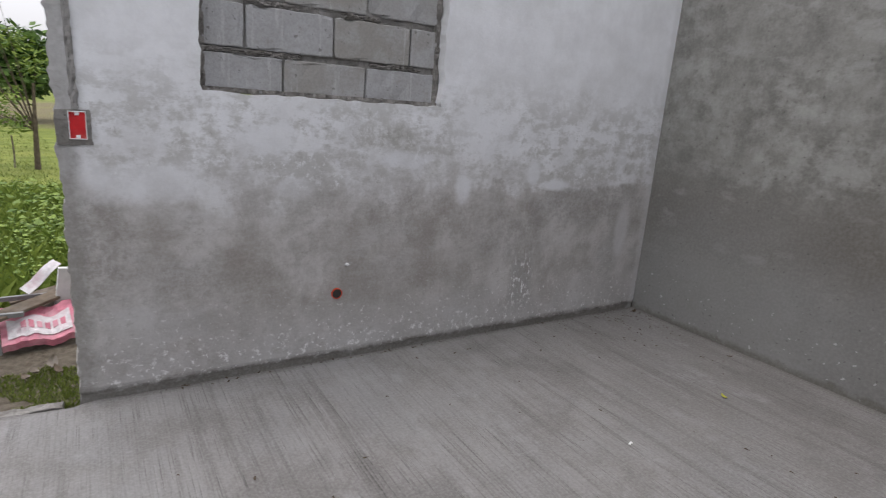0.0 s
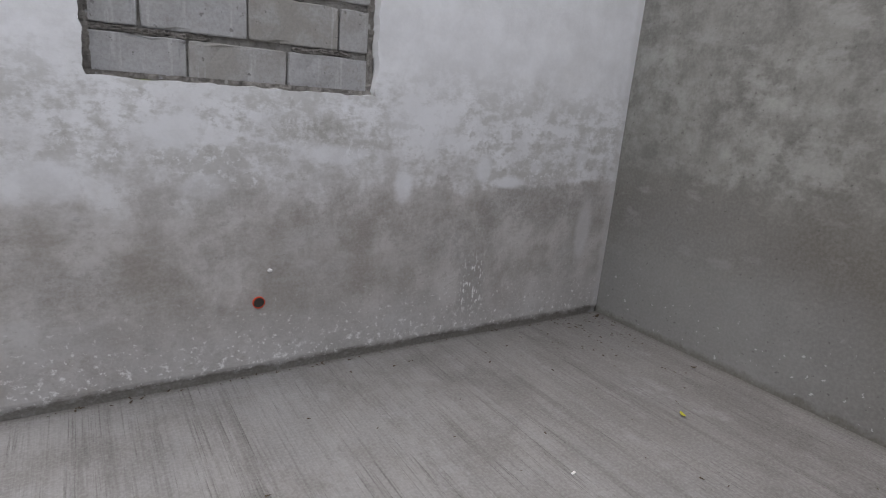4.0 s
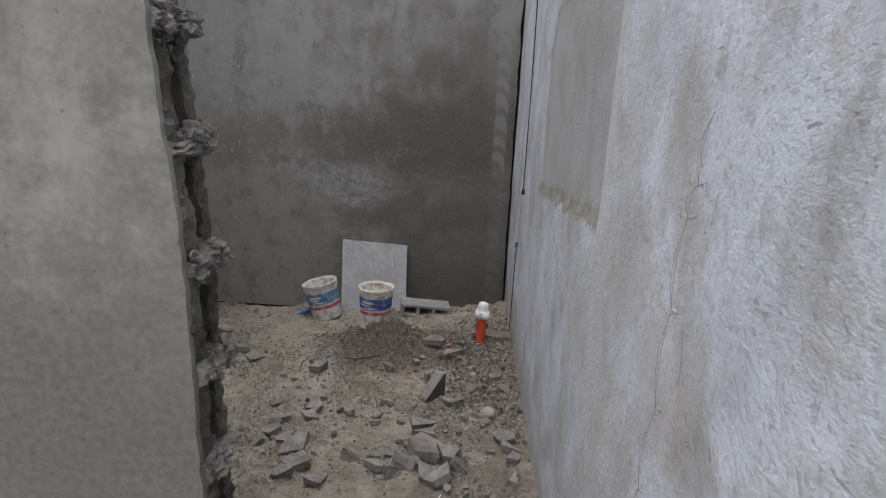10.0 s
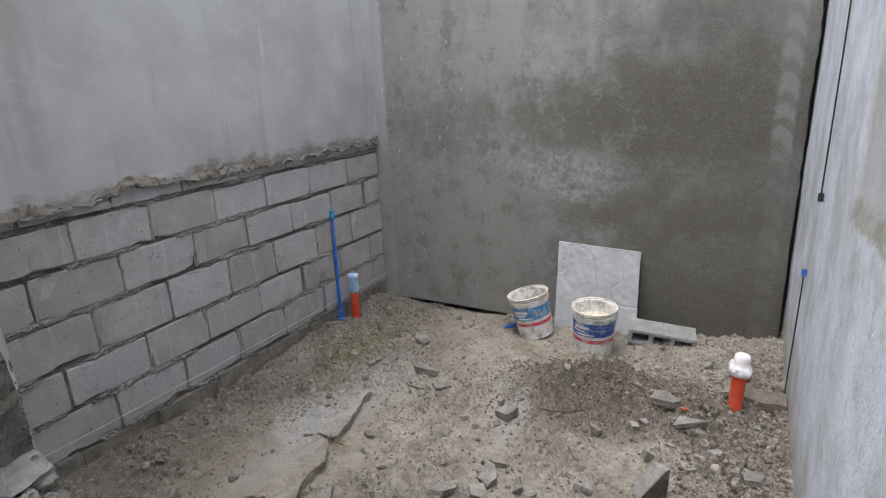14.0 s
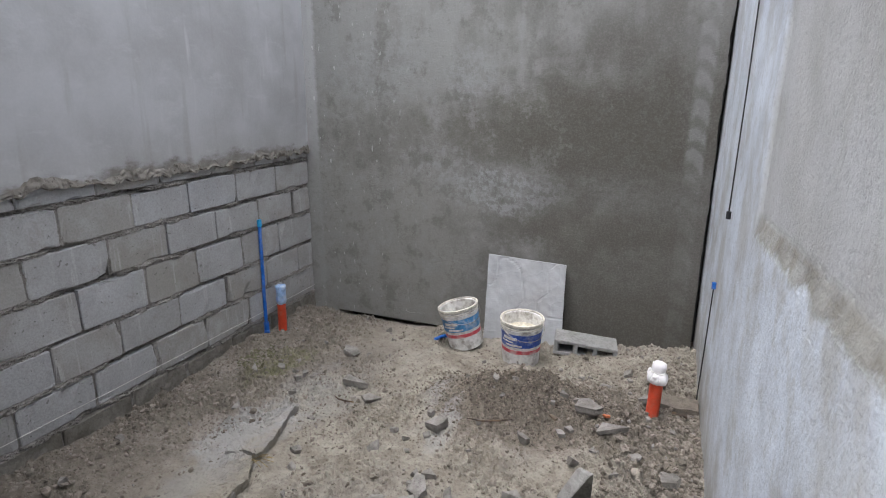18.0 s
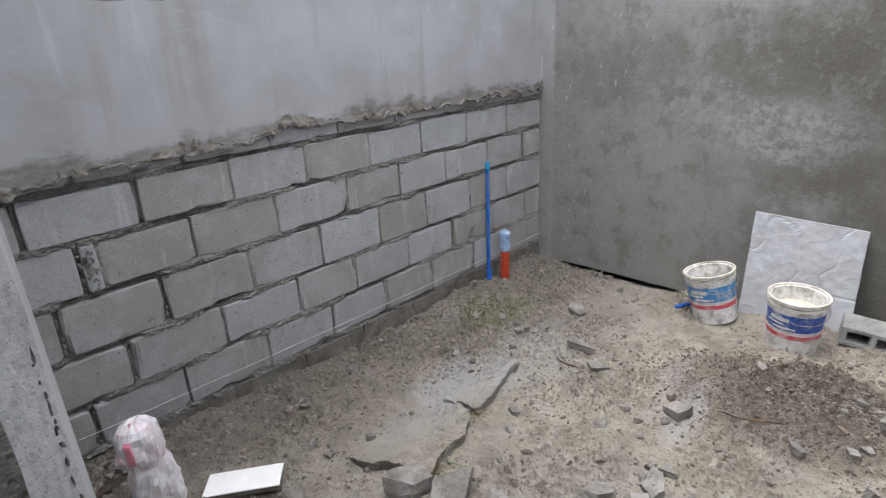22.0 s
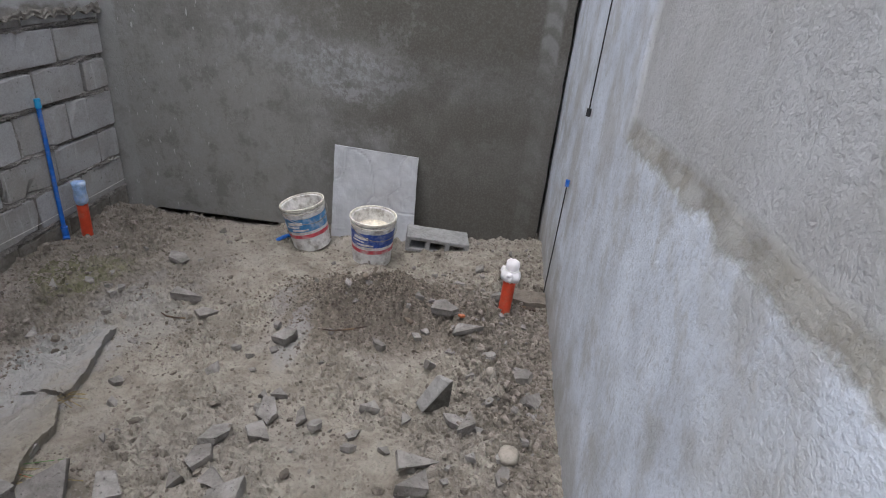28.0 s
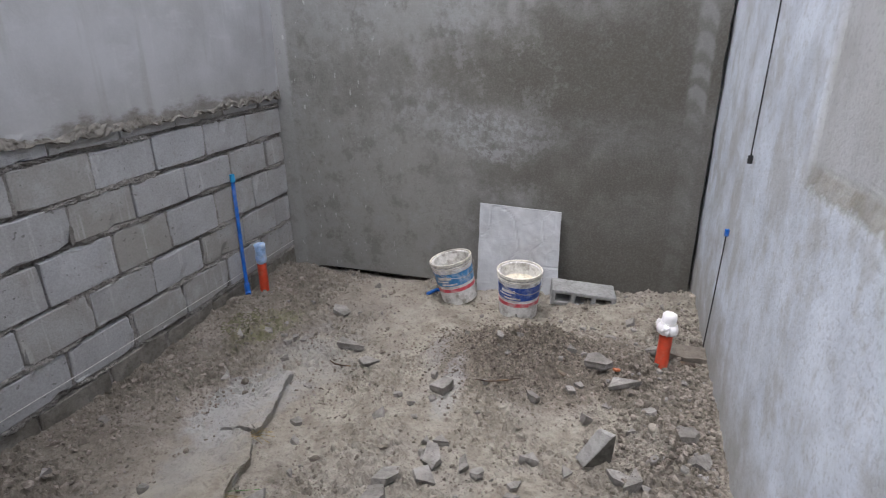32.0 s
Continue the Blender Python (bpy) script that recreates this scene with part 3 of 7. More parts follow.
def broomed_floor():
    """Broomed concrete slab: fine parallel score lines, pale and dark blotches, shade painted in towards the partition,
    darker along the walls.
    """
    m, nt, bsdf, at, info, (x, y, z) = begin("broomed_concrete", 0.8)
    big = noi(nt, at, 1.0, 5.0, 0.62)
    mid = noi(nt, at, 3.6, 7.0, 0.68)
    fine = noi(nt, at, 80.0, 4.0, 0.6)
    sub = lambda v, k: mth(nt, "MULTIPLY", mth(nt, "SUBTRACT", v, 0.5), k)
    broom = noi(nt, scaled(nt, at, 75.0, 2.0, 1.0), 1.0, 5.0, 0.65, 0.3)
    wide = noi(nt, scaled(nt, at, 15.0, 0.7, 1.0), 1.0, 4.0, 0.65, 0.2)
    col = mixc(nt, span(nt, mid, 0.33, 0.67), (0.182, 0.175, 0.168), (0.268, 0.262, 0.257))
    col = mixc(nt, span(nt, big, 0.45, 0.62, 0, 0.55), col, (0.245, 0.245, 0.248))
    col = mixc(nt, span(nt, big, 0.45, 0.34, 0, 0.5), col, (0.115, 0.110, 0.105))
    col = mixc(nt, span(nt, broom, 0.50, 0.66, 0, 0.26), col, (0.09, 0.085, 0.08))
    col = mixc(nt, span(nt, wide, 0.52, 0.66, 0, 0.40), col, (0.105, 0.098, 0.092))
    col = mixc(nt, span(nt, wide, 0.42, 0.3, 0, 0.30), col, (0.285, 0.285, 0.288))
    # shade towards the partition painted into the slab colour
    darkened = span(nt, mth(nt, "ADD", x, mth(nt, "ADD", sub(big, 1.6), sub(mid, 0.9))), -1.7, -0.5)
    col = mixc(nt, mth(nt, "MULTIPLY", darkened, 0.35), col, (0.11, 0.102, 0.094))
    # darker and browner along the south wall
    dusky = span(nt, mth(nt, "ADD", y, mth(nt, "ADD", sub(big, 0.8), sub(mid, 0.6))), -2.15, -2.7, 0.0, 0.6)
    col = mixc(nt, dusky, col, (0.115, 0.104, 0.09))
    chalk = mth(nt, "MULTIPLY", span(nt, noi(nt, scaled(nt, at, 5.0, 2.6, 1.0), 1.0, 8.0, 0.75), 0.52, 0.66), span(nt, big, 0.36, 0.6, 0.25, 0.7))
    col = mixc(nt, chalk, col, (0.29, 0.288, 0.29))
    groove = noi(nt, scaled(nt, at, 150.0, 1.4, 1.0), 1.0, 3.0, 0.6, 0.15)
    groove = mth(nt, "MULTIPLY", span(nt, groove, 0.57, 0.63), span(nt, mth(nt, "ADD", mid, sub(wide, 0.8)), 0.42, 0.58, 0.1, 0.5))
    col = mixc(nt, groove, col, (0.055, 0.05, 0.046))
    # dark band along the feet of the north wall and partition
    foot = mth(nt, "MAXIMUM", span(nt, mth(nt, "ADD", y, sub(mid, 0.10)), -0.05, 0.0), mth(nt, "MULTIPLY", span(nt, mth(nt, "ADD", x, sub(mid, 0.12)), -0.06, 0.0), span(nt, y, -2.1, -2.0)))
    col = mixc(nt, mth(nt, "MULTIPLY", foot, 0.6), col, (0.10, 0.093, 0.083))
    col = mixc(nt, span(nt, fine, 0.35, 0.72, 0, 0.14), col, (0.62, 0.62, 0.6))
    h = mth(nt, "ADD", mth(nt, "SUBTRACT", mth(nt, "MULTIPLY", broom, 1.2), groove), mth(nt, "MULTIPLY", fine, 0.3))
    finish(nt, bsdf, col, h, 0.6, 0.006, span(nt, mid, 0.3, 0.7, 0.62, 0.85))
    return m


def rough_concrete(name, dark, light, grit=30.0, strength=0.8, roughness=0.93, single=False):
    m, nt, bsdf, at, info, xyz = begin(name, roughness)
    v = shift(nt, at, info)
    a = noi(nt, v, 7.0, 6.0, 0.65, 0.3)
    if single:
        own = nt.nodes.new("ShaderNodeNewGeometry").outputs["Random Per Island"]
        a = mth(nt, "ADD", mth(nt, "MULTIPLY", a, 0.4), mth(nt, "MULTIPLY", own, 0.6))
    b = noi(nt, v, grit, 5.0, 0.68)
    pit = cells(nt, v, grit * 2.2)
    col = mixc(nt, span(nt, a, 0.3, 0.7), dark, light)
    col = mixc(nt, span(nt, b, 0.55, 0.36, 0, 0.35), col, tuple(c * 0.45 for c in dark))
    h = mth(nt, "ADD", b, mth(nt, "MULTIPLY", span(nt, pit, 0.0, 0.25), 0.5))
    finish(nt, bsdf, col, h, strength, 0.012)
    return m


def block_face():
    """Machine-pressed hollow block: even grey with pin holes, runs of cement and a tint that differs block by block."""
    m, nt, bsdf, at, info, (x, y, z) = begin("block_face", 0.93)
    v = shift(nt, at, info)
    a = noi(nt, v, 6.0, 6.0, 0.6, 0.3)
    grit = noi(nt, v, 90.0, 4.0, 0.65)
    hole = noi(nt, v, 42.0, 2.0, 0.5)
    tint = mixc(nt, info, (0.31, 0.296, 0.268), (0.40, 0.405, 0.412))
    col = mixc(nt, span(nt, a, 0.40, 0.66, 0, 0.55), tint, (0.455, 0.46, 0.47))
    col = mixc(nt, span(nt, noi(nt, v, 14.0, 5.0, 0.65), 0.56, 0.72, 0, 0.4), col, (0.27, 0.25, 0.215))
    run = noi(nt, scaled(nt, v, 24.0, 1.0, 2.0), 1.0, 3.0, 0.6)
    col = mixc(nt, span(nt, run, 0.6, 0.7, 0, 0.35), col, (0.60, 0.60, 0.60))
    col = mixc(nt, span(nt, hole, 0.31, 0.275, 0, 0.6), col, (0.14, 0.13, 0.12))
    col = mixc(nt, span(nt, grit, 0.6, 0.38, 0, 0.25), col, (0.2, 0.195, 0.18))
    h = mth(nt, "SUBTRACT", grit, span(nt, hole, 0.30, 0.24, 0, 1.2))
    finish(nt, bsdf, col, h, 0.5, 0.006)
    return m


def soil_mat():
    """Trampled sandy soil with cement dust, damp patches, grit and doorway shade painted in."""
    m, nt, bsdf, at, info, (x, y, z) = begin("sandy_soil", 0.96)
    big = noi(nt, at, 1.5, 5.0, 0.6, 0.3)
    mid = noi(nt, at, 7.0, 7.0, 0.68, 0.2)
    fine = noi(nt, at, 55.0, 5.0, 0.7)
    clod = noi(nt, at, 24.0, 4.0, 0.6)
    peb = cells(nt, at, 80.0)
    col = mixc(nt, span(nt, mid, 0.34, 0.66), (0.232, 0.208, 0.171), (0.355, 0.326, 0.273))
    col = mixc(nt, span(nt, big, 0.5, 0.62, 0, 0.5), col, (0.285, 0.262, 0.23))
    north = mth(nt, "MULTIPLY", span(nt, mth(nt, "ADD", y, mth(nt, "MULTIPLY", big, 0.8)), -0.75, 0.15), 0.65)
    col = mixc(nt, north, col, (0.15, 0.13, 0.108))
    heap = mth(nt, "ADD", mth(nt, "POWER", mth(nt, "DIVIDE", mth(nt, "SUBTRACT", x, 2.57), 0.32), 2.0), mth(nt, "POWER", mth(nt, "DIVIDE", mth(nt, "ADD", y, 2.05), 0.55), 2.0))
    heap = mth(nt, "ADD", heap, mth(nt, "MULTIPLY", mth(nt, "SUBTRACT", mid, 0.5), 1.6))
    col = mixc(nt, span(nt, heap, 1.3, 0.6, 0, 0.85), col, (0.168, 0.143, 0.117))
    pale = noi(nt, at, 2.4, 7.0, 0.72, 0.3)
    col = mixc(nt, span(nt, pale, 0.55, 0.66, 0, 0.55), col, (0.345, 0.315, 0.277))
    col = mixc(nt, span(nt, pale, 0.42, 0.33, 0, 0.45), col, (0.14, 0.122, 0.10))
    col = mixc(nt, span(nt, clod, 0.40, 0.28, 0, 0.45), col, (0.095, 0.08, 0.064))
    col = mixc(nt, span(nt, fine, 0.46, 0.32, 0, 0.35), col, (0.10, 0.086, 0.07))
    col = mixc(nt, span(nt, peb, 0.2, 0.05, 0, 0.15), col, (0.37, 0.35, 0.315))
    dust = mth(nt, "MULTIPLY", mth(nt, "SUBTRACT", mid, 0.5), 3.0)
    # first entry: shade of partition and south wall painted in; the rest darker patches
    for cx, cy, rx, ry, amount in ((0.8, -2.62, 0.75, 0.30, 0.5), (2.45, -2.72, 0.6, 0.16, 0.55), (1.2, -0.25, 0.8, 0.2, 0.35), (1.15, -1.25, 0.35, 0.16, 0.4)):
        col = mixc(nt, mth(nt, "MULTIPLY", blob(nt, x, y, cx, cy, rx, ry, dust, 0.6), amount), col, (0.135, 0.114, 0.092))
    for cx, cy, rx, ry, amount in ((2.27, -1.70, 0.20, 0.05, 0.6), (1.95, -0.70, 0.22, 0.12, 0.5), (2.35, -0.95, 0.25, 0.16, 0.35), (2.55, -1.55, 0.16, 0.07, 0.4), (1.93, -0.79, 0.30, 0.16, 0.75), (1.55, -0.85, 0.3, 0.14, 0.4), (2.45, -0.75, 0.25, 0.14, 0.35)):
        col = mixc(nt, mth(nt, "MULTIPLY", blob(nt, x, y, cx, cy, rx, ry, dust, 0.5), amount), col, (0.36, 0.355, 0.345))
    moss = mth(nt, "MULTIPLY", blob(nt, x, y, 2.62, -0.42, 0.26, 0.13, dust, 0.5), span(nt, clod, 0.4, 0.6, 0.3, 0.75))
    col = mixc(nt, moss, col, (0.17, 0.165, 0.085))
    h = mth(nt, "ADD", mth(nt, "ADD", mth(nt, "MULTIPLY", fine, 0.8), mth(nt, "MULTIPLY", mid, 1.0)), mth(nt, "MULTIPLY", clod, 1.2))
    finish(nt, bsdf, col, h, 0.95, 0.020)
    return m


M_NORTH, M_PART, M_EAST, M_SOUTH, M_NE = plaster_north(), plaster_partition(), plaster_east(), plaster_south(), plaster_northeast("plaster_northeast", True)
M_REAR = plaster_northeast("plaster_rear", False)
M_FLOOR, M_BLOCK, M_SOIL = broomed_floor(), block_face(), soil_mat()
M_MORTAR = rough_concrete("raw_mortar", (0.27, 0.258, 0.24), (0.46, 0.45, 0.43), 26.0, 1.0)
M_BED = rough_concrete("bed_mortar", (0.185, 0.175, 0.16), (0.34, 0.33, 0.31), 26.0, 1.0)
M_JOINT = rough_concrete("joint_mortar", (0.175, 0.163, 0.147), (0.335, 0.318, 0.295), 65.0, 1.0)
M_ENDCOAT = rough_concrete("end_plaster", (0.33, 0.328, 0.322), (0.44, 0.44, 0.436), 70.0, 0.5)
# darker, browner block for the course at the soil line
M_BASEBLOCK = rough_concrete("base_block", (0.15, 0.137, 0.115), (0.27, 0.255, 0.225), 40.0, 0.6)
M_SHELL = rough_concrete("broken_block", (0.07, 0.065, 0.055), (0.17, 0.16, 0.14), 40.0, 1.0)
M_RAWBED = rough_concrete("broken_bed", (0.12, 0.113, 0.10), (0.26, 0.25, 0.232), 30.0, 1.0)
# cell concrete darker than the blocks, shade of the recess painted in
M_RECESS = rough_concrete("recess_shade", (0.09, 0.087, 0.082), (0.17, 0.165, 0.157), 40.0, 0.5)
M_CORE = rough_concrete("broken_concrete", (0.16, 0.15, 0.135), (0.32, 0.31, 0.285), 22.0, 1.0)
M_PATCH = rough_concrete("patch_render", (0.415, 0.415, 0.405), (0.515, 0.52, 0.52), 75.0, 0.3)
M_ROCK = rough_concrete("rubble", (0.16, 0.149, 0.134), (0.315, 0.30, 0.28), 24.0, 1.0)
M_COBBLE = rough_concrete("river_cobble", (0.30, 0.27, 0.225), (0.39, 0.355, 0.305), 60.0, 0.3)
M_CLOD = rough_concrete("earth_clod", (0.16, 0.139, 0.115), (0.285, 0.252, 0.214), 34.0, 1.0, single=True)
M_HEAP = rough_concrete("heap_clod", (0.115, 0.097, 0.078), (0.25, 0.215, 0.178), 34.0, 1.0, single=True)
M_SLAB = rough_concrete("thin_mortar_sheet", (0.20, 0.185, 0.16), (0.33, 0.315, 0.29), 30.0, 0.7)
M_CHB = rough_concrete("grey_block", (0.22, 0.22, 0.215), (0.33, 0.33, 0.325), 50.0, 0.6)
M_TORN = rough_concrete("torn_plaster", (0.135, 0.123, 0.105), (0.245, 0.229, 0.203), 20.0, 1.0)
# near black, paints the shade inside open joints and the pipe end
M_VOIDSHADE = simple("void_shade", (0.045, 0.042, 0.038), 0.95, 0.3, 12.0)


# ---- shape tools ----
def nz(x, y, z, s=1.0):
    return noise.noise(Vector((x * s, y * s, z * s)))


def smooth01(v, a, b):
    t = min(1.0, max(0.0, (v - a) / (b - a)))
    return t * t * (3 - 2 * t)


def mesh_of(name, bm, material):
    me = bpy.data.meshes.new(name)
    bm.to_mesh(me)
    bm.free()
    me.materials.append(material)
    return me


def part(name, bm, material, parent, label="", smooth=False):
    ob = new(name, mesh_of(name, bm, material))
    if smooth:
        ob.data.polygons.foreach_set("use_smooth", [True] * len(ob.data.polygons))
    ob.parent = parent
    if label:
        ob["label"] = label
    return ob


def thing(name, place, label, category, group="", kind="", turn=(0, 0, 0)):
    ob = new(name)
    ob.matrix_world = pose(*place, *turn)
    return tagged(ob, label, category, group, kind)


def solo(name, bm, material, place, label, category, group="", kind="", turn=(0, 0, 0), smooth=False):
    ob = new(name, mesh_of(name, bm, material))
    if smooth:
        ob.data.polygons.foreach_set("use_smooth", [True] * len(ob.data.polygons))
    ob.matrix_world = pose(*place, *turn)
    return tagged(ob, label, category, group, kind)


def stops(a, b, step, *cuts):
    marks = [a, *sorted(c for c in cuts if a < c < b), b]
    out = []
    for p, q in zip(marks, marks[1:]):
        n = max(1, round((q - p) / step))
        out += [p + (q - p) * i / n for i in range(n)]
    return out + [b]


def sheet(us, vs, place, depth, keep=None):
    """A thick sheet over a grid: place(u, v) is its face, depth(u, v) the way to its back; keep() leaves cells out."""
    bm = bmesh.new()
    nu, nv = len(us), len(vs)
    held = [[keep is None or keep((us[i] + us[i + 1]) / 2, (vs[j] + vs[j + 1]) / 2) for j in range(nv - 1)] for i in range(nu - 1)]
    front, back = {}, {}

    def get(store, i, j, deep):
        if (i, j) not in store:
            p = Vector(place(us[i], vs[j]))
            store[i, j] = bm.verts.new(p + Vector(depth(us[i], vs[j])) if deep else p)
        return store[i, j]

    for i in range(nu - 1):
        for j in range(nv - 1):
            if not held[i][j]:
                continue
            ring = ((i, j), (i + 1, j), (i + 1, j + 1), (i, j + 1))
            bm.faces.new([get(front, a, b, False) for a, b in ring])
            bm.faces.new([get(back, a, b, True) for a, b in reversed(ring)])
            for (a, b), di, dj in (((0, 1), 0, -1), ((1, 2), 1, 0), ((2, 3), 0, 1), ((3, 0), -1, 0)):
                ii, jj = i + di, j + dj
                if 0 <= ii < nu - 1 and 0 <= jj < nv - 1 and held[ii][jj]:
                    continue
                p, q = ring[a], ring[b]
                bm.faces.new([get(front, *q, False), get(front, *p, False), get(back, *p, True), get(back, *q, True)])
    bmesh.ops.recalc_face_normals(bm, faces=bm.faces)
    return bm


def box(bm, x0, x1, y0, y1, z0, z1, bevel=0.0, segments=1, m=None):
    made = bmesh.ops.create_cube(bm, size=1)["verts"]
    bmesh.ops.scale(bm, vec=(x1 - x0, y1 - y0, z1 - z0), verts=made)
    bmesh.ops.translate(bm, vec=((x0 + x1) / 2, (y0 + y1) / 2, (z0 + z1) / 2), verts=made)
    if bevel:
        edges = {e for v in made for e in v.link_edges}
        out = bmesh.ops.bevel(bm, geom=list(edges), offset=bevel, segments=segments, affect="EDGES", profile=0.6)
        made = out["verts"] if len(made) == 0 else list({v for f in out["faces"] for v in f.verts})
    if m is not None:
        bmesh.ops.transform(bm, matrix=m, verts=made)
    return made


def tube(bm, points, radius, sides=10, cap=True):
    """A round tube along points; radius may be one number or one a point."""
    pts = [Vector(p) for p in points]
    rings = []
    for i, p in enumerate(pts):
        way = (pts[min(i + 1, len(pts) - 1)] - pts[max(i - 1, 0)]).normalized()
        side = way.orthogonal().normalized() if i == 0 else (side - side.dot(way) * way).normalized()
        up = way.cross(side)
        r = radius[i] if isinstance(radius, (list, tuple)) else radius
        rings.append([bm.verts.new(p + r * (math.cos(a) * side + math.sin(a) * up)) for a in [2 * math.pi * k / sides for k in range(sides)]])
    for a, b in zip(rings, rings[1:]):
        for k in range(sides):
            bm.faces.new((a[k], a[(k + 1) % sides], b[(k + 1) % sides], b[k]))
    if cap:
        bm.faces.new(list(reversed(rings[0])))
        bm.faces.new(rings[-1])
    return rings


def lathe(bm, profile, sides=28, wobble=0.0, seed=0.0):
    """A turned shape from (radius, height) pairs, about the z axis."""
    rings = []
    for r, h in profile:
        rings.append([bm.verts.new((r * (1 + wobble * nz(math.cos(a) * 1.5 + seed, math.sin(a) * 1.5, h * 6)) * math.cos(a),
                                    r * (1 + wobble * nz(math.cos(a) * 1.5 + seed, math.sin(a) * 1.5, h * 6)) * math.sin(a), h))
                      for a in [2 * math.pi * k / sides for k in range(sides)]])
    for a, b in zip(rings, rings[1:]):
        for k in range(sides):
            bm.faces.new((a[k], a[(k + 1) % sides], b[(k + 1) % sides], b[k]))
    bm.faces.new(list(reversed(rings[0])))
    bm.faces.new(rings[-1])
    bmesh.ops.recalc_face_normals(bm, faces=bm.faces)


def lump(bm, place, size, seed, detail=1, rough=0.35, flat=1.0):
    """An angular broken lump."""
    made = bmesh.ops.create_icosphere(bm, subdivisions=detail, radius=1.0)["verts"]
    for v in made:
        k = 1 + rough * nz(v.co.x + seed * 3.1, v.co.y + seed * 1.7, v.co.z - seed, 1.3)
        v.co = Vector((v.co.x * size[0] * k, v.co.y * size[1] * k, v.co.z * size[2] * k * flat)) + Vector(place)
    return made


# ---- plan ----
# TALL: unseen wall height added to keep sky light out of the unfinished room
TOP, TALL = 2.7, 4.1
Y_SOUTH, X_EAST, Y_GAP = -2.885, 3.69, -2.862
Y_BLOCK = 0.022
X_END, Y_END = -3.53, -2.03
T_PART = 0.222


SCREED_EDGE = ((0.1, 1.0), (0.335, 1.003), (0.5, 0.985), (0.69, 1.004), (0.79, 1.032), (0.96, 1.027), (1.165, 0.983), (1.325, 1.018), (1.55, 1.058), (1.8, 1.029), (2.07, 0.994), (2.37, 1.014), (2.59, 1.035), (2.8, 1.01), (3.06, 1.033), (3.33, 0.992), (3.6, 1.031), (4.0, 1.03))


def off_line(x, y, pts):
    best = 9.0
    for (ax, ay), (bx, by) in zip(pts, pts[1:]):
        f = min(1.0, max(0.0, ((x - ax) * (bx - ax) + (y - ay) * (by - ay)) / ((bx - ax) ** 2 + (by - ay) ** 2)))
        best = min(best, math.hypot(x - ax - f * (bx - ax), y - ay - f * (by - ay)))
    return best


def soil_z(x, y):
    z = -0.105 - 0.10 * smooth01(x, 0.4, 2.2) - 0.05 * smooth01(y, -2.0, -0.2) + 0.08 * smooth01(-y, 2.15, 2.75)
    r = ((x - 2.60) / 0.27) ** 2 + ((y + 2.03) / 0.46) ** 2
    z += 0.16 * math.exp(-r) * (1 + 0.6 * nz(x, y, 0, 7.0))
    rough = 0.32 + 1.0 * smooth01(nz(x, y, 2, 2.3), 0.05, 0.3) + math.exp(-r) + 0.6 * smooth01(y, -0.75, -0.3) * smooth01(-nz(x, y, 31, 3.0), -0.1, 0.2) + 0.9 * smooth01(-y, 2.35, 2.65) * smooth01(x, 1.5, 1.9)
    z += 0.008 * smooth01(nz(x, y, 9, 8.0), 0.05, 0.18)
    z += rough * (0.012 * smooth01(nz(x, y, 4, 17.0), 0.14, 0.25) + 0.009 * smooth01(nz(x, y, 14, 29.0), 0.16, 0.27) + 0.006 * smooth01(nz(x, y, 24, 47.0), 0.15, 0.25))
    z += 0.022 * nz(x, y, 3.3, 2.6) + 0.012 * nz(x, y, 1.1, 7.0) + rough * (0.008 * nz(x, y, 5.5, 16.0) + 0.005 * nz(x, y, 8.5, 37.0))
    if 1.05 < x < 2.3 and -1.3 < y < -0.8:
        z -= 0.085 * smooth01(-off_line(x, y + 0.007, SCREED_EDGE), -0.020, -0.010)
    z -= 0.045 * smooth01(x, 3.5, 3.66)
    z -= 0.05 * smooth01(y, -0.22, -0.04) * smooth01(-x, -2.7, -2.1)
    z -= 0.07 * smooth01(x, 3.52, 3.64) * smooth01(y, -1.25, -1.05) * smooth01(-y, 0.12, 0.3)
    return z


# ---- setting: floor slab ----
def floor_slab():
    us = stops(-7.5, 0.03, 0.05)
    vs = stops(-3.6, 0.0, 0.05)

    def place(u, v):
        x, y = u, v
        if v > -0.001 and u < X_END + 0.02:
            y += 0.03 * nz(u, 0, 0, 3.0) + 0.014 * nz(u, 4, 0, 11.0)
        if u > 0.02:
            x += 0.022 * nz(v, 1, 0, 2.5) + 0.012 * nz(v, 2, 0, 13.0)
        near = 0.004 * nz(u, v, 0, 0.9) + 0.0015 * nz(u, v, 7, 6.0)
        edge = 0.012 * smooth01(v, -0.05, 0.0) if u < X_END else 0.0
        return x, y, near - edge

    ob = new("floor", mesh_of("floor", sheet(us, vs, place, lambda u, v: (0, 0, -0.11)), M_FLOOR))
    return tagged(ob, "grey broomed concrete floor slab with fine score lines", "floor", kind="structure")


floor_slab()


# ---- setting: north wall with a bricked-up window ----
def end_x(z):
    return X_END + 0.012 * nz(0, z, 2, 1.4) + 0.008 * nz(3, z, 0, 6.0) + 0.012 * nz(9, z, 0, 15.0) + 0.012 * nz(4, z, 0, 34.0)


WIN = (-3.0, -1.80, 1.36, 2.5)


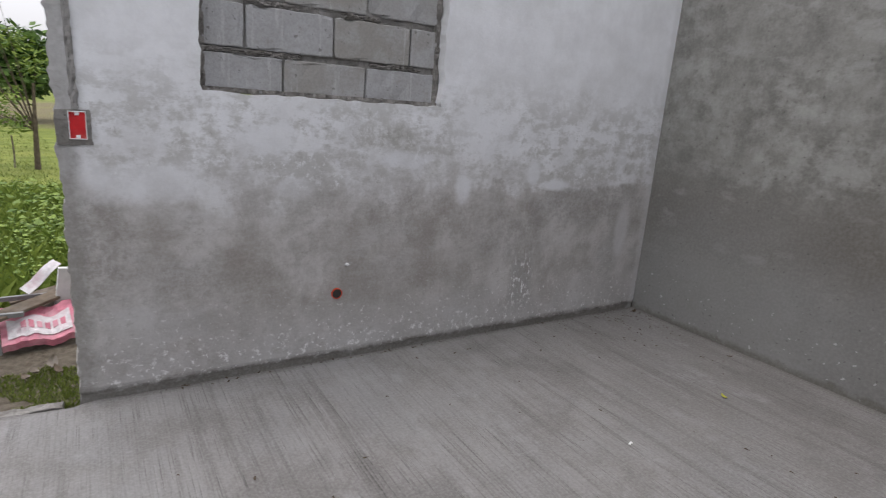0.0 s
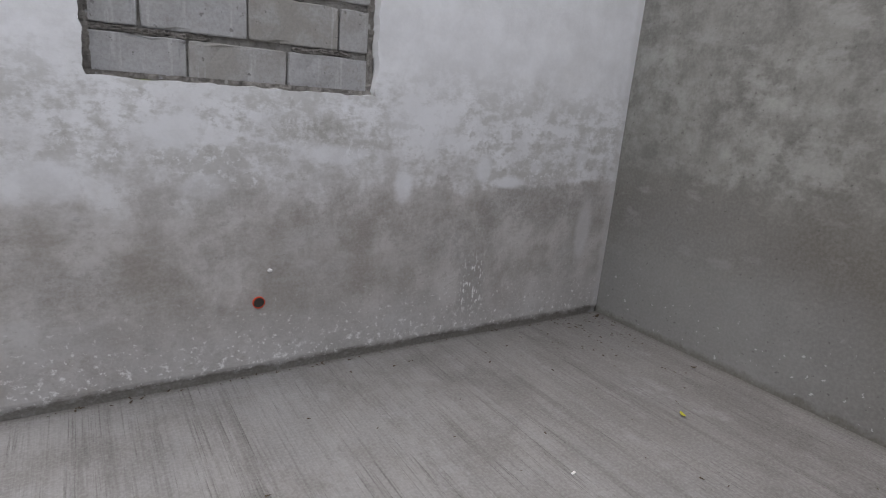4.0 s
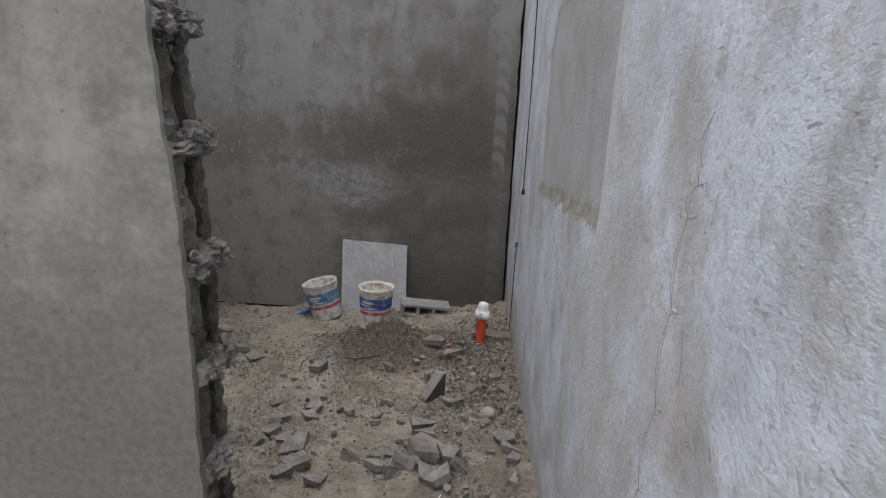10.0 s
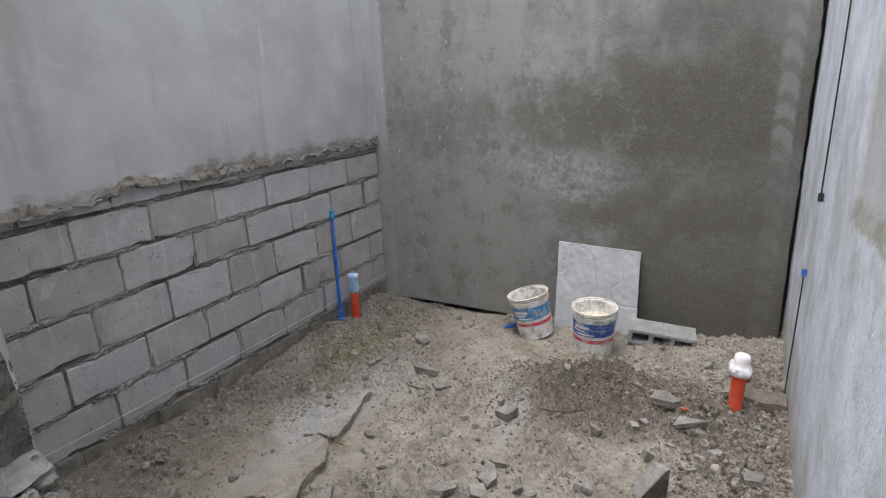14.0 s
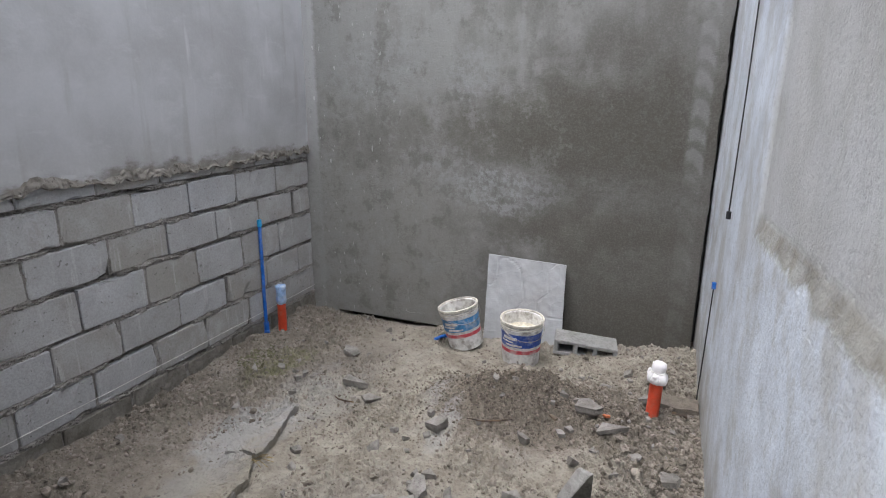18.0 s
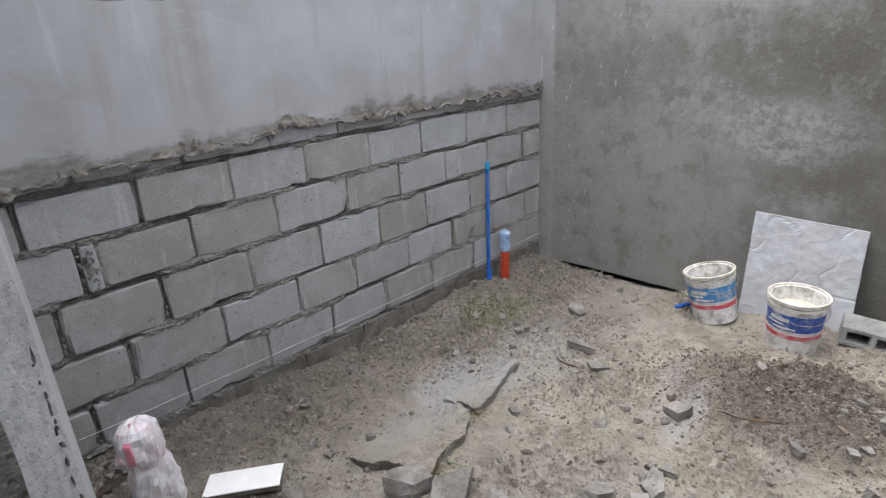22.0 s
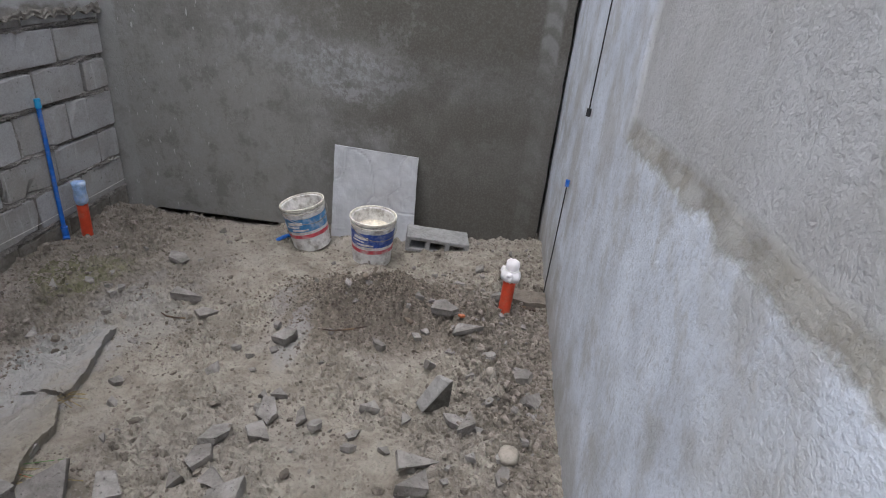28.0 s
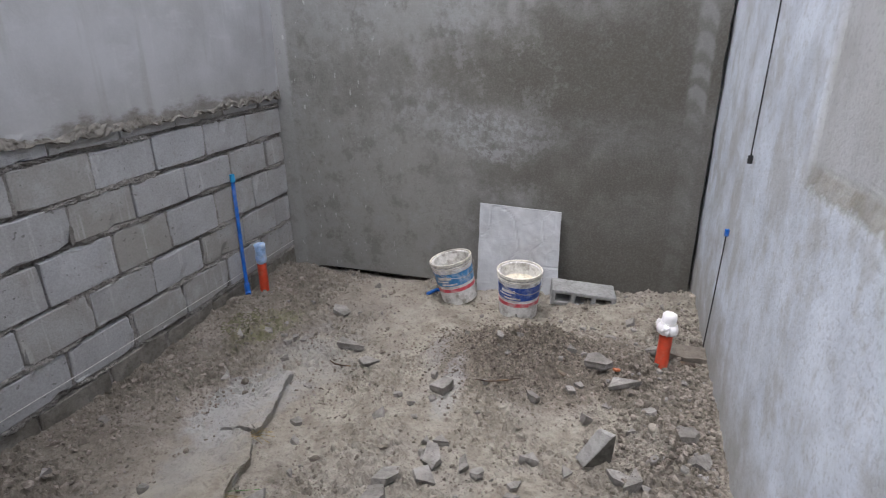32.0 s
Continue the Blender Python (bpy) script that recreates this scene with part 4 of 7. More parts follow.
def north_wall():
    x0, x1, z0, z1 = WIN
    us = stops(X_END, 0.0, 0.03, x0, x1)
    vs = stops(-0.3, TOP, 0.018, z0, z1)

    def place(u, v):
        x = u + (end_x(v) - X_END) * smooth01(-u, -X_END - 0.25, -X_END)
        z = v
        if x0 - 0.03 < u < x1 + 0.03 and z0 - 0.02 < v < z1 + 0.02:
            x += 0.012 * nz(u, v, 1, 9.0) + 0.010 * nz(u, v, 6, 24.0)
            z += 0.009 * nz(u, v, 4, 9.0) + 0.009 * nz(u, v, 7, 24.0)
        y = 0.005 * nz(u, v, 0, 1.1) + 0.002 * nz(u, v, 5, 5.0)
        # the plaster bellies out a little at the foot, and is hacked back over the joint
        y += 0.014 * smooth01(-v, -0.06, -0.01) + 0.01 * smooth01(-u, -X_END - 0.05, -X_END)
        return x, y, z

    bm = sheet(us, vs, place, lambda u, v: (0, 0.15, 0), lambda u, v: not (x0 < u < x1 and z0 < v < z1))
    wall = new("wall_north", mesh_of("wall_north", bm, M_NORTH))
    return tagged(wall, "cement-plastered wall, chalky above, damp grey below", "wall", kind="structure")


wall_n = north_wall()


def pressed_block(length, height, depth, seed):
    """One hollow block's face end, with worn, rounded arrises and chips."""
    a, b = length / 2, height / 2
    us = [-a, -a + 0.005, -a + 0.016, *stops(-a + 0.03, a - 0.03, 0.05), a - 0.016, a - 0.005, a] if length > 0.12 else [-a, -a + 0.006, 0.0, a - 0.006, a]
    vs = [-b, -b + 0.005, -b + 0.016, 0.0, b - 0.016, b - 0.005, b]

    def place(u, v):
        eu, ev = smooth01(abs(u), a - 0.03, a), smooth01(abs(v), b - 0.03, b)
        du = eu * (0.002 + 0.007 * max(0.0, nz(seed * 1.7, v, math.copysign(1, u), 14.0))) + 0.003 * eu * ev * (1 + 2.0 * nz(u * 9, v * 9, seed))
        dv = ev * (0.002 + 0.008 * max(0.0, nz(seed * 2.3, u, math.copysign(1, v), 11.0))) + 0.003 * eu * ev
        chip = max(0.0, nz(u, v, seed * 3.7, 16.0) - 0.22) * max(eu, ev)
        y = 0.0015 * nz(u, v, seed, 12.0) + 0.0035 * max(smooth01(abs(u), a - 0.005, a), smooth01(abs(v), b - 0.005, b)) + 0.10 * chip
        return u - math.copysign(du, u), y, v - math.copysign(dv, v)

    return mesh_of("block", sheet(us, vs, place, lambda u, v: (0, depth, 0)), M_BLOCK)


BLOCK_MESHES = {}


def lay_block(parent, x0, x1, zt, height, y, rnd, darkened=False):
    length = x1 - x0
    key = (round(length, 2), round(height, 2), rnd.randrange(6), darkened)
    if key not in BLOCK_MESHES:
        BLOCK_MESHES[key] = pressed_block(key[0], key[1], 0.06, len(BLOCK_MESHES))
        BLOCK_MESHES[key].materials[0] = M_BASEBLOCK if darkened else M_BLOCK
    ob = new("block", BLOCK_MESHES[key])
    ob.parent = parent
    ob.matrix_world = pose((x0 + x1) / 2, y + rnd.uniform(-0.003, 0.004), zt - height / 2, rnd.uniform(-0.5, 0.5), rnd.uniform(-0.35, 0.35), rnd.uniform(-0.5, 0.5))
    return ob


def mortar_bed(x0, x1, z, y, gap, seed, proud=0.004):
    """A rough, crumbly bed of mortar along a course, here squeezed out, there washed deep."""
    us = stops(x0, x1, 0.008)
    vs = stops(-1.0, 1.0, 0.25)

    def place(u, v):
        deep = 0.026 * smooth01(nz(u, seed, 1, 3.4), 0.02, 0.25)
        out = proud - deep + 0.014 * nz(u, seed, v * 0.03, 21.0) + 0.014 * nz(u, seed, v * 0.03, 62.0)
        cut = 0.13 * smooth01(nz(u, seed, 5 + math.copysign(2, v), 3.0), -0.1, 0.25)
        return u, y - out + 0.010 * v * v * v * v, z + v * gap * (0.49 - cut + 0.20 * nz(u, seed, 3 + 0.2 * v, 13.0) + 0.18 * nz(u, seed, 7 + 0.2 * v, 45.0))

    return sheet(us, vs, place, lambda u, v: (0, 0.05, 0))


def join_into(target, bm):
    me = bpy.data.meshes.new("tmp")
    bm.to_mesh(me)
    bm.free()
    target.from_mesh(me)
    bpy.data.meshes.remove(me)


def window_infill():
    x0, x1, z0, z1 = WIN
    rnd = random.Random(4)
    back = bmesh.new()
    box(back, x0 - 0.002, x1 + 0.002, 0.085, 0.148, z0 - 0.002, z1 + 0.002)
    part("infill_core", back, M_BED, wall_n)
    beds = bmesh.new()
    for c in range(6):
        top = z0 + 0.168 + 0.215 * c
        if top > z1:
            break
        joint = -2.63 if c % 2 == 0 else -2.80
        xs = sorted({x0 + 0.012, x1 - 0.012, *[joint + 0.412 * k for k in range(-2, 4) if x0 + 0.08 < joint + 0.412 * k < x1 - 0.06]})
        for a, b in zip(xs, xs[1:]):
            lay_block(wall_n, a + 0.003, b - 0.003, top, 0.168 if c == 0 else 0.188, 0.067, rnd)
        join_into(beds, mortar_bed(x0 + 0.005, x1 - 0.005, top + 0.013, 0.075, 0.03, c + 1.0))
    for xa, xb in ((x0, x0 + 0.028), (x1 - 0.03, x1)):
        join_into(beds, sheet(stops(xa, xb, 0.007), stops(z0, z1, 0.012), lambda u, v: (u, 0.062 + 0.016 * nz(u, v, 2, 17.0) + 0.012 * nz(u, v, 5, 45.0), v), lambda u, v: (0, 0.05, 0)))
    join_into(beds, sheet(stops(x0, x1, 0.01), stops(z0, z0 + 0.022, 0.0073), lambda u, v: (u, 0.058 + 0.016 * nz(u, v, 2, 17.0) + 0.012 * nz(u, v, 5, 45.0), v), lambda u, v: (0, 0.05, 0)))
    part("mortar", beds, M_JOINT, wall_n, "rough grey mortar beds")


window_infill()


# ---- setting: partition with a ragged free end ----
def end_y(z):
    """How far the broken end of the partition reaches, course by course."""
    lean = -1.985 - 0.062 * smooth01(-z, -2.0, -0.75) + 0.016 * smooth01(-z, -0.6, 0.0)
    step = 0.012 * nz(math.floor(z / 0.22) * 1.7, 3, 5, 1.0)
    return lean + step - 0.006 * nz(5, z, 0, 8.0) - 0.005 * nz(2, z, 9, 23.0)


def partition():
    vs = stops(-0.25, TALL, 0.03)
    us = stops(Y_END, 0.0, 0.05)

    def place(u, v):
        y = u + (end_y(v) - Y_END) * smooth01(-u, -Y_END - 0.12, -Y_END)
        return 0.004 * nz(u, v, 2, 1.3) + 0.002 * nz(u, v, 8, 5.0) + 0.004 * smooth01(-u, -Y_END - 0.02, -Y_END), y, v

    wall = new("wall_partition", mesh_of("wall_partition", sheet(us, vs, place, lambda u, v: (0.016, 0, 0)), M_PART))
    tagged(wall, "grey-green cement-plastered partition with a broken free end", "wall", kind="structure")
    y_rear = -1.912
    rear = lambda u, v: (T_PART + 0.004 * nz(u, v, 2, 1.3) - 0.012 * smooth01(-u, -y_rear - 0.03, -y_rear), u + (0.008 * nz(4, v, 0, 9.0) + 0.005 * nz(7, v, 0, 27.0)) * smooth01(-u, -y_rear - 0.06, -y_rear), v)
    part("rear_plaster", sheet(stops(y_rear, 0.0, 0.05), vs, rear, lambda u, v: (-0.03, 0, 0)), M_REAR, wall, "smooth grey plaster")
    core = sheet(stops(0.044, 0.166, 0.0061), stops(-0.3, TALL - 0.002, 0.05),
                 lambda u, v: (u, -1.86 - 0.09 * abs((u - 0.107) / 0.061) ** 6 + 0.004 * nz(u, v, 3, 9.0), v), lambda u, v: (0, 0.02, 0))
    part("hollow_core", core, M_RECESS, wall, "inside of the hollow blocks, shade painted in", True)

    def shell(x0, x1, seed, out, fine=1.0):
        mid = (x0 + x1) / 2
        return sheet(stops(x0, x1, 0.006), stops(-0.25, TALL, 0.012),
                     lambda u, v: (u + 0.003 * nz(seed, v, 0, 9.0), end_y(v) + out + 0.006 * (abs(u - mid) / (mid - x0)) ** 4 + fine * (0.010 * nz(u, v, seed, 18.0) + 0.009 * nz(u, v * 1.5, seed, 46.0)), v), lambda u, v: (0, 0.10, 0))

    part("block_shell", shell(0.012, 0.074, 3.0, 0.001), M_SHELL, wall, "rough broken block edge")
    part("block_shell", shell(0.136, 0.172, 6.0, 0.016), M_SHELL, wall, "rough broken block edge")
    edge = sheet(stops(0, 1, 0.1), stops(-0.25, TALL, 0.014),
                 lambda u, v: (0.170 + 0.041 * u + 0.002 * nz(u, v, 3, 12.0), -1.990 + 0.073 * u + 0.003 * nz(u, v, 8, 11.0) + 0.002 * nz(u, v, 2, 40.0), v), lambda u, v: (-0.012, 0.03, 0))
    part("plaster_edge", edge, M_ENDCOAT, wall, "grey plaster edge with trowel crumbs", True)
    rnd = random.Random(9)
    for k in range(20):
        z = 0.22 * k
        if z > TALL - 0.05:
            break
        bm = sheet(stops(0.02, 0.172, 0.008), stops(-1, 1, 0.2),
                   lambda u, v: (u, end_y(z) - 0.012 + 0.03 * v ** 4 + 0.018 * nz(u, v * 0.3, k, 14.0) + 0.012 * nz(u, v * 0.5, k + 4, 40.0), z + v * 0.024 * (1 + 0.9 * nz(u, k, 2, 9.0)) + 0.008 * nz(u, k, 6, 11.0)), lambda u, v: (0, 0.05, -0.006 * v))
        for j in range(40):
            s = rnd.uniform(0.005, 0.016)
            lump(bm, (rnd.uniform(0.03, 0.175), end_y(z) + rnd.uniform(-0.02, 0.04), z + rnd.gauss(0.0, 0.018)), (s, s * 0.9, s * 0.95), k * 5.0 + j * 1.7, 2, 1.1)
        part("mortar_bed", bm, M_RAWBED, wall, "rough broken mortar bed")
    # rows of pits that the float left in the plaster edge, drawn as dark lumps
    bm = bmesh.new()
    for k in range(900):
        z = rnd.uniform(-0.1, 2.0)
        line = k % 3
        if nz(z, line * 3, 3, 3.2) < (0.0, 0.16, -0.05)[line]:
            continue
        u = (0.22, 0.5, 0.86)[line] + 0.05 * nz(z, line, 0, 2.5) + rnd.uniform(-0.03, 0.03)
        w = (0.0016, 0.0011, 0.0014)[line]
        lump(bm, (0.170 + 0.041 * u, -1.9915 + 0.073 * u, z), (w, 0.0022, rnd.uniform(0.0015, 0.006)), k * 1.0, 1, 0.8)
    part("plaster_crumbs", bm, M_RECESS, wall, "small crumbs and pits, the pits drawn as dark lumps")


partition()


# ---- setting: south wall ----
PATCH = (0.52, 1.87, 1.14, 1.80)


def south_y(u, v):
    a, b, c, d = PATCH
    y = Y_SOUTH + 0.008 * nz(u, v, 3, 1.2) + 0.003 * nz(u, v, 6, 4.0)
    inside = smooth01(u, a - 0.05, a + 0.03) * smooth01(-u, -b - 0.02, -b + 0.03) * smooth01(v - min(0.075, (1.715 - u) * 0.065) + 0.012 * nz(u, v, 8, 14.0), 1.035, 1.12) * smooth01(-v - 0.03 * (u - 0.4) + 0.16 * smooth01(u, 1.55, 1.87) ** 2 * -1 + 0.010 * nz(u, v, 6, 12.0), -2.0, -1.83)
    return y * (1 - inside) + inside * (Y_SOUTH - 0.013 + 0.003 * nz(u, v, 1, 2.0)) - 0.004 * inside * (1 - inside) * (1 + 2 * nz(u, v, 4, 22.0))


def south_wall():
    a, b, c, d = PATCH
    us = [*stops(-7.5, 0.3, 0.04), *stops(0.3, 2.0, 0.015, a, b)[1:], *stops(2.0, X_EAST + 0.25, 0.04)[1:]]
    vs = [*stops(-0.5, 1.0, 0.04), *stops(1.0, c + 0.11, 0.012)[1:], *stops(c + 0.11, TALL, 0.04, TOP, d)[1:]]
    face = lambda u, v: (u, south_y(u, v), v)
    deep = lambda u, v: (0, -0.15, 0)
    filled = lambda u, v: a < u < b and c + 0.11 < v < d
    wall = new("wall_south", mesh_of("wall_south", sheet(us, vs, face, deep, lambda u, v: (v < TOP or u > 0.0) and not filled(u, v)), M_SOUTH))
    tagged(wall, "rough bluish-white rendered wall with a walled-up window", "wall", kind="structure")
    infill = sheet([u for u in us if a <= u <= b], [v for v in vs if c + 0.109 < v <= d], face, lambda u, v: (0, -0.148, 0))
    part("window_infill", infill, M_SOUTH, wall, "smooth grey cement filling of the old window")
    return wall


wall_s = south_wall()


# ---- setting: east wall ----
def east_wall():
    us = stops(Y_GAP, 0.05, 0.05)
    vs = stops(-0.34, TALL, 0.05)

    def place(u, v):
        z = v
        if v < -0.3:
            z = -0.34 + 0.125 * smooth01(u, -1.35, -1.0) * smooth01(-u, 0.12, 0.3) + 0.016 * nz(u, 0, 0, 9.0) + 0.012 * nz(u, 3, 0, 23.0)
        x = X_EAST + 0.006 * nz(u, v, 1, 1.1) + 0.003 * nz(u, v, 4, 5.0) + 0.02 * smooth01(u, -0.12, 0.0) * smooth01(v, 0.9, 1.4) * -1
        return x, u + (0.010 * nz(1, v, 3, 6.0) + 0.007 * nz(2, v, 5, 19.0)) * smooth01(-u, -Y_GAP - 0.06, -Y_GAP), z

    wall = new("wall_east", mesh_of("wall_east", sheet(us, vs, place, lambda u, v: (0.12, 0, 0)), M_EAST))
    tagged(wall, "dark damp trowelled cement wall with a crack at its foot", "wall", kind="structure")
    # added backing, its dark colour stands in for shade in the open joints
    back = bmesh.new()
    box(back, X_EAST + 0.125, X_EAST + 0.2, -3.03, 0.14, -0.6, TALL)
    part("footing", back, M_VOIDSHADE, wall, "backing behind the open joints, painted dark for their shade")
    return wall


wall_e = east_wall()


# ---- setting: northeast wall, bare blocks below, plaster above ----
EDGE = ((0.1, 1.0), (0.29, 1.0), (0.48, 0.95), (0.71, 0.985), (0.95, 0.985), (1.34, 0.985), (1.59, 1.03), (2.0, 1.0), (2.64, 1.0), (3.69, 1.0), (4.0, 1.0))
OPENING = (0.45, 1.14, 1.565, 2.4)


def edge_z(x):
    for (a, p), (b, q) in zip(EDGE, EDGE[1:]):
        if x <= b:
            return p + (q - p) * (x - a) / (b - a) + 0.016 * nz(x, 2, 0, 11.0) + 0.012 * nz(x, 3, 0, 30.0)
    return 1.0


def northeast_wall():
    x0, x1, z0, z1 = OPENING
    core = sheet(stops(0.0, 3.84, 0.08, x0, x1), stops(-0.6, TALL - 0.003, 0.08, z0, z1), lambda u, v: (u, 0.06 + 0.004 * nz(u, v, 1, 14.0), v),
                 lambda u, v: (0, 0.09, 0), lambda u, v: not (x0 < u < x1 and z0 < v < z1))
    wall = new("wall_northeast", mesh_of("wall_northeast", core, M_BED))
    tagged(wall, "block wall, bare below, plastered above, with an open window", "wall", kind="structure")

    def place(u, v):
        f = smooth01(-v, -1.35, -1.0)
        z = v + (edge_z(u) - 1.0) * f
        x = u
        if x0 - 0.02 < u < x1 + 0.02 and z0 - 0.02 < v < z1 + 0.02:
            x += 0.014 * nz(u, v, 1, 10.0)
            z += 0.010 * nz(u, v, 4, 10.0)
        y = 0.004 - 0.012 * smooth01(v, 1.0, 1.6) + 0.005 * nz(u, v, 2, 1.2)
        y += (0.010 * nz(u, 5, v, 8.0) + 0.008 * nz(u, 8, v, 25.0)) * smooth01(-v, -1.075, -1.0)
        return x, y, z

    plaster = sheet(stops(T_PART, X_EAST - 0.001, 0.025, x0, x1), [*stops(1.0, 1.3, 0.025), *stops(1.3, TALL - 0.002, 0.06, z0, z1)[1:]], place,
                    lambda u, v: (0, 0.055, 0), lambda u, v: not (x0 < u < x1 and z0 < v < z1))
    part("plaster_coat", plaster, M_NE, wall, "smooth grey plaster coat with a torn lower edge")
    for flip in (0, 1):
        edge = sheet(stops(-0.004, 0.158, 0.013), stops(z0 - 0.02, z1, 0.014),
                     lambda u, v: ((x1 - 0.012 + 0.016 * nz(u, v, 3, 14.0) + 0.010 * nz(u, v, 6, 40.0)) if flip else (x0 + 0.012 + 0.016 * nz(u, v, 9, 14.0) + 0.010 * nz(u, v, 2, 40.0)), u, v), lambda u, v: (0.03 if flip else -0.03, 0, 0))
        part("window_jamb", edge, M_SHELL, wall, "rough dark mortar reveal")
    edge = sheet(stops(x0, x1, 0.014), stops(-0.004, 0.158, 0.013), lambda u, v: (u, v, z0 + 0.008 + 0.016 * nz(u, v, 3, 14.0) + 0.012 * nz(u, v, 6, 40.0)), lambda u, v: (0, 0, -0.03))
    part("window_sill", edge, M_BED, wall, "rough crumbled mortar sill")
    lip = sheet(stops(T_PART + 0.01, X_EAST - 0.01, 0.009), stops(0, 1, 0.1),
                lambda u, v: (u, 0.001 - 0.007 * (1 - v) + 0.020 * nz(u, v * 0.06, 2, 14.0) * (1 - v) + 0.014 * nz(u, v * 0.06, 4, 45.0) * (1 - 0.7 * v) + 0.008 * v ** 3,
                              edge_z(u) - 0.010 + 0.020 * nz(u, 1, 8, 16.0) * (1 - v) + (0.045 + 0.06 * nz(u, 0, 8, 4.0)) * v),
                lambda u, v: (0, 0.03, 0))
    part("torn_edge", lip, M_TORN, wall, "rough torn plaster edge")
    return wall


wall_ne = northeast_wall()


# ---- materials of the things ----
M_ORANGE = simple("orange_pvc", (0.56, 0.068, 0.03), 0.45, 0.12, 25.0, 0.1, dirt=(0.32, 0.24, 0.17), dirt_amount=0.55)
M_RED = simple("red_pvc", (0.60, 0.022, 0.025), 0.4, 0.12, 25.0, 0.05, dirt=(0.5, 0.45, 0.4), dirt_amount=0.3)
M_BLUE = simple("blue_pvc", (0.015, 0.13, 0.50), 0.4, 0.15, 25.0, 0.05, dirt=(0.4, 0.4, 0.38), dirt_amount=0.35)
M_CYAN = simple("light_blue_pvc", (0.03, 0.33, 0.62), 0.4, 0.12, 25.0, 0.05, dirt=(0.5, 0.5, 0.5), dirt_amount=0.25)
M_BAG = simple("white_plastic_bag", (0.78, 0.76, 0.77), 0.35, 0.08, 18.0, 0.25, dirt=(0.52, 0.48, 0.46), dirt_amount=0.5)
M_PINK = simple("pink_print", (0.62, 0.21, 0.28), 0.4, 0.2, 18.0, 0.2, dirt=(0.68, 0.5, 0.53), dirt_amount=0.6)
M_SHARD = rough_concrete("grey_shard", (0.24, 0.232, 0.22), (0.37, 0.36, 0.345), 26.0, 0.9)
M_RUSTCHIP = simple("dull_orange_chip", (0.40, 0.13, 0.06), 0.7, 0.25, 30.0, 0.2)
M_SACK = simple("pink_printed_sack", (0.70, 0.68, 0.69), 0.45, 0.14, 30.0, 0.4, dirt=(0.55, 0.32, 0.38), dirt_amount=0.6)
M_BLUEBAG = simple("blue_plastic_wrap", (0.30, 0.45, 0.70), 0.35, 0.25, 35.0, 0.3, dirt=(0.72, 0.76, 0.82), dirt_amount=0.7)
M_PAIL = simple("white_pail_plastic", (0.70, 0.695, 0.675), 0.5, 0.12, 55.0, 0.15, dirt=(0.22, 0.20, 0.165), dirt_amount=0.8)
M_RIM = simple("cream_pail_rim", (0.66, 0.63, 0.55), 0.6, 0.2, 30.0, 0.3, dirt=(0.22, 0.20, 0.17), dirt_amount=0.7)
M_LABEL = simple("blue_pail_print", (0.035, 0.085, 0.34), 0.45, 0.2, 60.0, 0.05, dirt=(0.42, 0.45, 0.50), dirt_amount=0.7)
M_LABEL2 = simple("faded_blue_print", (0.06, 0.22, 0.45), 0.45, 0.2, 60.0, 0.05, dirt=(0.50, 0.54, 0.58), dirt_amount=0.8)
M_STRIPE = simple("red_pail_print", (0.55, 0.08, 0.10), 0.45, 0.2, 60.0, 0.05, dirt=(0.6, 0.5, 0.48), dirt_amount=0.7)
M_CEMENT = simple("dried_cement", (0.62, 0.57, 0.46), 0.9, 0.2, 30.0, 0.4, dirt=(0.36, 0.33, 0.28), dirt_amount=0.5)
M_BOARD = simple("pale_cement_board", (0.40, 0.412, 0.425), 0.92, 0.10, 7.0, 0.6, dirt=(0.31, 0.30, 0.285), dirt_amount=0.5)
M_TILE = simple("white_tile", (0.82, 0.82, 0.81), 0.25, 0.03, 20.0, 0.0, dirt=(0.6, 0.57, 0.52), dirt_amount=0.25)
M_TILEBACK = simple("tile_back", (0.16, 0.145, 0.13), 0.9, 0.2, 30.0, 0.2)
M_WOOD = simple("weathered_wood", (0.145, 0.115, 0.085), 0.85, 0.3, 16.0, 0.5, dirt=(0.30, 0.28, 0.25), dirt_amount=0.6)
M_DARKWOOD = simple("burnt_wood", (0.06, 0.045, 0.035), 0.85, 0.4, 30.0, 0.5, dirt=(0.35, 0.22, 0.10), dirt_amount=0.4)
M_STEEL = simple("grey_primed_steel", (0.30, 0.31, 0.31), 0.5, 0.15, 18.0, 0.2, 0.35, dirt=(0.16, 0.12, 0.09), dirt_amount=0.5)
M_WIRE = simple("rusty_wire", (0.28, 0.26, 0.245), 0.6, 0.3, 60.0, 0.2, 0.5)
M_BLACK = simple("black_cable", (0.03, 0.03, 0.032), 0.6, 0.2, 60.0)
M_STRING = simple("white_string", (0.70, 0.69, 0.65), 0.8, 0.1, 80.0)
M_STRAW = simple("dry_straw", (0.27, 0.21, 0.10), 0.8, 0.3, 60.0)
M_GREENSTRAW = simple("green_strip", (0.10, 0.20, 0.07), 0.7, 0.3, 60.0)
M_REDSTRAW = simple("red_strip", (0.45, 0.10, 0.08), 0.7, 0.3, 60.0)
M_LITTER = simple("dry_leaf_bits", (0.075, 0.055, 0.035), 0.9, 0.4, 50.0)
M_YELLOW = simple("yellow_leaf", (0.42, 0.40, 0.05), 0.75, 0.2, 50.0)
M_MOSS = simple("green_algae_soil", (0.125, 0.118, 0.072), 0.95, 0.35, 30.0, 0.5)
M_WHITE = simple("white_scrap", (0.80, 0.80, 0.80), 0.5, 0.06, 20.0, dirt=(0.55, 0.52, 0.5), dirt_amount=0.3)


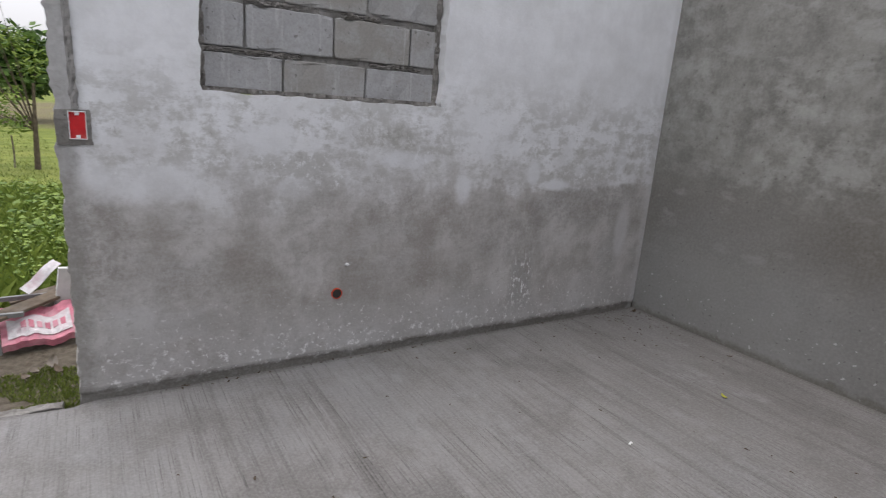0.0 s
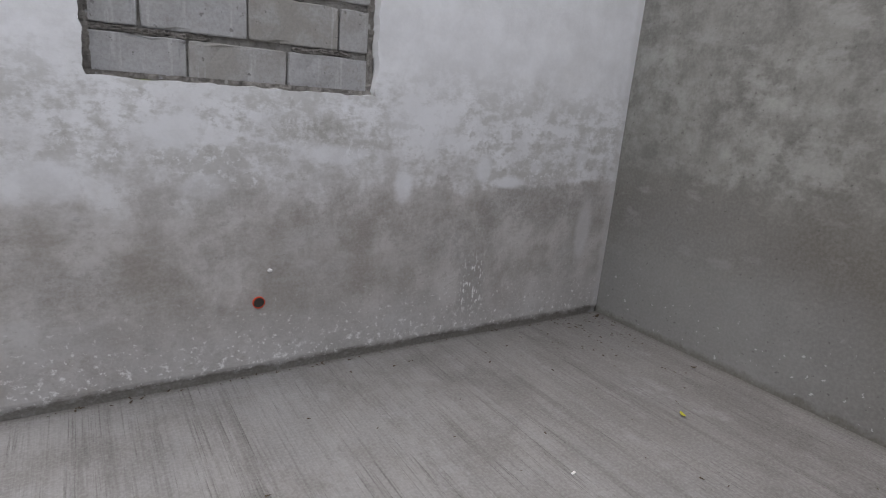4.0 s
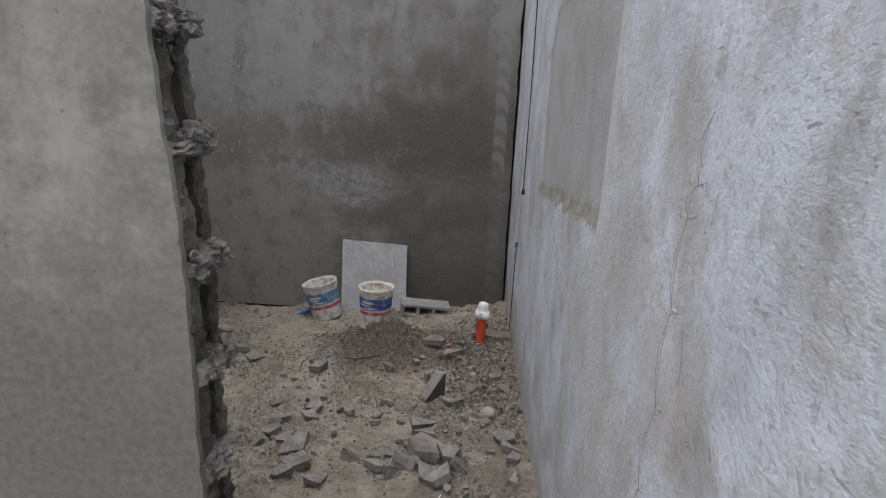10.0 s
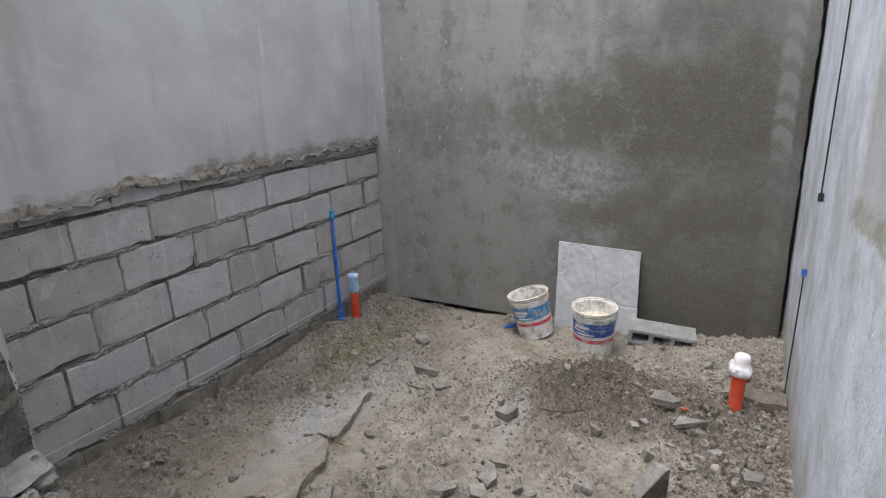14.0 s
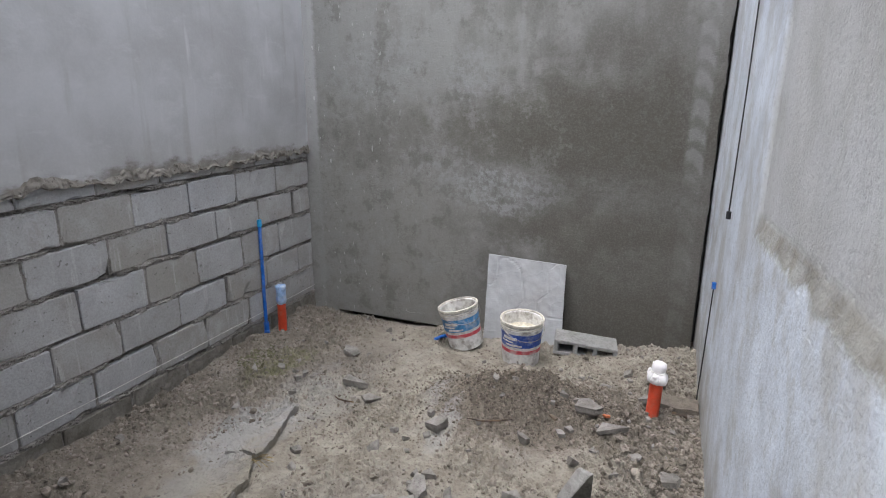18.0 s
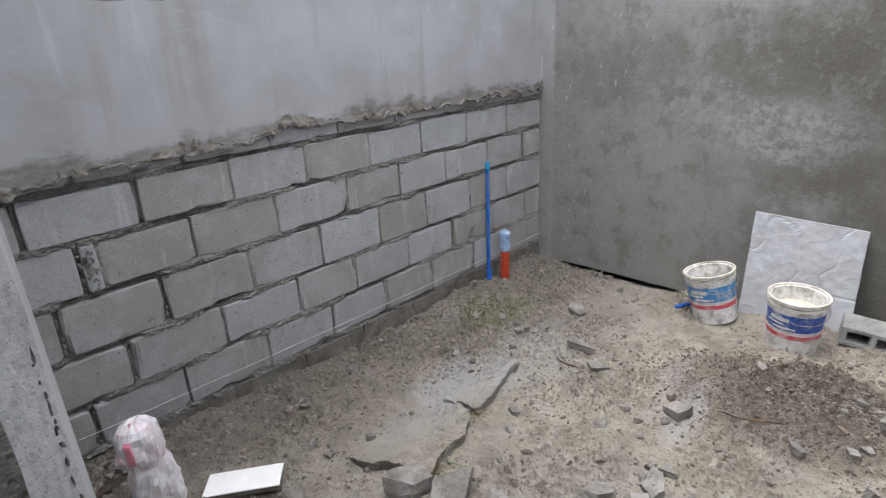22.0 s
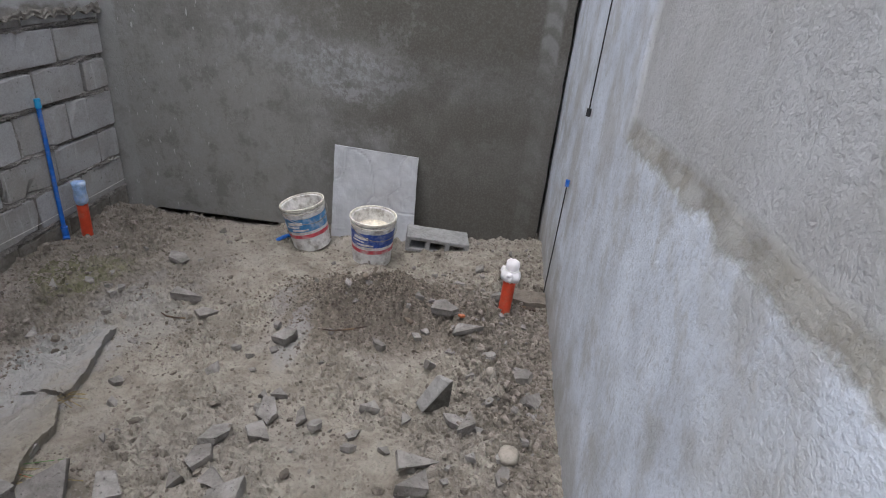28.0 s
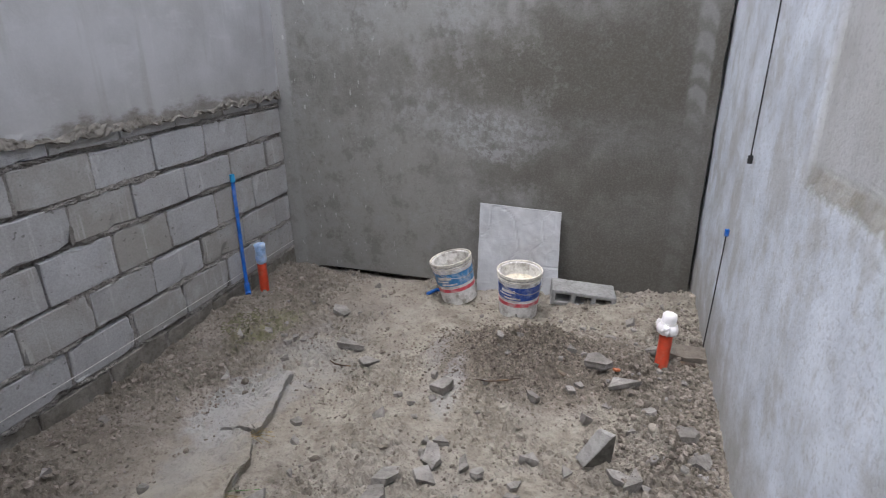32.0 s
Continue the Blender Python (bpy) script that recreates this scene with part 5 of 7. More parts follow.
def leaf_mat(name, dark, light):
    m, nt, bsdf, at, info, xyz = begin(name, 0.6)
    island = nt.nodes.new("ShaderNodeNewGeometry").outputs["Random Per Island"]
    col = mixc(nt, island, dark, light)
    finish(nt, bsdf, col)
    bsdf.inputs["Subsurface Weight"].default_value = 0.0
    return m


M_GRASS = leaf_mat("grass_blades", (0.10, 0.15, 0.025), (0.26, 0.31, 0.07))
M_WEED = leaf_mat("weed_leaves", (0.065, 0.13, 0.02), (0.25, 0.34, 0.07))
M_FERN = leaf_mat("light_weed_leaves", (0.11, 0.18, 0.025), (0.33, 0.41, 0.085))
M_MANGO = leaf_mat("dark_tree_leaves", (0.03, 0.07, 0.017), (0.13, 0.22, 0.05))
M_SAP = leaf_mat("light_tree_leaves", (0.10, 0.18, 0.03), (0.26, 0.34, 0.07))
M_FAR = leaf_mat("far_wood_leaves", (0.06, 0.095, 0.05), (0.12, 0.17, 0.09))
M_BARK = simple("bark", (0.12, 0.095, 0.07), 0.95, 0.3, 14.0, 0.6)


def land_mat():
    """Meadow: bare trodden earth by the slab, green grass, a dry tilled strip further off."""
    m, nt, bsdf, at, info, (x, y, z) = begin("meadow", 0.97)
    big = noi(nt, at, 0.35, 5.0, 0.6)
    mid = noi(nt, at, 2.2, 6.0, 0.65)
    fine = noi(nt, at, 26.0, 5.0, 0.7)
    green = mixc(nt, span(nt, mid, 0.3, 0.7), (0.125, 0.17, 0.03), (0.25, 0.29, 0.065))
    dry = mixc(nt, span(nt, fine, 0.3, 0.7), (0.15, 0.12, 0.075), (0.235, 0.195, 0.125))
    far = mth(nt, "ADD", y, mth(nt, "MULTIPLY", mth(nt, "SUBTRACT", big, 0.5), 9.0))
    strip = mth(nt, "MULTIPLY", span(nt, far, 15.5, 18.0), span(nt, far, 36.0, 31.0))
    col = mixc(nt, mth(nt, "MULTIPLY", strip, 0.85), green, dry)
    col = mixc(nt, span(nt, big, 0.5, 0.7, 0, 0.4), col, (0.25, 0.26, 0.07))
    earth = mixc(nt, span(nt, fine, 0.3, 0.7), (0.10, 0.083, 0.06), (0.18, 0.158, 0.124))
    near = mth(nt, "ADD", y, mth(nt, "MULTIPLY", mth(nt, "SUBTRACT", mid, 0.5), 1.1))
    col = mixc(nt, span(nt, near, 1.75, 1.25), col, earth)
    finish(nt, bsdf, col, fine, 0.8, 0.03)
    return m


M_LAND = land_mat()


# ---- setting: soil of the unfinished room, and the land outside ----
def soil_bed():
    xs = stops(0.0, X_EAST + 0.16, 0.0085)
    ys = stops(Y_SOUTH - 0.05, 0.11, 0.0085)
    n = len(ys)
    me = bpy.data.meshes.new("ground_indoor")
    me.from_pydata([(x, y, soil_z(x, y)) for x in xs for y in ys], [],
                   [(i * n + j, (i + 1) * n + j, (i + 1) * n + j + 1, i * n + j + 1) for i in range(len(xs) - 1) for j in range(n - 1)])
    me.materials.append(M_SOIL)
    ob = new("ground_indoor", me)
    return tagged(ob, "trampled sandy soil with cement dust, damp patches and painted doorway shade", "ground", kind="structure")


soil_bed()


def land_z(x, y):
    if -7.7 < x < 4.1 and -3.7 < y < 0.08:
        return -0.75
    return -0.085 + 0.03 * nz(x, y, 0, 0.8) + 0.015 * nz(x, y, 3, 3.0)


def land():
    xs = [-900, -300, -120, -60, *stops(-40, -10, 3.0), *stops(-9.5, -1.5, 0.12), *stops(-1.0, 6.0, 1.0), 12, 30, 80, 250, 900]
    ys = [-900, -200, -50, -12, -6, -3.75, -3.7, 0.04, *stops(0.12, 6.0, 0.12), *stops(7, 30, 1.0), 40, 60, 90, 140, 260, 500, 1200]
    bm = bmesh.new()
    grid = [[bm.verts.new((x, y, land_z(x, y))) for y in ys] for x in xs]
    for i in range(len(xs) - 1):
        for j in range(len(ys) - 1):
            bm.faces.new((grid[i][j], grid[i + 1][j], grid[i + 1][j + 1], grid[i][j + 1]))
    ob = new("ground", mesh_of("ground", bm, M_LAND))
    tagged(ob, "grassy field with bare earth beside the building", "ground", kind="structure")


land()


# ---- fixtures in the north wall ----
def switch_box():
    box_ob = thing("switch_box", (-3.455, 0.0, 1.195), "red plastic switch box set in wet cement on the plastered wall", "switch box")
    bm = sheet(stops(-0.075, 0.045, 0.01), stops(-0.075, 0.06, 0.01), lambda u, v: (u + 0.012 * nz(u, v, 1, 20.0), -0.003 + 0.003 * nz(u, v, 5, 25.0), v + 0.006 * nz(u, v, 3, 20.0)), lambda u, v: (0, 0.02, 0),
                lambda u, v: not (-0.026 < u < 0.026 and -0.05 < v < 0.05))
    part("cement_bed", bm, M_CORE, box_ob, "dark damp cement patch")
    bm = bmesh.new()
    for x0, x1, z0, z1 in ((-0.030, -0.027, -0.054, 0.054), (0.027, 0.030, -0.054, 0.054), (-0.027, 0.027, 0.051, 0.054), (-0.027, 0.027, -0.054, -0.051)):
        box(bm, x0, x1, -0.014, 0.012, z0, z1, 0.001)
    rim = part("rim", bm, M_WHITE, box_ob, "dusty whitish rim")
    bm = bmesh.new()
    box(bm, -0.027, 0.027, -0.006, 0.008, -0.051, 0.051)
    part("box_back", bm, M_RED, box_ob)
    for z in (0.044, -0.044):
        bm = bmesh.new()
        box(bm, -0.008, 0.008, -0.012, -0.005, z - 0.006, z + 0.006, 0.002)
        part("screw_lug", bm, M_WHITE, rim)


switch_box()


def conduit_chase():
    ob = thing("conduit_chase", (-3.46, 0, 1.256), "dark raw mortar strip over a buried conduit in the wall", "conduit")
    bm = sheet(stops(-0.013, 0.013, 0.0065), stops(0, TOP - 1.26, 0.008), lambda u, v: (u * (1 + 0.5 * nz(1, v, 0, 24.0)) - 0.012 * v, -0.009 + 0.010 * nz(u * 3, v, 2, 32.0), v), lambda u, v: (0, 0.02, 0))
    part("mortar_strip", bm, M_SHARD, ob)


conduit_chase()


def drain_hole():
    ob = thing("drain_pipe_end", (-2.365, 0, 0.376), "orange drain pipe end set flush in the plastered wall", "pipe")
    bm = bmesh.new()
    outer, inner = 0.029, 0.0245
    rings = []
    for r, y in ((outer, 0.03), (outer, -0.010), (inner, -0.010), (inner, 0.03)):
        rings.append([bm.verts.new((r * math.cos(a), y, r * math.sin(a))) for a in [2 * math.pi * k / 24 for k in range(24)]])
    for p, q in zip(rings, rings[1:]):
        for k in range(24):
            bm.faces.new((p[k], p[(k + 1) % 24], q[(k + 1) % 24], q[k]))
    bmesh.ops.recalc_face_normals(bm, faces=bm.faces)
    part("pipe_rim", bm, M_ORANGE, ob)
    # flat dark disc in place of a real hole, its shade painted
    bm = bmesh.new()
    bmesh.ops.create_circle(bm, cap_ends=True, segments=24, radius=0.0245, matrix=pose(0, -0.0075, 0, 90, 0, 0))
    part("bore", bm, M_VOIDSHADE, ob, "dark disc painted as the shaded hollow of the pipe")
    nail = bmesh.new()
    lump(nail, (0.052, -0.004, 0.155), (0.012, 0.008, 0.010), 3.0, 2, 0.6)
    solo("plaster_blob", nail, M_WHITE, (-2.365, 0, 0.376), "small pale blob of plaster on the wall", "plaster")


drain_hole()


# ---- fixtures on the south wall ----
def wall_cable(name, pts, label, top_cap, low_cap):
    ob = thing(name, pts[0], label, "cable")
    base = Vector(pts[0])
    bm = bmesh.new()
    tube(bm, [Vector(p) - base for p in pts], 0.0032, 6)
    part("cable", bm, M_BLACK, ob)
    for p, mat_, r in ((pts[0], top_cap, 0.010), (pts[-1], low_cap, 0.010)):
        if mat_:
            bm = bmesh.new()
            q = Vector(p) - base
            tube(bm, [q + Vector((0, 0, 0.016)), q - Vector((0, 0, 0.016))], r, 10)
            part("end_cap", bm, mat_, ob)
    return ob


wall_cable("wall_cable", [(2.67, Y_SOUTH + 0.008, 2.69), (2.625, Y_SOUTH + 0.008, 1.85), (2.595, Y_SOUTH + 0.009, 1.5), (2.598, Y_SOUTH + 0.010, 0.95)],
           "thin black cable running down the rendered wall", None, M_BLACK)
wall_cable("wall_cable", [(2.80, Y_SOUTH + 0.010, 0.565), (2.83, Y_SOUTH + 0.010, 0.2), (2.865, Y_SOUTH + 0.012, -0.19)],
           "thin dark cable with blue ends on the rendered wall", M_BLUE, M_BLUE)


def tie_wire():
    ob = thing("tie_wire", (-0.135, Y_SOUTH + 0.006, 0.95), "rusty tie wire twisted down the rendered wall", "wire")
    rnd = random.Random(3)
    knots = [(-0.04, 0.47), (-0.02, 0.37), (0.0, 0.32), (0.015, 0.17), (0.02, 0.0), (0.05, -0.16), (0.06, -0.36)]
    for side in (0.008, -0.008):
        pts = []
        for (x0, z0), (x1, z1) in zip(knots, knots[1:]):
            for k in range(5):
                f = k / 5
                pts.append((x0 + (x1 - x0) * f + side * math.sin(math.pi * f) * 0.7 + rnd.uniform(-0.002, 0.002), 0.006 + 0.008 * math.sin(math.pi * f), z0 + (z1 - z0) * f))
        bm = bmesh.new()
        tube(bm, pts, 0.0003, 5)
        part("strand", bm, M_WIRE, ob)
    for x, z in knots[1:]:
        bm = bmesh.new()
        tube(bm, [(x - 0.025, 0.004, z + 0.006), (x - 0.008, 0.014, z - 0.004), (x + 0.008, 0.016, z + 0.004), (x + 0.03, 0.006, z - 0.006)], 0.0005, 5)
        part("twist", bm, M_WIRE, ob)
        bm = bmesh.new()
        lump(bm, (x, 0.0, z), (0.006, 0.003, 0.004), x * 50 + z, 2, 0.8)
        part("plaster_lump", bm, M_SOUTH, ob)


tie_wire()

bm = bmesh.new()
tube(bm, [(0, 0, 0), (0.006, -0.004, 0.08), (0.010, -0.012, 0.17), (0.016, -0.02, 0.25)], [0.004, 0.0045, 0.004, 0.003], 8)
solo("stick", bm, M_TILEBACK, (0.0, Y_SOUTH + 0.035, -0.02), "dark weathered stick leaning on the rendered wall", "stick")

bm = sheet(stops(-2.87, -2.48, 0.03), stops(0, 1, 0.5), lambda u, v: (0.058 + 0.008 * nz(u, 0, 0, 7.0), u, 0.004 - 0.075 * v + 0.004 * nz(u, v, 0, 12.0)), lambda u, v: (-0.024, 0, 0))
solo("formwork_plank", bm, M_WOOD, (0, 0, 0), "weathered formwork plank along the slab edge", "plank")
bm = sheet(stops(-2.40, -2.06, 0.03), stops(0, 1, 0.34), lambda u, v: (0.02 + 0.055 * v + 0.010 * nz(u, v, 0, 9.0), u, 0.006 - 0.006 * v + 0.004 * nz(u, v, 3, 14.0)), lambda u, v: (0, 0, -0.03))
solo("mortar_lip", bm, M_SLAB, (0, 0, 0), "thin broken lip of mortar on the slab edge", "mortar")


# ---- pipes standing in the soil ----
def crumpled(profile, seed, sides=22, amount=0.16):
    """A gathered plastic film around a pipe."""
    bm = bmesh.new()
    rings = []
    for r, h in profile:
        ring = []
        for k in range(sides):
            a = 2 * math.pi * k / sides
            f = 1 + amount * nz(math.cos(a) * 2 + seed, math.sin(a) * 2, h * 16) + amount * 0.6 * nz(math.cos(a) * 5, math.sin(a) * 5 + seed, h * 45) - amount * 0.9 * abs(nz(math.cos(a) * 3 + h * 14, math.sin(a) * 3 - seed, h * 26))
            ring.append(bm.verts.new((r * f * math.cos(a), r * f * math.sin(a), h + 0.006 * nz(a * 3, h * 30, seed))))
        rings.append(ring)
    for p, q in zip(rings, rings[1:]):
        for k in range(sides):
            bm.faces.new((p[k], p[(k + 1) % sides], q[(k + 1) % sides], q[k]))
    bm.faces.new(rings[-1])
    bm.faces.new(list(reversed(rings[0])))
    bmesh.ops.recalc_face_normals(bm, faces=bm.faces)
    return bm


def hollow_pipe(radius, height, wall=0.004, sides=24):
    bm = bmesh.new()
    lathe(bm, [(radius, -0.12), (radius, height), (radius - wall, height), (radius - wall, height - 0.1), (0.002, height - 0.1)], sides)
    return bm


def pipe_capped():
    x, y = 2.635, -2.665
    ob = thing("standing_pipe", (x, y, soil_z(x, y) - 0.01), "orange drain pipe with a white bag tied over its top", "pipe", "standing pipes", turn=(2, 5, 0))
    part("pipe", hollow_pipe(0.031, 0.215), M_ORANGE, ob, smooth=False)
    bag = part("bag", crumpled([(0.030, 0.175), (0.046, 0.185), (0.052, 0.205), (0.044, 0.225), (0.031, 0.235), (0.033, 0.243), (0.036, 0.262), (0.033, 0.280), (0.018, 0.288)], 2.0), M_BAG, ob, "white gathered plastic bag", True)
    bm = bmesh.new()
    tube(bm, [(0.034 * math.cos(a), 0.034 * math.sin(a), 0.236 + 0.002 * math.sin(3 * a)) for a in [2 * math.pi * k / 20 for k in range(21)]], 0.0025, 6, False)
    part("tie", bm, M_STRING, bag, "thin string tied round the bag")
    bm = bmesh.new()
    lump(bm, (0.045, 0.028, 0.205), (0.024, 0.02, 0.03), 7.0, 3, 0.9)
    part("bag_tail", bm, M_BAG, ob, "", True)
    bm = bmesh.new()
    lump(bm, (-0.05, 0.01, 0.215), (0.022, 0.02, 0.018), 5.0, 3, 0.9)
    part("bag_tail", bm, M_BAG, ob, "", True)


def pipe_blue_wrap():
    x, y = 3.10, -0.085
    ob = thing("standing_pipe", (x, y, soil_z(x, y) - 0.01), "orange drain pipe topped with blue plastic wrap", "pipe", "standing pipes", turn=(0, 1.5, 0))
    part("pipe", hollow_pipe(0.031, 0.25), M_ORANGE, ob)
    part("wrap", crumpled([(0.033, 0.215), (0.037, 0.24), (0.036, 0.27), (0.034, 0.3), (0.038, 0.33), (0.040, 0.352), (0.03, 0.356)], 9.0, amount=0.10), M_BLUEBAG, ob, "blue and white plastic film", True)


def pipe_bagged():
    x, y = 0.555, -0.61
    ob = thing("standing_pipe", (x, y, soil_z(x, y) - 0.01), "wide orange pipe wrapped in a pink-printed white sack", "pipe", "standing pipes", turn=(-2, -4, 0))
    part("pipe", hollow_pipe(0.055, 0.30, 0.005, 28), M_ORANGE, ob)
    part("bag", crumpled([(0.069, 0.1), (0.072, 0.114), (0.073, 0.131), (0.072, 0.148), (0.075, 0.166), (0.072, 0.184), (0.074, 0.202), (0.071, 0.22), (0.073, 0.238), (0.069, 0.256), (0.070, 0.274), (0.064, 0.29), (0.060, 0.304), (0.066, 0.32), (0.070, 0.34), (0.069, 0.364), (0.067, 0.388), (0.062, 0.41), (0.05, 0.43), (0.025, 0.446)], 4.0, 48, 0.16), M_SACK, ob, "crumpled white sack")
    bm = bmesh.new()
    lump(bm, (-0.062, 0.0, 0.33), (0.022, 0.02, 0.026), 2.0, 3, 0.9)
    part("bag_knot", bm, M_SACK, ob, "", True)

    def over(u, v):
        """Up the side of the sack and across its top."""
        a = math.radians(225) + u / 0.07
        reach = 0.074 if v < 0.395 else 0.074 - (v - 0.395) * 0.85
        return (reach + 0.004 * nz(u, v, 2, 40.0)) * math.cos(a), (reach + 0.004 * nz(u, v, 2, 40.0)) * math.sin(a), min(v, 0.395 + (v - 0.395) * 0.8) + 0.002

    part("print_stripe", sheet(stops(-0.012, 0.012, 0.006), stops(0.325, 0.462, 0.008), over, lambda u, v: (0.003, 0.003, -0.006)), M_PINK, ob, "rose-red printed stripe")


pipe_capped()
pipe_blue_wrap()
pipe_bagged()


def water_pipe():
    ob = thing("water_pipe", (3.055, 0.012, 0.56), "thin blue water pipe leaning against the bare blocks", "pipe")
    bm = bmesh.new()
    tube(bm, [(0.0, 0, 0), (-0.008, -0.002, -0.25), (-0.02, -0.006, -0.55), (-0.03, -0.012, -0.84)], 0.0125, 10)
    part("pipe", bm, M_BLUE, ob)
    bm = bmesh.new()
    tube(bm, [(0.0, 0, 0.02), (0.0, 0, -0.03)], 0.0165, 12)
    part("end_cap", bm, M_CYAN, ob, "light blue end cap")
    bm = bmesh.new()
    tube(bm, [(-0.028, -0.012, -0.74), (-0.03, -0.014, -0.80), (-0.05, -0.03, -0.815)], 0.019, 12)
    part("elbow", bm, M_BLUE, ob)


water_pipe()


def supply_stub():
    ob = thing("supply_stub", (0.262, -0.47, -0.16), "light blue water fitting on two blue pipes beside the partition", "pipe fitting")
    for dx, dy in ((0.0, 0.0), (0.028, -0.05)):
        bm = bmesh.new()
        tube(bm, [(dx, dy, -0.08), (dx, dy, 0.13)], 0.011, 10)
        part("pipe", bm, M_BLUE, ob)
    bm = bmesh.new()
    tube(bm, [(-0.006, 0.015, 0.15), (0.0, -0.005, 0.15), (0.026, -0.05, 0.148)], 0.019, 12)
    part("fitting", bm, M_CYAN, ob, "light blue tee fitting")
    bm = bmesh.new()
    tube(bm, [(0.028, -0.052, 0.148), (0.04, -0.07, 0.146)], 0.014, 12)
    part("plug", bm, M_WHITE, ob, "white thread plug")


def drain_stub():
    ob = thing("drain_stub", (0.275, -0.70, -0.15), "orange drain elbow with a white stopper near the partition", "pipe fitting")
    bm = bmesh.new()
    tube(bm, [(-0.01, 0.0, -0.08), (-0.008, 0, 0.02), (0.0, -0.01, 0.06), (0.03, -0.045, 0.075)], 0.031, 16)
    part("elbow", bm, M_ORANGE, ob)
    part("stopper", crumpled([(0.02, 0.0), (0.03, 0.015), (0.028, 0.03), (0.012, 0.038)], 3.0), M_BAG, ob, "white plastic stopper", True).matrix_basis = pose(0.03, -0.045, 0.075, 65, 0, 35)


supply_stub()
drain_stub()


# ---- pails, board and block by the east wall ----
def pail(place, turn, label, band, seed):
    ob = thing("paint_pail", place, label, "bucket", "paint pails", turn=turn)
    h, r0, r1 = 0.295, 0.114, 0.131
    rad = lambda z: r0 + (r1 - r0) * z / h
    bm = bmesh.new()
    lathe(bm, [(0.002, 0.0), (r0 - 0.006, 0.0), (r0, 0.006), (rad(0.1), 0.1), (rad(0.235), 0.235), (rad(0.24) + 0.004, 0.238), (rad(0.25) + 0.004, 0.252), (rad(0.255), 0.256), (rad(0.27), 0.27),
               (r1 - 0.006, 0.29), (r1 - 0.012, 0.285), (rad(0.08) - 0.006, 0.08), (0.002, 0.075)], 36, 0.006, seed)
    part("body", bm, M_PAIL, ob, "white plastic smeared with cement")
    bm = bmesh.new()
    for z in (0.262, 0.280, 0.292):
        pts = [((rad(z) + 0.003) * math.cos(a), (rad(z) + 0.003) * math.sin(a), z) for a in [2 * math.pi * k / 40 for k in range(41)]]
        tube(bm, pts, 0.004 if z < 0.29 else 0.006, 6, False)
    part("rim", bm, M_RIM, ob, "ribbed rim")

    def wrap(z0, z1, a0, a1, out):
        return sheet(stops(a0, a1, 0.12), stops(z0, z1, 0.02), lambda u, v: ((rad(v) + out) * math.cos(u), (rad(v) + out) * math.sin(u), v + 0.002 * nz(u * 3, v * 20, seed)), lambda u, v: (-0.003 * math.cos(u), -0.003 * math.sin(u), 0))

    label_ob = part("label", wrap(0.142, 0.228, 2.0, 5.6, 0.0015), band, ob, "scuffed blue printed label")
    for z0, z1, a0, a1 in ((0.190, 0.208, 2.75, 3.5), (0.172, 0.180, 2.6, 3.3), (0.150, 0.160, 2.9, 3.75)):
        part("print_bar", wrap(z0, z1, a0, a1, 0.003), M_PAIL, label_ob, "pale printed bar")
    part("stripe", wrap(0.098, 0.122, 2.0, 5.6, 0.0015), M_STRIPE, ob, "red printed stripe")
    bm = bmesh.new()
    deep = 0.215 if seed < 1.5 else 0.13
    lathe(bm, [(0.002, 0.08), (rad(0.1) - 0.0065, 0.085), (rad(deep) - 0.0045, deep), (rad(deep) - 0.016, deep - 0.012), (0.05, deep - 0.05), (0.002, deep - 0.045)], 28, 0.02, seed)
    part("cement_dregs", bm, M_CEMENT, ob, "dried cement inside")
    bm = bmesh.new()
    pts = [((r1 + 0.01) * math.cos(a), (r1 + 0.01) * math.sin(a), 0.262 - 0.07 * math.sin(a - 2.6)) for a in [2.6 + math.pi * k / 18 for k in range(19)]]
    tube(bm, pts, 0.0022, 6)
    part("bail", bm, M_WIRE, ob, "thin wire handle")


pail((3.185, -1.86, -0.200), (1.0, -1.5, -20), "white cement-smeared paint pail with a blue printed label", M_LABEL, 1.0)
pail((3.315, -1.45, -0.220), (-12.0, -5.0, -10), "faded white paint pail tilted on the soil, blue label", M_LABEL2, 2.0)


def leaning_board():
    w, hgt = 0.535, 0.60
    bm = sheet(stops(0, w, 0.012), stops(0, hgt, 0.012),
               lambda u, v: (-0.004 * nz(u, v, 1, 5.0) - 0.003 * nz(u, v, 4, 11.0) + 0.005 * max(0.0, 0.03 - abs(nz(u + v, v - u, 7, 2.6))) / 0.03 - 0.0015 * max(0.0, 0.05 - abs(nz(u, v, 9, 6.0))) / 0.05 - 0.003 * nz(u, v, 6, 22.0), -u + 0.004 * nz(u, v, 2, 9.0), v * (1 - 0.07 * u / w) + 0.006 * nz(u, v, 8, 8.0)), lambda u, v: (0.035, 0, 0))
    ob = new("leaning_slab", mesh_of("leaning_slab", bm, M_BOARD))
    top, foot = Vector((3.60, -1.505, 0.352)), Vector((3.455, -1.525, -0.225))
    up = (top - foot).normalized()
    along = Vector((3.64, -2.035, 0.312)) - top
    along = (along - along.dot(up) * up).normalized()
    out = (-along).cross(up)
    m = Matrix((out, -along, up)).transposed().to_4x4()
    m.translation = foot
    ob.matrix_world = m
    tagged(ob, "pale rough cement slab leaning on the damp wall", "slab")


leaning_board()


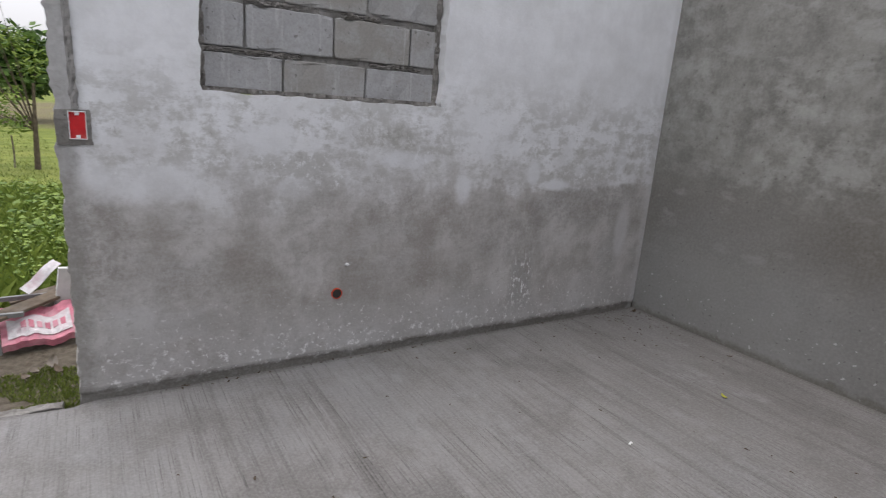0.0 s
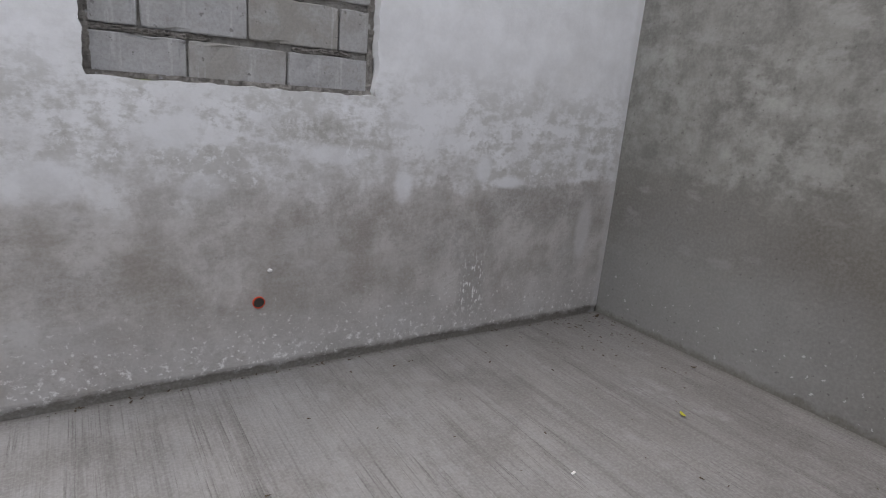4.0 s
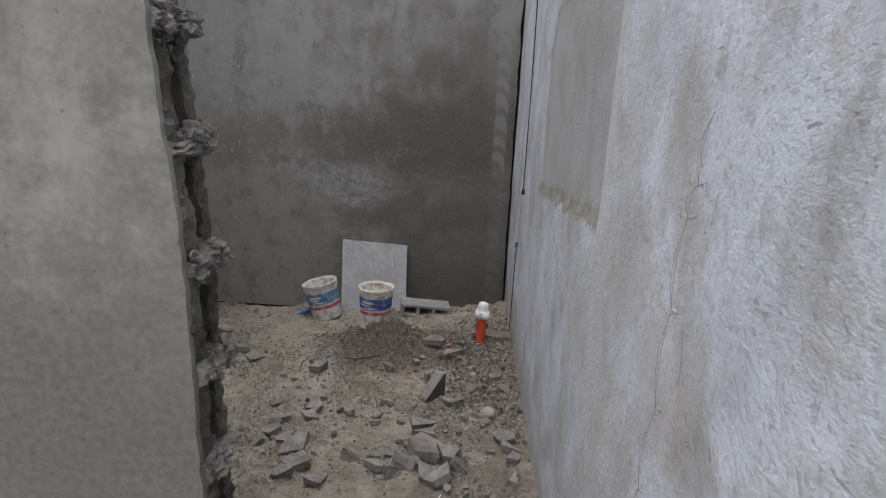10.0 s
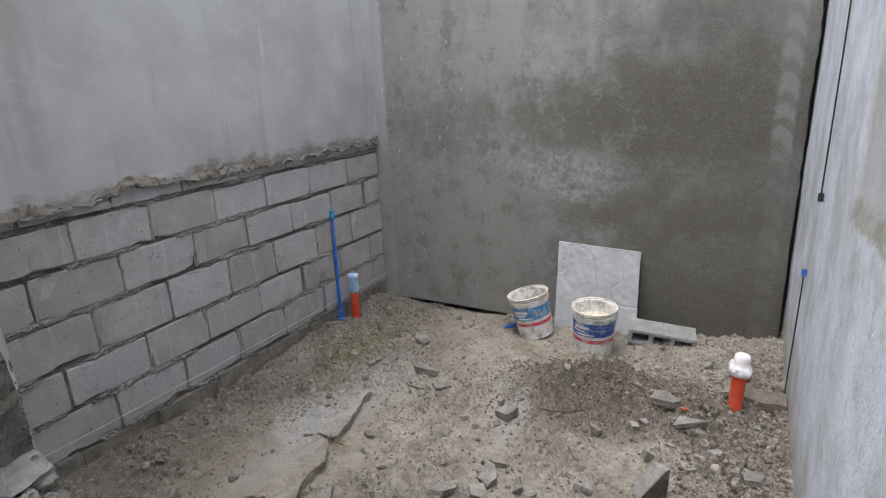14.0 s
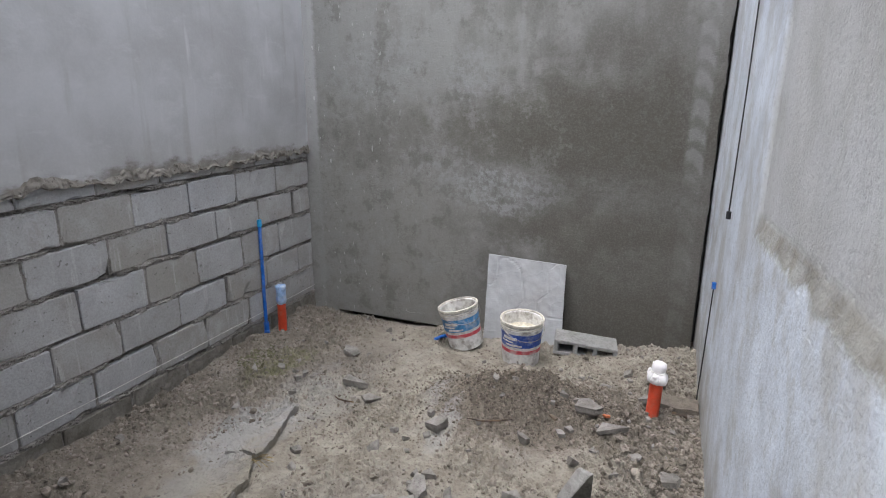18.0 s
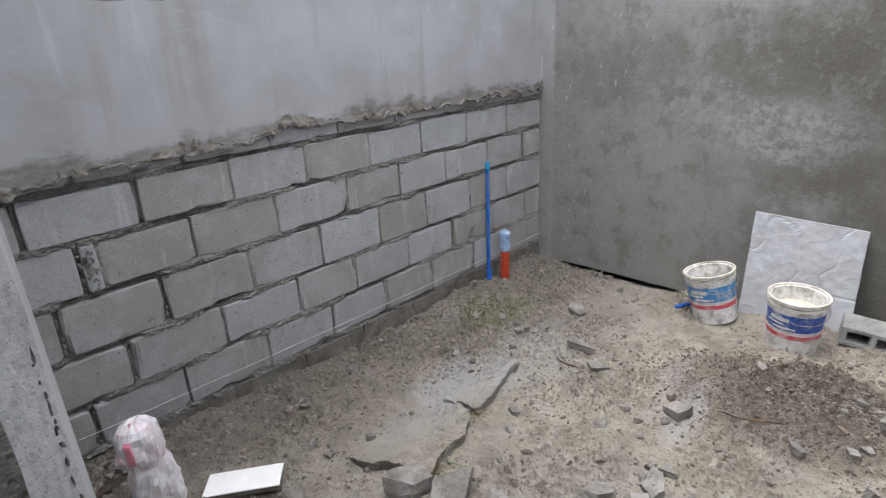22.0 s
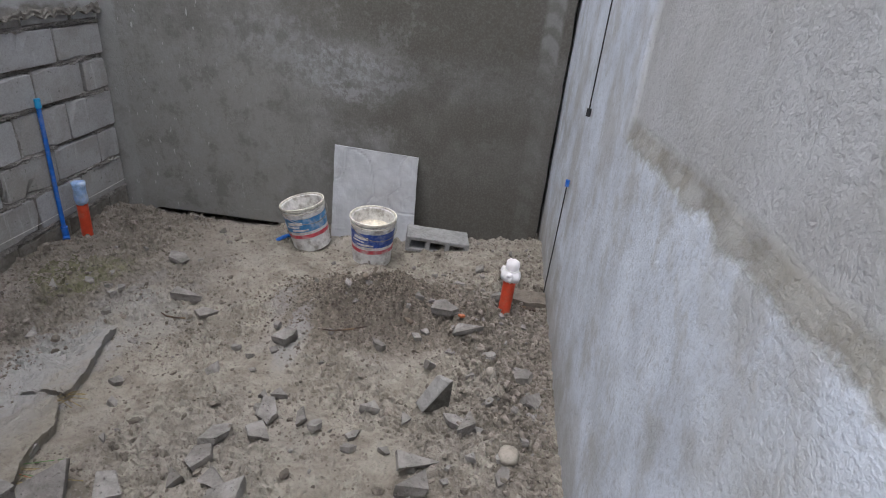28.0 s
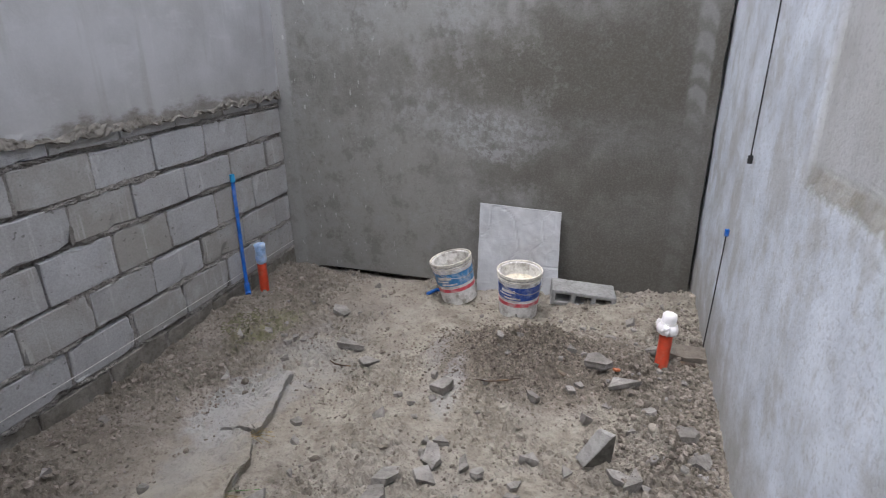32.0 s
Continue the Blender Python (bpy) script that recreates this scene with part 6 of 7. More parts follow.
def hollow_block():
    cuts = (0.028, 0.122, 0.152, 0.246, 0.276, 0.370, 0.025, 0.078)
    us = [0.0, *cuts[:6], 0.398]
    vs = [0.0, *cuts[6:], 0.102]
    hole = lambda u, v: any(a < u < b for a, b in ((0.028, 0.122), (0.152, 0.246), (0.276, 0.370))) and 0.025 < v < 0.078
    bm = sheet(us, vs, lambda u, v: (0, -u, v), lambda u, v: (0.19, 0, 0), lambda u, v: not hole(u, v))
    bmesh.ops.bevel(bm, geom=[e for e in bm.edges if len(e.link_faces) == 2 and e.calc_face_angle(0) > 1.0], offset=0.004, segments=1, affect="EDGES")
    for v in bm.verts:
        v.co += 0.003 * Vector((nz(v.co.y, v.co.z, 1, 30.0), nz(v.co.x, v.co.z, 2, 30.0), nz(v.co.x, v.co.y, 3, 30.0)))
    solo("hollow_block", bm, M_CHB, (3.34, -2.035, -0.192), "grey hollow concrete block lying on its side", "concrete block", turn=(5, 0, 8))


hollow_block()

bm = bmesh.new()
tube(bm, [(0, 0, 0.01), (0.03, -0.03, 0.022), (0.07, -0.04, 0.014), (0.10, -0.07, 0.012)], 0.012, 8)
solo("hose_scrap", bm, M_BLUE, (3.27, -1.23, soil_z(3.3, -1.27)), "short scrap of blue hose beside the pails", "hose")

bm = sheet(stops(0, 0.22, 0.02), stops(0, 0.12, 0.02), lambda u, v: (v, -u, 0.012 * nz(u, v, 0, 12.0)), lambda u, v: (0, 0, -0.03))
solo("wood_offcut", bm, M_CLOD, (2.73, -2.66, -0.075), "flat dusty offcut lying against the rendered wall", "offcut")
bm = bmesh.new()
box(bm, 2.69, 2.72, -2.83, -2.70, -0.13, -0.095, 0.004)
solo("dark_slat", bm, M_DARKWOOD, (0, 0, 0), "dark slat of wood half buried in soil", "slat")


# ---- bits on the soil near the partition ----
def tile_strip():
    ob = thing("tile_strip", (0.81, -0.64, -0.135), "white glazed tile strip lying on the soil", "tile", turn=(3, -4, -41))
    bm = bmesh.new()
    box(bm, -0.14, 0.14, -0.055, 0.055, 0.008, 0.014, 0.001)
    part("glaze", bm, M_TILE, ob)
    bm = bmesh.new()
    box(bm, -0.139, 0.139, -0.054, 0.054, -0.012, 0.0075, 0.001)
    part("tile_back", bm, M_TILEBACK, ob, "dark unglazed back")


tile_strip()

bm = bmesh.new()
box(bm, -0.10, 0.10, -0.02, 0.02, -0.014, 0.014, 0.005)
solo("burnt_stick", bm, M_DARKWOOD, (0.475, -0.27, -0.135), "short charred piece of wood on the soil", "wood", turn=(5, 0, 8))


def mortar_sheets():
    """Thin broken screed lying on the soil, its edge undercut."""
    outlines = (
        ((2.20, -0.875), (1.98, -0.93), (1.84, -0.985), (1.725, -0.985), (1.735, -0.80), (1.72, -0.66), (1.90, -0.50), (2.12, -0.52), (2.26, -0.68)),
        ((1.70, -0.985), (1.56, -1.07), (1.42, -1.09), (1.29, -1.14), (1.23, -0.99), (1.16, -0.88), (1.17, -0.72), (1.42, -0.60), (1.69, -0.64), (1.71, -0.80)),
    )
    for n, outline in enumerate(outlines):
        ring = []
        for (ax, ay), (bx, by) in zip(outline, outline[1:] + outline[:1]):
            for k in range(12):
                f = k / 12
                x, y = ax + (bx - ax) * f, ay + (by - ay) * f
                ring.append((x + 0.012 * nz(x, y, 1, 14.0) + 0.008 * nz(x, y, 7, 45.0), y + 0.012 * nz(x, y, 2, 14.0) + 0.010 * nz(x, y, 8, 45.0)))
        cx, cy = sum(p[0] for p in ring) / len(ring), sum(p[1] for p in ring) / len(ring)
        bm = bmesh.new()
        loops = []
        for f in (1.0, 0.95, 0.86, 0.74, 0.6, 0.45, 0.3):
            loop = []
            for x, y in ring:
                px, py = cx + (x - cx) * f, cy + (y - cy) * f
                edge = 0.036 * smooth01(-py, 0.72, 0.98) - 0.018 * smooth01(py, -0.90, -0.70)
                loop.append(bm.verts.new((px, py, max(soil_z(px, py), soil_z(px, py + 0.09)) + 0.010 + edge + 0.006 * nz(px, py, 5, 12.0) + 0.005 * nz(px, py, 9, 40.0))))
            loops.append(loop)
        low = [bm.verts.new((cx + (v.co.x - cx) * 0.97, cy + (v.co.y - cy) * 0.97, v.co.z - 0.055)) for v in loops[0]]
        for a, b in [(low, loops[0]), *zip(loops, loops[1:])]:
            for k in range(len(ring)):
                bm.faces.new((a[k], a[(k + 1) % len(ring)], b[(k + 1) % len(ring)], b[k]))
        bm.faces.new(loops[-1])
        bm.faces.new(list(reversed(low)))
        bmesh.ops.recalc_face_normals(bm, faces=bm.faces)
        solo("screed_sheet", bm, M_SOIL, (0, 0, 0), "thin cracked sheet of screed lying on the soil", "screed", "broken screed")


mortar_sheets()


def straw(name, places, material, label, base):
    bm = bmesh.new()
    tube(bm, places, 0.0015, 5)
    solo(name, bm, material, base, label, "straw", "straws and strips")


rnd = random.Random(21)
for n in range(9):
    material = (M_STRAW, M_STRAW, M_GREENSTRAW, M_STRAW, M_REDSTRAW, M_GREENSTRAW, M_STRAW, M_STRAW, M_GREENSTRAW)[n]
    x, y = 1.33 + 0.04 * rnd.random(), -0.96 - 0.03 * n * rnd.random()
    a = rnd.uniform(-1.9, -1.3)
    l = rnd.uniform(0.12, 0.26)
    z = soil_z(x, y)
    straw("straw", [(0, 0, 0.02), (0.4 * l * math.cos(a), 0.4 * l * math.sin(a), 0.035 + 0.01 * rnd.random()), (l * math.cos(a + 0.2), l * math.sin(a + 0.2), 0.014)], material, "thin dry straw lying among the rubble", (x, y, z))
for n in range(6):
    x, y = 1.69 + 0.03 * rnd.random(), -0.98 + 0.04 * rnd.random()
    a = rnd.uniform(-2.6, -0.4)
    straw("straw", [(0, 0, 0.015), (0.05 * math.cos(a), 0.05 * math.sin(a), 0.035), (0.10 * math.cos(a), 0.10 * math.sin(a), 0.012)], M_STRAW, "thin dry straw caught in the screed crack", (x, y, soil_z(x, y)))

# guide string along the bare blocks
bm = bmesh.new()
tube(bm, [(0.45 + 3.22 * k / 12, 0.018 - 0.004 * (k % 2), -0.065 - 0.035 * k / 12 - 0.012 * math.sin(math.pi * k / 12)) for k in range(13)], 0.0016, 5)
solo("guide_string", bm, M_STRING, (0, 0, 0), "white string stretched along the bare block wall", "string")

bm = sheet(stops(-0.19, 0.19, 0.02), stops(-0.13, 0.13, 0.02), lambda u, v: (u, v, soil_z(2.62 + u, -0.25 + v) + 0.002 + 0.004 * nz(u, v, 0, 20.0) - soil_z(2.62, -0.25)), lambda u, v: (0, 0, -0.012),
           lambda u, v: (u / 0.19) ** 2 + (v / 0.13) ** 2 < 0.55 + 1.6 * nz(u, v, 2, 17.0))
solo("algae_patch", bm, M_MOSS, (2.62, -0.25, soil_z(2.62, -0.25)), "greenish algae patch on damp soil", "algae")


# ---- rubble ----
def chunk_mesh(size, seed, name="rubble_chunk"):
    """A broken slab of concrete: a flat crust, ragged undercut sides."""
    r = random.Random(seed)
    n = r.randint(3, 5)
    turns = [2 * math.pi * (k + r.uniform(-0.28, 0.28)) / n for k in range(n)]
    reach = [r.uniform(0.42, 0.58) for k in range(n)]
    tx, ty = r.uniform(-0.35, 0.35), r.uniform(-0.35, 0.35)
    dx, dy = r.uniform(-0.08, 0.08), r.uniform(-0.08, 0.08)
    bm = bmesh.new()
    rings = []
    for height, grow in ((0.5, 1.0), (-0.1, 0.94), (-0.5, 0.68)):
        rings.append([bm.verts.new(((q * grow * math.cos(a) + dx * (height - 0.5)) * size[0], (q * grow * math.sin(a) + dy * (height - 0.5)) * size[1],
                                    (height + (tx * math.cos(a) + ty * math.sin(a)) * (0.5 if height > 0 else 0.1)) * size[2])) for a, q in zip(turns, reach)])
    for p, q in zip(rings, rings[1:]):
        for k in range(n):
            bm.faces.new((p[(k + 1) % n], p[k], q[k], q[(k + 1) % n]))
    bm.faces.new(rings[0])
    bm.faces.new(list(reversed(rings[-1])))
    bmesh.ops.triangulate(bm, faces=bm.faces)
    bmesh.ops.subdivide_edges(bm, edges=list(bm.edges), cuts=1, use_grid_fill=True)
    k = 1 / max(size)
    for v in bm.verts:
        v.co += Vector((nz(v.co.x * k * 5, v.co.y * k * 5, seed), nz(v.co.y * k * 5, v.co.z * k * 5, seed + 3), 0.7 * nz(v.co.z * k * 5, v.co.x * k * 5, seed + 7))) * min(size) * 0.11
    bmesh.ops.recalc_face_normals(bm, faces=bm.faces)
    return mesh_of(name, bm, M_ROCK)


CHUNKS = ((2.6, -0.45, 0.078, 0.028), (2.5, -1.06, 0.157, 0.055), (2.49, -0.33, 0.078, 0.028), (2.3, -0.76, 0.07, 0.025), (2.0, -1.45, 0.078, 0.042),
          (1.64, -1.64, 0.136, 0.041), (1.79, -1.77, 0.121, 0.06), (1.68, -1.78, 0.108, 0.036), (1.9, -1.78, 0.072, 0.043), (2.25, -1.67, 0.12, 0.06), (2.17, -1.47, 0.049, 0.027))
CHUNKS_MID = ((1.43, -1.06, 0.084, 0.039), (1.29, -1.24, 0.183, 0.055), (1.34, -1.41, 0.111, 0.053), (1.44, -1.59, 0.087, 0.039), (1.43, -1.76, 0.147, 0.05), (1.74, -1.16, 0.052, 0.026),
              (2.93, -0.77, 0.108, 0.036), (2.11, -0.52, 0.083, 0.032), (2.28, -2.1, 0.077, 0.056), (2.22, -2.35, 0.075, 0.035), (1.91, -2.15, 0.083, 0.055), (1.85, -2.3, 0.058, 0.045), (1.78, -1.91, 0.082, 0.045))
CHUNKS_SOUTH = ((1.76, -1.97, 0.063, 0.045), (1.68, -2.12, 0.06, 0.052), (1.75, -2.12, 0.057, 0.044), (1.83, -2.5, 0.1, 0.052), (1.8, -2.59, 0.043, 0.051), (1.99, -2.79, 0.1, 0.068), (2.14, -2.76, 0.096, 0.048),
                (1.62, -2.39, 0.163, 0.045), (1.65, -2.57, 0.053, 0.041), (1.66, -2.68, 0.061, 0.032), (1.95, -2.62, 0.045, 0.045), (2.28, -2.61, 0.065, 0.035))
CHUNKS_DOOR = ((1.26, -2.52, 0.133, 0.08), (1.32, -2.41, 0.164, 0.082), (1.35, -2.25, 0.084, 0.13), (1.22, -2.36, 0.106, 0.064), (1.21, -2.21, 0.107, 0.054), (1.1, -2.48, 0.152, 0.051), (1.56, -2.68, 0.076, 0.064), (1.79, -2.54, 0.12, 0.06),
               (1.35, -1.81, 0.173, 0.063), (1.19, -1.86, 0.12, 0.066), (1.29, -2.08, 0.1, 0.061), (1.08, -1.97, 0.105, 0.052), (1.53, -1.64, 0.123, 0.049), (1.32, -2.79, 0.098, 0.044), (1.26, -2.80, 0.08, 0.053), (1.08, -2.80, 0.075, 0.06))
CHUNKS_WEST = ((0.87, -0.87, 0.12, 0.069), (0.78, -1.01, 0.148, 0.109), (1.01, -1.02, 0.09, 0.09), (1.01, -1.16, 0.13, 0.087), (1.2, -1.12, 0.183, 0.09), (1.31, -1.24, 0.136, 0.068), (0.86, -1.1, 0.086, 0.086), (0.89, -1.01, 0.066, 0.044))
CHUNKS_HEAP = ((2.50, -2.37, 0.13, 0.05), (2.39, -2.49, 0.14, 0.035), (2.41, -1.20, 0.11, 0.035), (2.86, -2.42, 0.07, 0.03), (2.72, -2.63, 0.08, 0.04), (3.02, -2.70, 0.07, 0.04), (3.1, -2.52, 0.06, 0.03))
CHUNKS_PILE = ((1.285, -2.18, 0.10, 0.06), (1.386, -2.37, 0.13, 0.09), (1.225, -2.33, 0.11, 0.07), (1.15, -2.277, 0.10, 0.055), (1.143, -2.42, 0.12, 0.055), (1.213, -2.555, 0.10, 0.05), (1.53, -2.387, 0.16, 0.055), (1.10, -1.83, 0.11, 0.05),
               (1.42, -2.77, 0.10, 0.05))
rnd = random.Random(31)
for n, (x, y, w, h) in enumerate((*CHUNKS, *CHUNKS_MID, *CHUNKS_SOUTH, *CHUNKS_DOOR, *CHUNKS_WEST, *CHUNKS_PILE, *CHUNKS_HEAP)):
    tall = min(h * 0.95, w * 0.52)
    ob = new("rubble_chunk", chunk_mesh((w * 1.1, w * rnd.uniform(0.6, 0.95), tall), n))
    ob.matrix_world = pose(x, y, soil_z(x, y) + tall * 0.33, rnd.gauss(0, 15), rnd.gauss(0, 15), rnd.uniform(0, 360))
    size = "large" if w > 0.13 else ("small" if w < 0.07 else "medium")
    tagged(ob, size + " grey chunk of broken concrete lying on soil", "rubble", "rubble chunks")

SMALL = [chunk_mesh((0.05, 0.038, 0.028), 200 + k) for k in range(8)]
rnd = random.Random(77)
placed = 0
while placed < 110:
    x, y = rnd.uniform(0.4, 3.5), rnd.uniform(-2.82, -0.1)
    if rnd.random() > 0.25 + 0.5 * smooth01(-y, 1.6, 2.5) + 0.4 * nz(x, y, 3, 2.0):
        continue
    k = rnd.uniform(0.5, 1.15)
    ob = new("rubble_chunk", SMALL[placed % 8])
    ob.matrix_world = pose(x, y, soil_z(x, y) + 0.010 * k, rnd.uniform(-25, 25), rnd.uniform(-25, 25), rnd.uniform(0, 360)) @ Matrix.Diagonal((k, k, k, 1))
    tagged(ob, "small grey chunk of broken concrete lying on soil", "rubble", "rubble chunks")
    placed += 1

# the upright wedge, its front face shaded by a darker material
bm = bmesh.new()
ring = [(-0.055, 0.0), (0.055, -0.005), (0.052, 0.185), (0.036, 0.175), (-0.01, 0.085)]
a = [bm.verts.new((x - 0.02 - 0.12 * z, 0.045 - 0.1 * z, z * 0.9 - 0.004)) for x, z in ring]
b = [bm.verts.new((x, -0.015 - 0.12 * z, z)) for x, z in ring]
bm.faces.new(a)
bm.faces.new(list(reversed(b))).material_index = 1
for k in range(5):
    bm.faces.new((a[k], b[k], b[(k + 1) % 5], a[(k + 1) % 5]))
bmesh.ops.recalc_face_normals(bm, faces=bm.faces)
bmesh.ops.bevel(bm, geom=list(bm.edges), offset=0.003, segments=1, affect="EDGES")
shard = solo("concrete_shard", bm, M_SHARD, (1.925, -2.41, soil_z(1.925, -2.41) - 0.012), "pointed wedge of broken concrete standing upright in soil", "rubble", "rubble chunks", turn=(3, 0, -72))
# second material paints the shade of the front face
shard.data.materials.append(M_SHELL)

for x, y, size in ((1.66, -2.70, 0.036), (2.14, -2.62, 0.02)):
    bm = bmesh.new()
    lump(bm, (0, 0, 0), (size * 1.15, size, size * 0.85), 20, 3, 0.12)
    for f in bm.faces:
        f.smooth = True
    solo("cobble", bm, M_COBBLE, (x, y, soil_z(x, y) + size * 0.5), "smooth rounded tan stone lying on soil", "stone", "rubble chunks")

for n, (x, y, l, mat_, label) in enumerate(((2.45, -2.21, 0.05, M_WOOD, "short pale splinter lying on the soil heap"), (2.50, -2.46, 0.03, M_RUSTCHIP, "small orange pipe chip on the soil"), (2.62, -1.95, 0.09, M_WOOD, "dry wood splinter lying on the soil heap"))):
    bm = bmesh.new()
    box(bm, -l / 2, l / 2, -0.012, 0.012, -0.006, 0.006, 0.002)
    solo("splinter", bm, mat_, (x, y, soil_z(x, y) + 0.012), label, "splinter", turn=(8, -10, 60 + 70 * n))

for x, y, turn, l, label in ((2.30, -1.93, 118, 0.22, "thin bent twig lying on the soil heap"), (2.36, -1.05, 95, 0.14, "dark twig lying beside a flat chunk")):
    bm = bmesh.new()
    tube(bm, [(-l / 2, 0, 0.018), (-l / 6, 0.012, 0.024), (l / 5, -0.006, 0.016), (l / 2, -0.03, 0.022)], [0.003, 0.005, 0.0045, 0.002], 6)
    solo("twig", bm, M_DARKWOOD, (x, y, soil_z(x, y)), label, "twig", turn=(0, 0, turn))

bm = sheet(stops(-0.05, 0.05, 0.0125), stops(-0.035, 0.035, 0.0117), lambda u, v: (u, v, 0.018 + 0.03 * abs(nz(u, v, 2, 26.0))), lambda u, v: (0, 0, -0.003), lambda u, v: nz(u, v, 4, 18.0) > -0.25)
solo("white_wrapper", bm, M_WHITE, (0.335, -2.43, soil_z(0.335, -2.43)), "crumpled white wrapper on the soil", "wrapper", turn=(0, 0, 30))
bm = bmesh.new()
tube(bm, [(0, 0, 0.02), (-0.10, 0.02, 0.03), (-0.22, 0.0, 0.02), (-0.34, 0.05, 0.028)], [0.002, 0.006, 0.004, 0.002], 6)
solo("plastic_strip", bm, M_BAG, (0.98, -2.50, soil_z(0.9, -2.5)), "torn strip of white plastic between the rubble", "plastic strip")


def pebbles(name, count, seed, area, sizes, material, label, steep=4.5):
    """Loose grit: many small faceted stones in one mesh."""
    r = random.Random(seed)
    verts, faces = [], []
    ball = bmesh.new()
    bmesh.ops.create_icosphere(ball, subdivisions=1, radius=1.0)
    base = [v.co.copy() for v in ball.verts]
    tri = [tuple(v.index for v in f.verts) for f in ball.faces]
    ball.free()
    made = 0
    while made < count:
        x, y, weight = area(r)
        if r.random() > weight or not (0.24 < x < X_EAST - 0.01 and Y_SOUTH + 0.01 < y < 0.03):
            continue
        s = sizes[0] + (sizes[1] - sizes[0]) * r.random() ** steep
        turn = Euler((r.uniform(-0.7, 0.7), r.uniform(-0.7, 0.7), r.uniform(0, 6.28))).to_matrix()
        size = Vector((s * r.uniform(0.8, 1.4), s * r.uniform(0.65, 1.0), s * r.uniform(0.55, 0.95)))
        o = Vector((x, y, soil_z(x, y) + size.z * 0.35))
        k = len(verts)
        verts += [tuple(o + turn @ (v * size * r.uniform(0.5, 1.2))) for v in base]
        faces += [tuple(k + i for i in f) for f in tri]
        made += 1
    me = bpy.data.meshes.new(name)
    me.from_pydata(verts, [], faces)
    me.materials.append(material)
    tagged(new(name, me), label, "gravel", kind="stuff")


def everywhere(r):
    x, y = r.uniform(0.2, X_EAST), r.uniform(Y_SOUTH, 0.05)
    bare = math.exp(-(((x - 1.9) / 0.55) ** 2 + ((y + 2.0) / 0.5) ** 2)) + math.exp(-(((x - 2.9) / 0.5) ** 2 + ((y + 1.0) / 0.5) ** 2))
    return x, y, max(0.16, 0.3 + 1.0 * nz(x, y, 2, 2.6) + 0.7 * nz(x, y, 5, 8.0) - 0.3 * bare)


def clustered(r):
    x, y = r.uniform(0.3, X_EAST), r.uniform(Y_SOUTH, 0.05)
    return x, y, 0.04 + smooth01(nz(x, y, 2, 2.3), 0.05, 0.3) + 0.5 * smooth01(nz(x, y, 12, 5.0), 0.15, 0.35)


def heap(r):
    x, y = r.gauss(2.60, 0.15), r.gauss(-2.05, 0.25)
    return x, y, 1.0


def by_south(r):
    x, y = r.uniform(0.35, 3.4), Y_SOUTH + abs(r.gauss(0, 0.22))
    return x, y, 0.15 + 0.85 * smooth01(x, 1.5, 2.0) * smooth01(-x, -3.1, -2.5) + 0.3 * nz(x, y, 1, 3.0)


def by_north(r):
    x, y = r.uniform(0.3, 3.6), 0.02 - abs(r.gauss(0, 0.28))
    return x, y, 0.6 + 0.5 * nz(x, y, 1, 3.0)


pebbles("earth_clods", 20000, 5, everywhere, (0.002, 0.011), M_CLOD, "crumbs and clods of trampled soil")
pebbles("earth_clods", 700, 9, clustered, (0.007, 0.026), M_CLOD, "larger crumbs of trampled soil and mortar", 3.0)
pebbles("gravel", 450, 1, everywhere, (0.003, 0.013), M_ROCK, "scattered grey grit and small stones on the soil")
pebbles("earth_clods", 11000, 2, heap, (0.003, 0.011), M_HEAP, "dark crumbly clods of the dug-up soil heap")
pebbles("gravel", 120, 3, by_south, (0.005, 0.016), M_ROCK, "coarse broken grit along the rendered wall", 2.5)
pebbles("earth_clods", 3400, 6, by_south, (0.004, 0.019), M_CLOD, "coarse dark clods along the rendered wall", 3.0)
pebbles("earth_clods", 2600, 4, by_north, (0.003, 0.020), M_CLOD, "damp clods along the foot of the block wall")


# ---- litter on the slab ----
def litter():
    r = random.Random(5)
    verts, faces = [], []
    for n in range(240):
        if n < 90 or n > 220:
            x, y = -abs(r.gauss(0, 0.45)) - 0.02, -abs(r.gauss(0, 0.35)) - 0.015
        elif n < 150:
            x, y = r.uniform(-3.3, -0.05), -0.012 - abs(r.gauss(0, 0.02))
        else:
            x, y = r.uniform(-3.3, -0.1), r.uniform(-2.7, -0.1)
        s, a = r.uniform(0.003, 0.013), r.uniform(0, 6.28)
        k = len(verts)
        for u, v, z in ((-1, -0.35, 0.2), (1, -0.3, 0.5), (0.9, 0.4, 0.2), (-0.8, 0.35, 0.7)):
            verts.append((x + s * (u * math.cos(a) - v * math.sin(a)), y + s * (u * math.sin(a) + v * math.cos(a)), 0.004 + s * z * 0.6))
        faces += [(k, k + 1, k + 2), (k, k + 2, k + 3)]
    me = bpy.data.meshes.new("litter")
    me.from_pydata(verts, [], faces)
    me.materials.append(M_LITTER)
    tagged(new("litter", me), "dry leaf crumbs and grit scattered on the slab", "litter", kind="stuff")


litter()


def flat_leaf(name, place, size, turn, material, label):
    bm = sheet(stops(-1, 1, 0.25), stops(-1, 1, 0.5), lambda u, v: (u * size, v * size * 0.45 * (1 - u * u * 0.85), size * 0.35 * u * u + 0.15 * size * abs(v)), lambda u, v: (0, 0, -0.0012))
    solo(name, bm, material, place, label, "leaf", turn=turn)


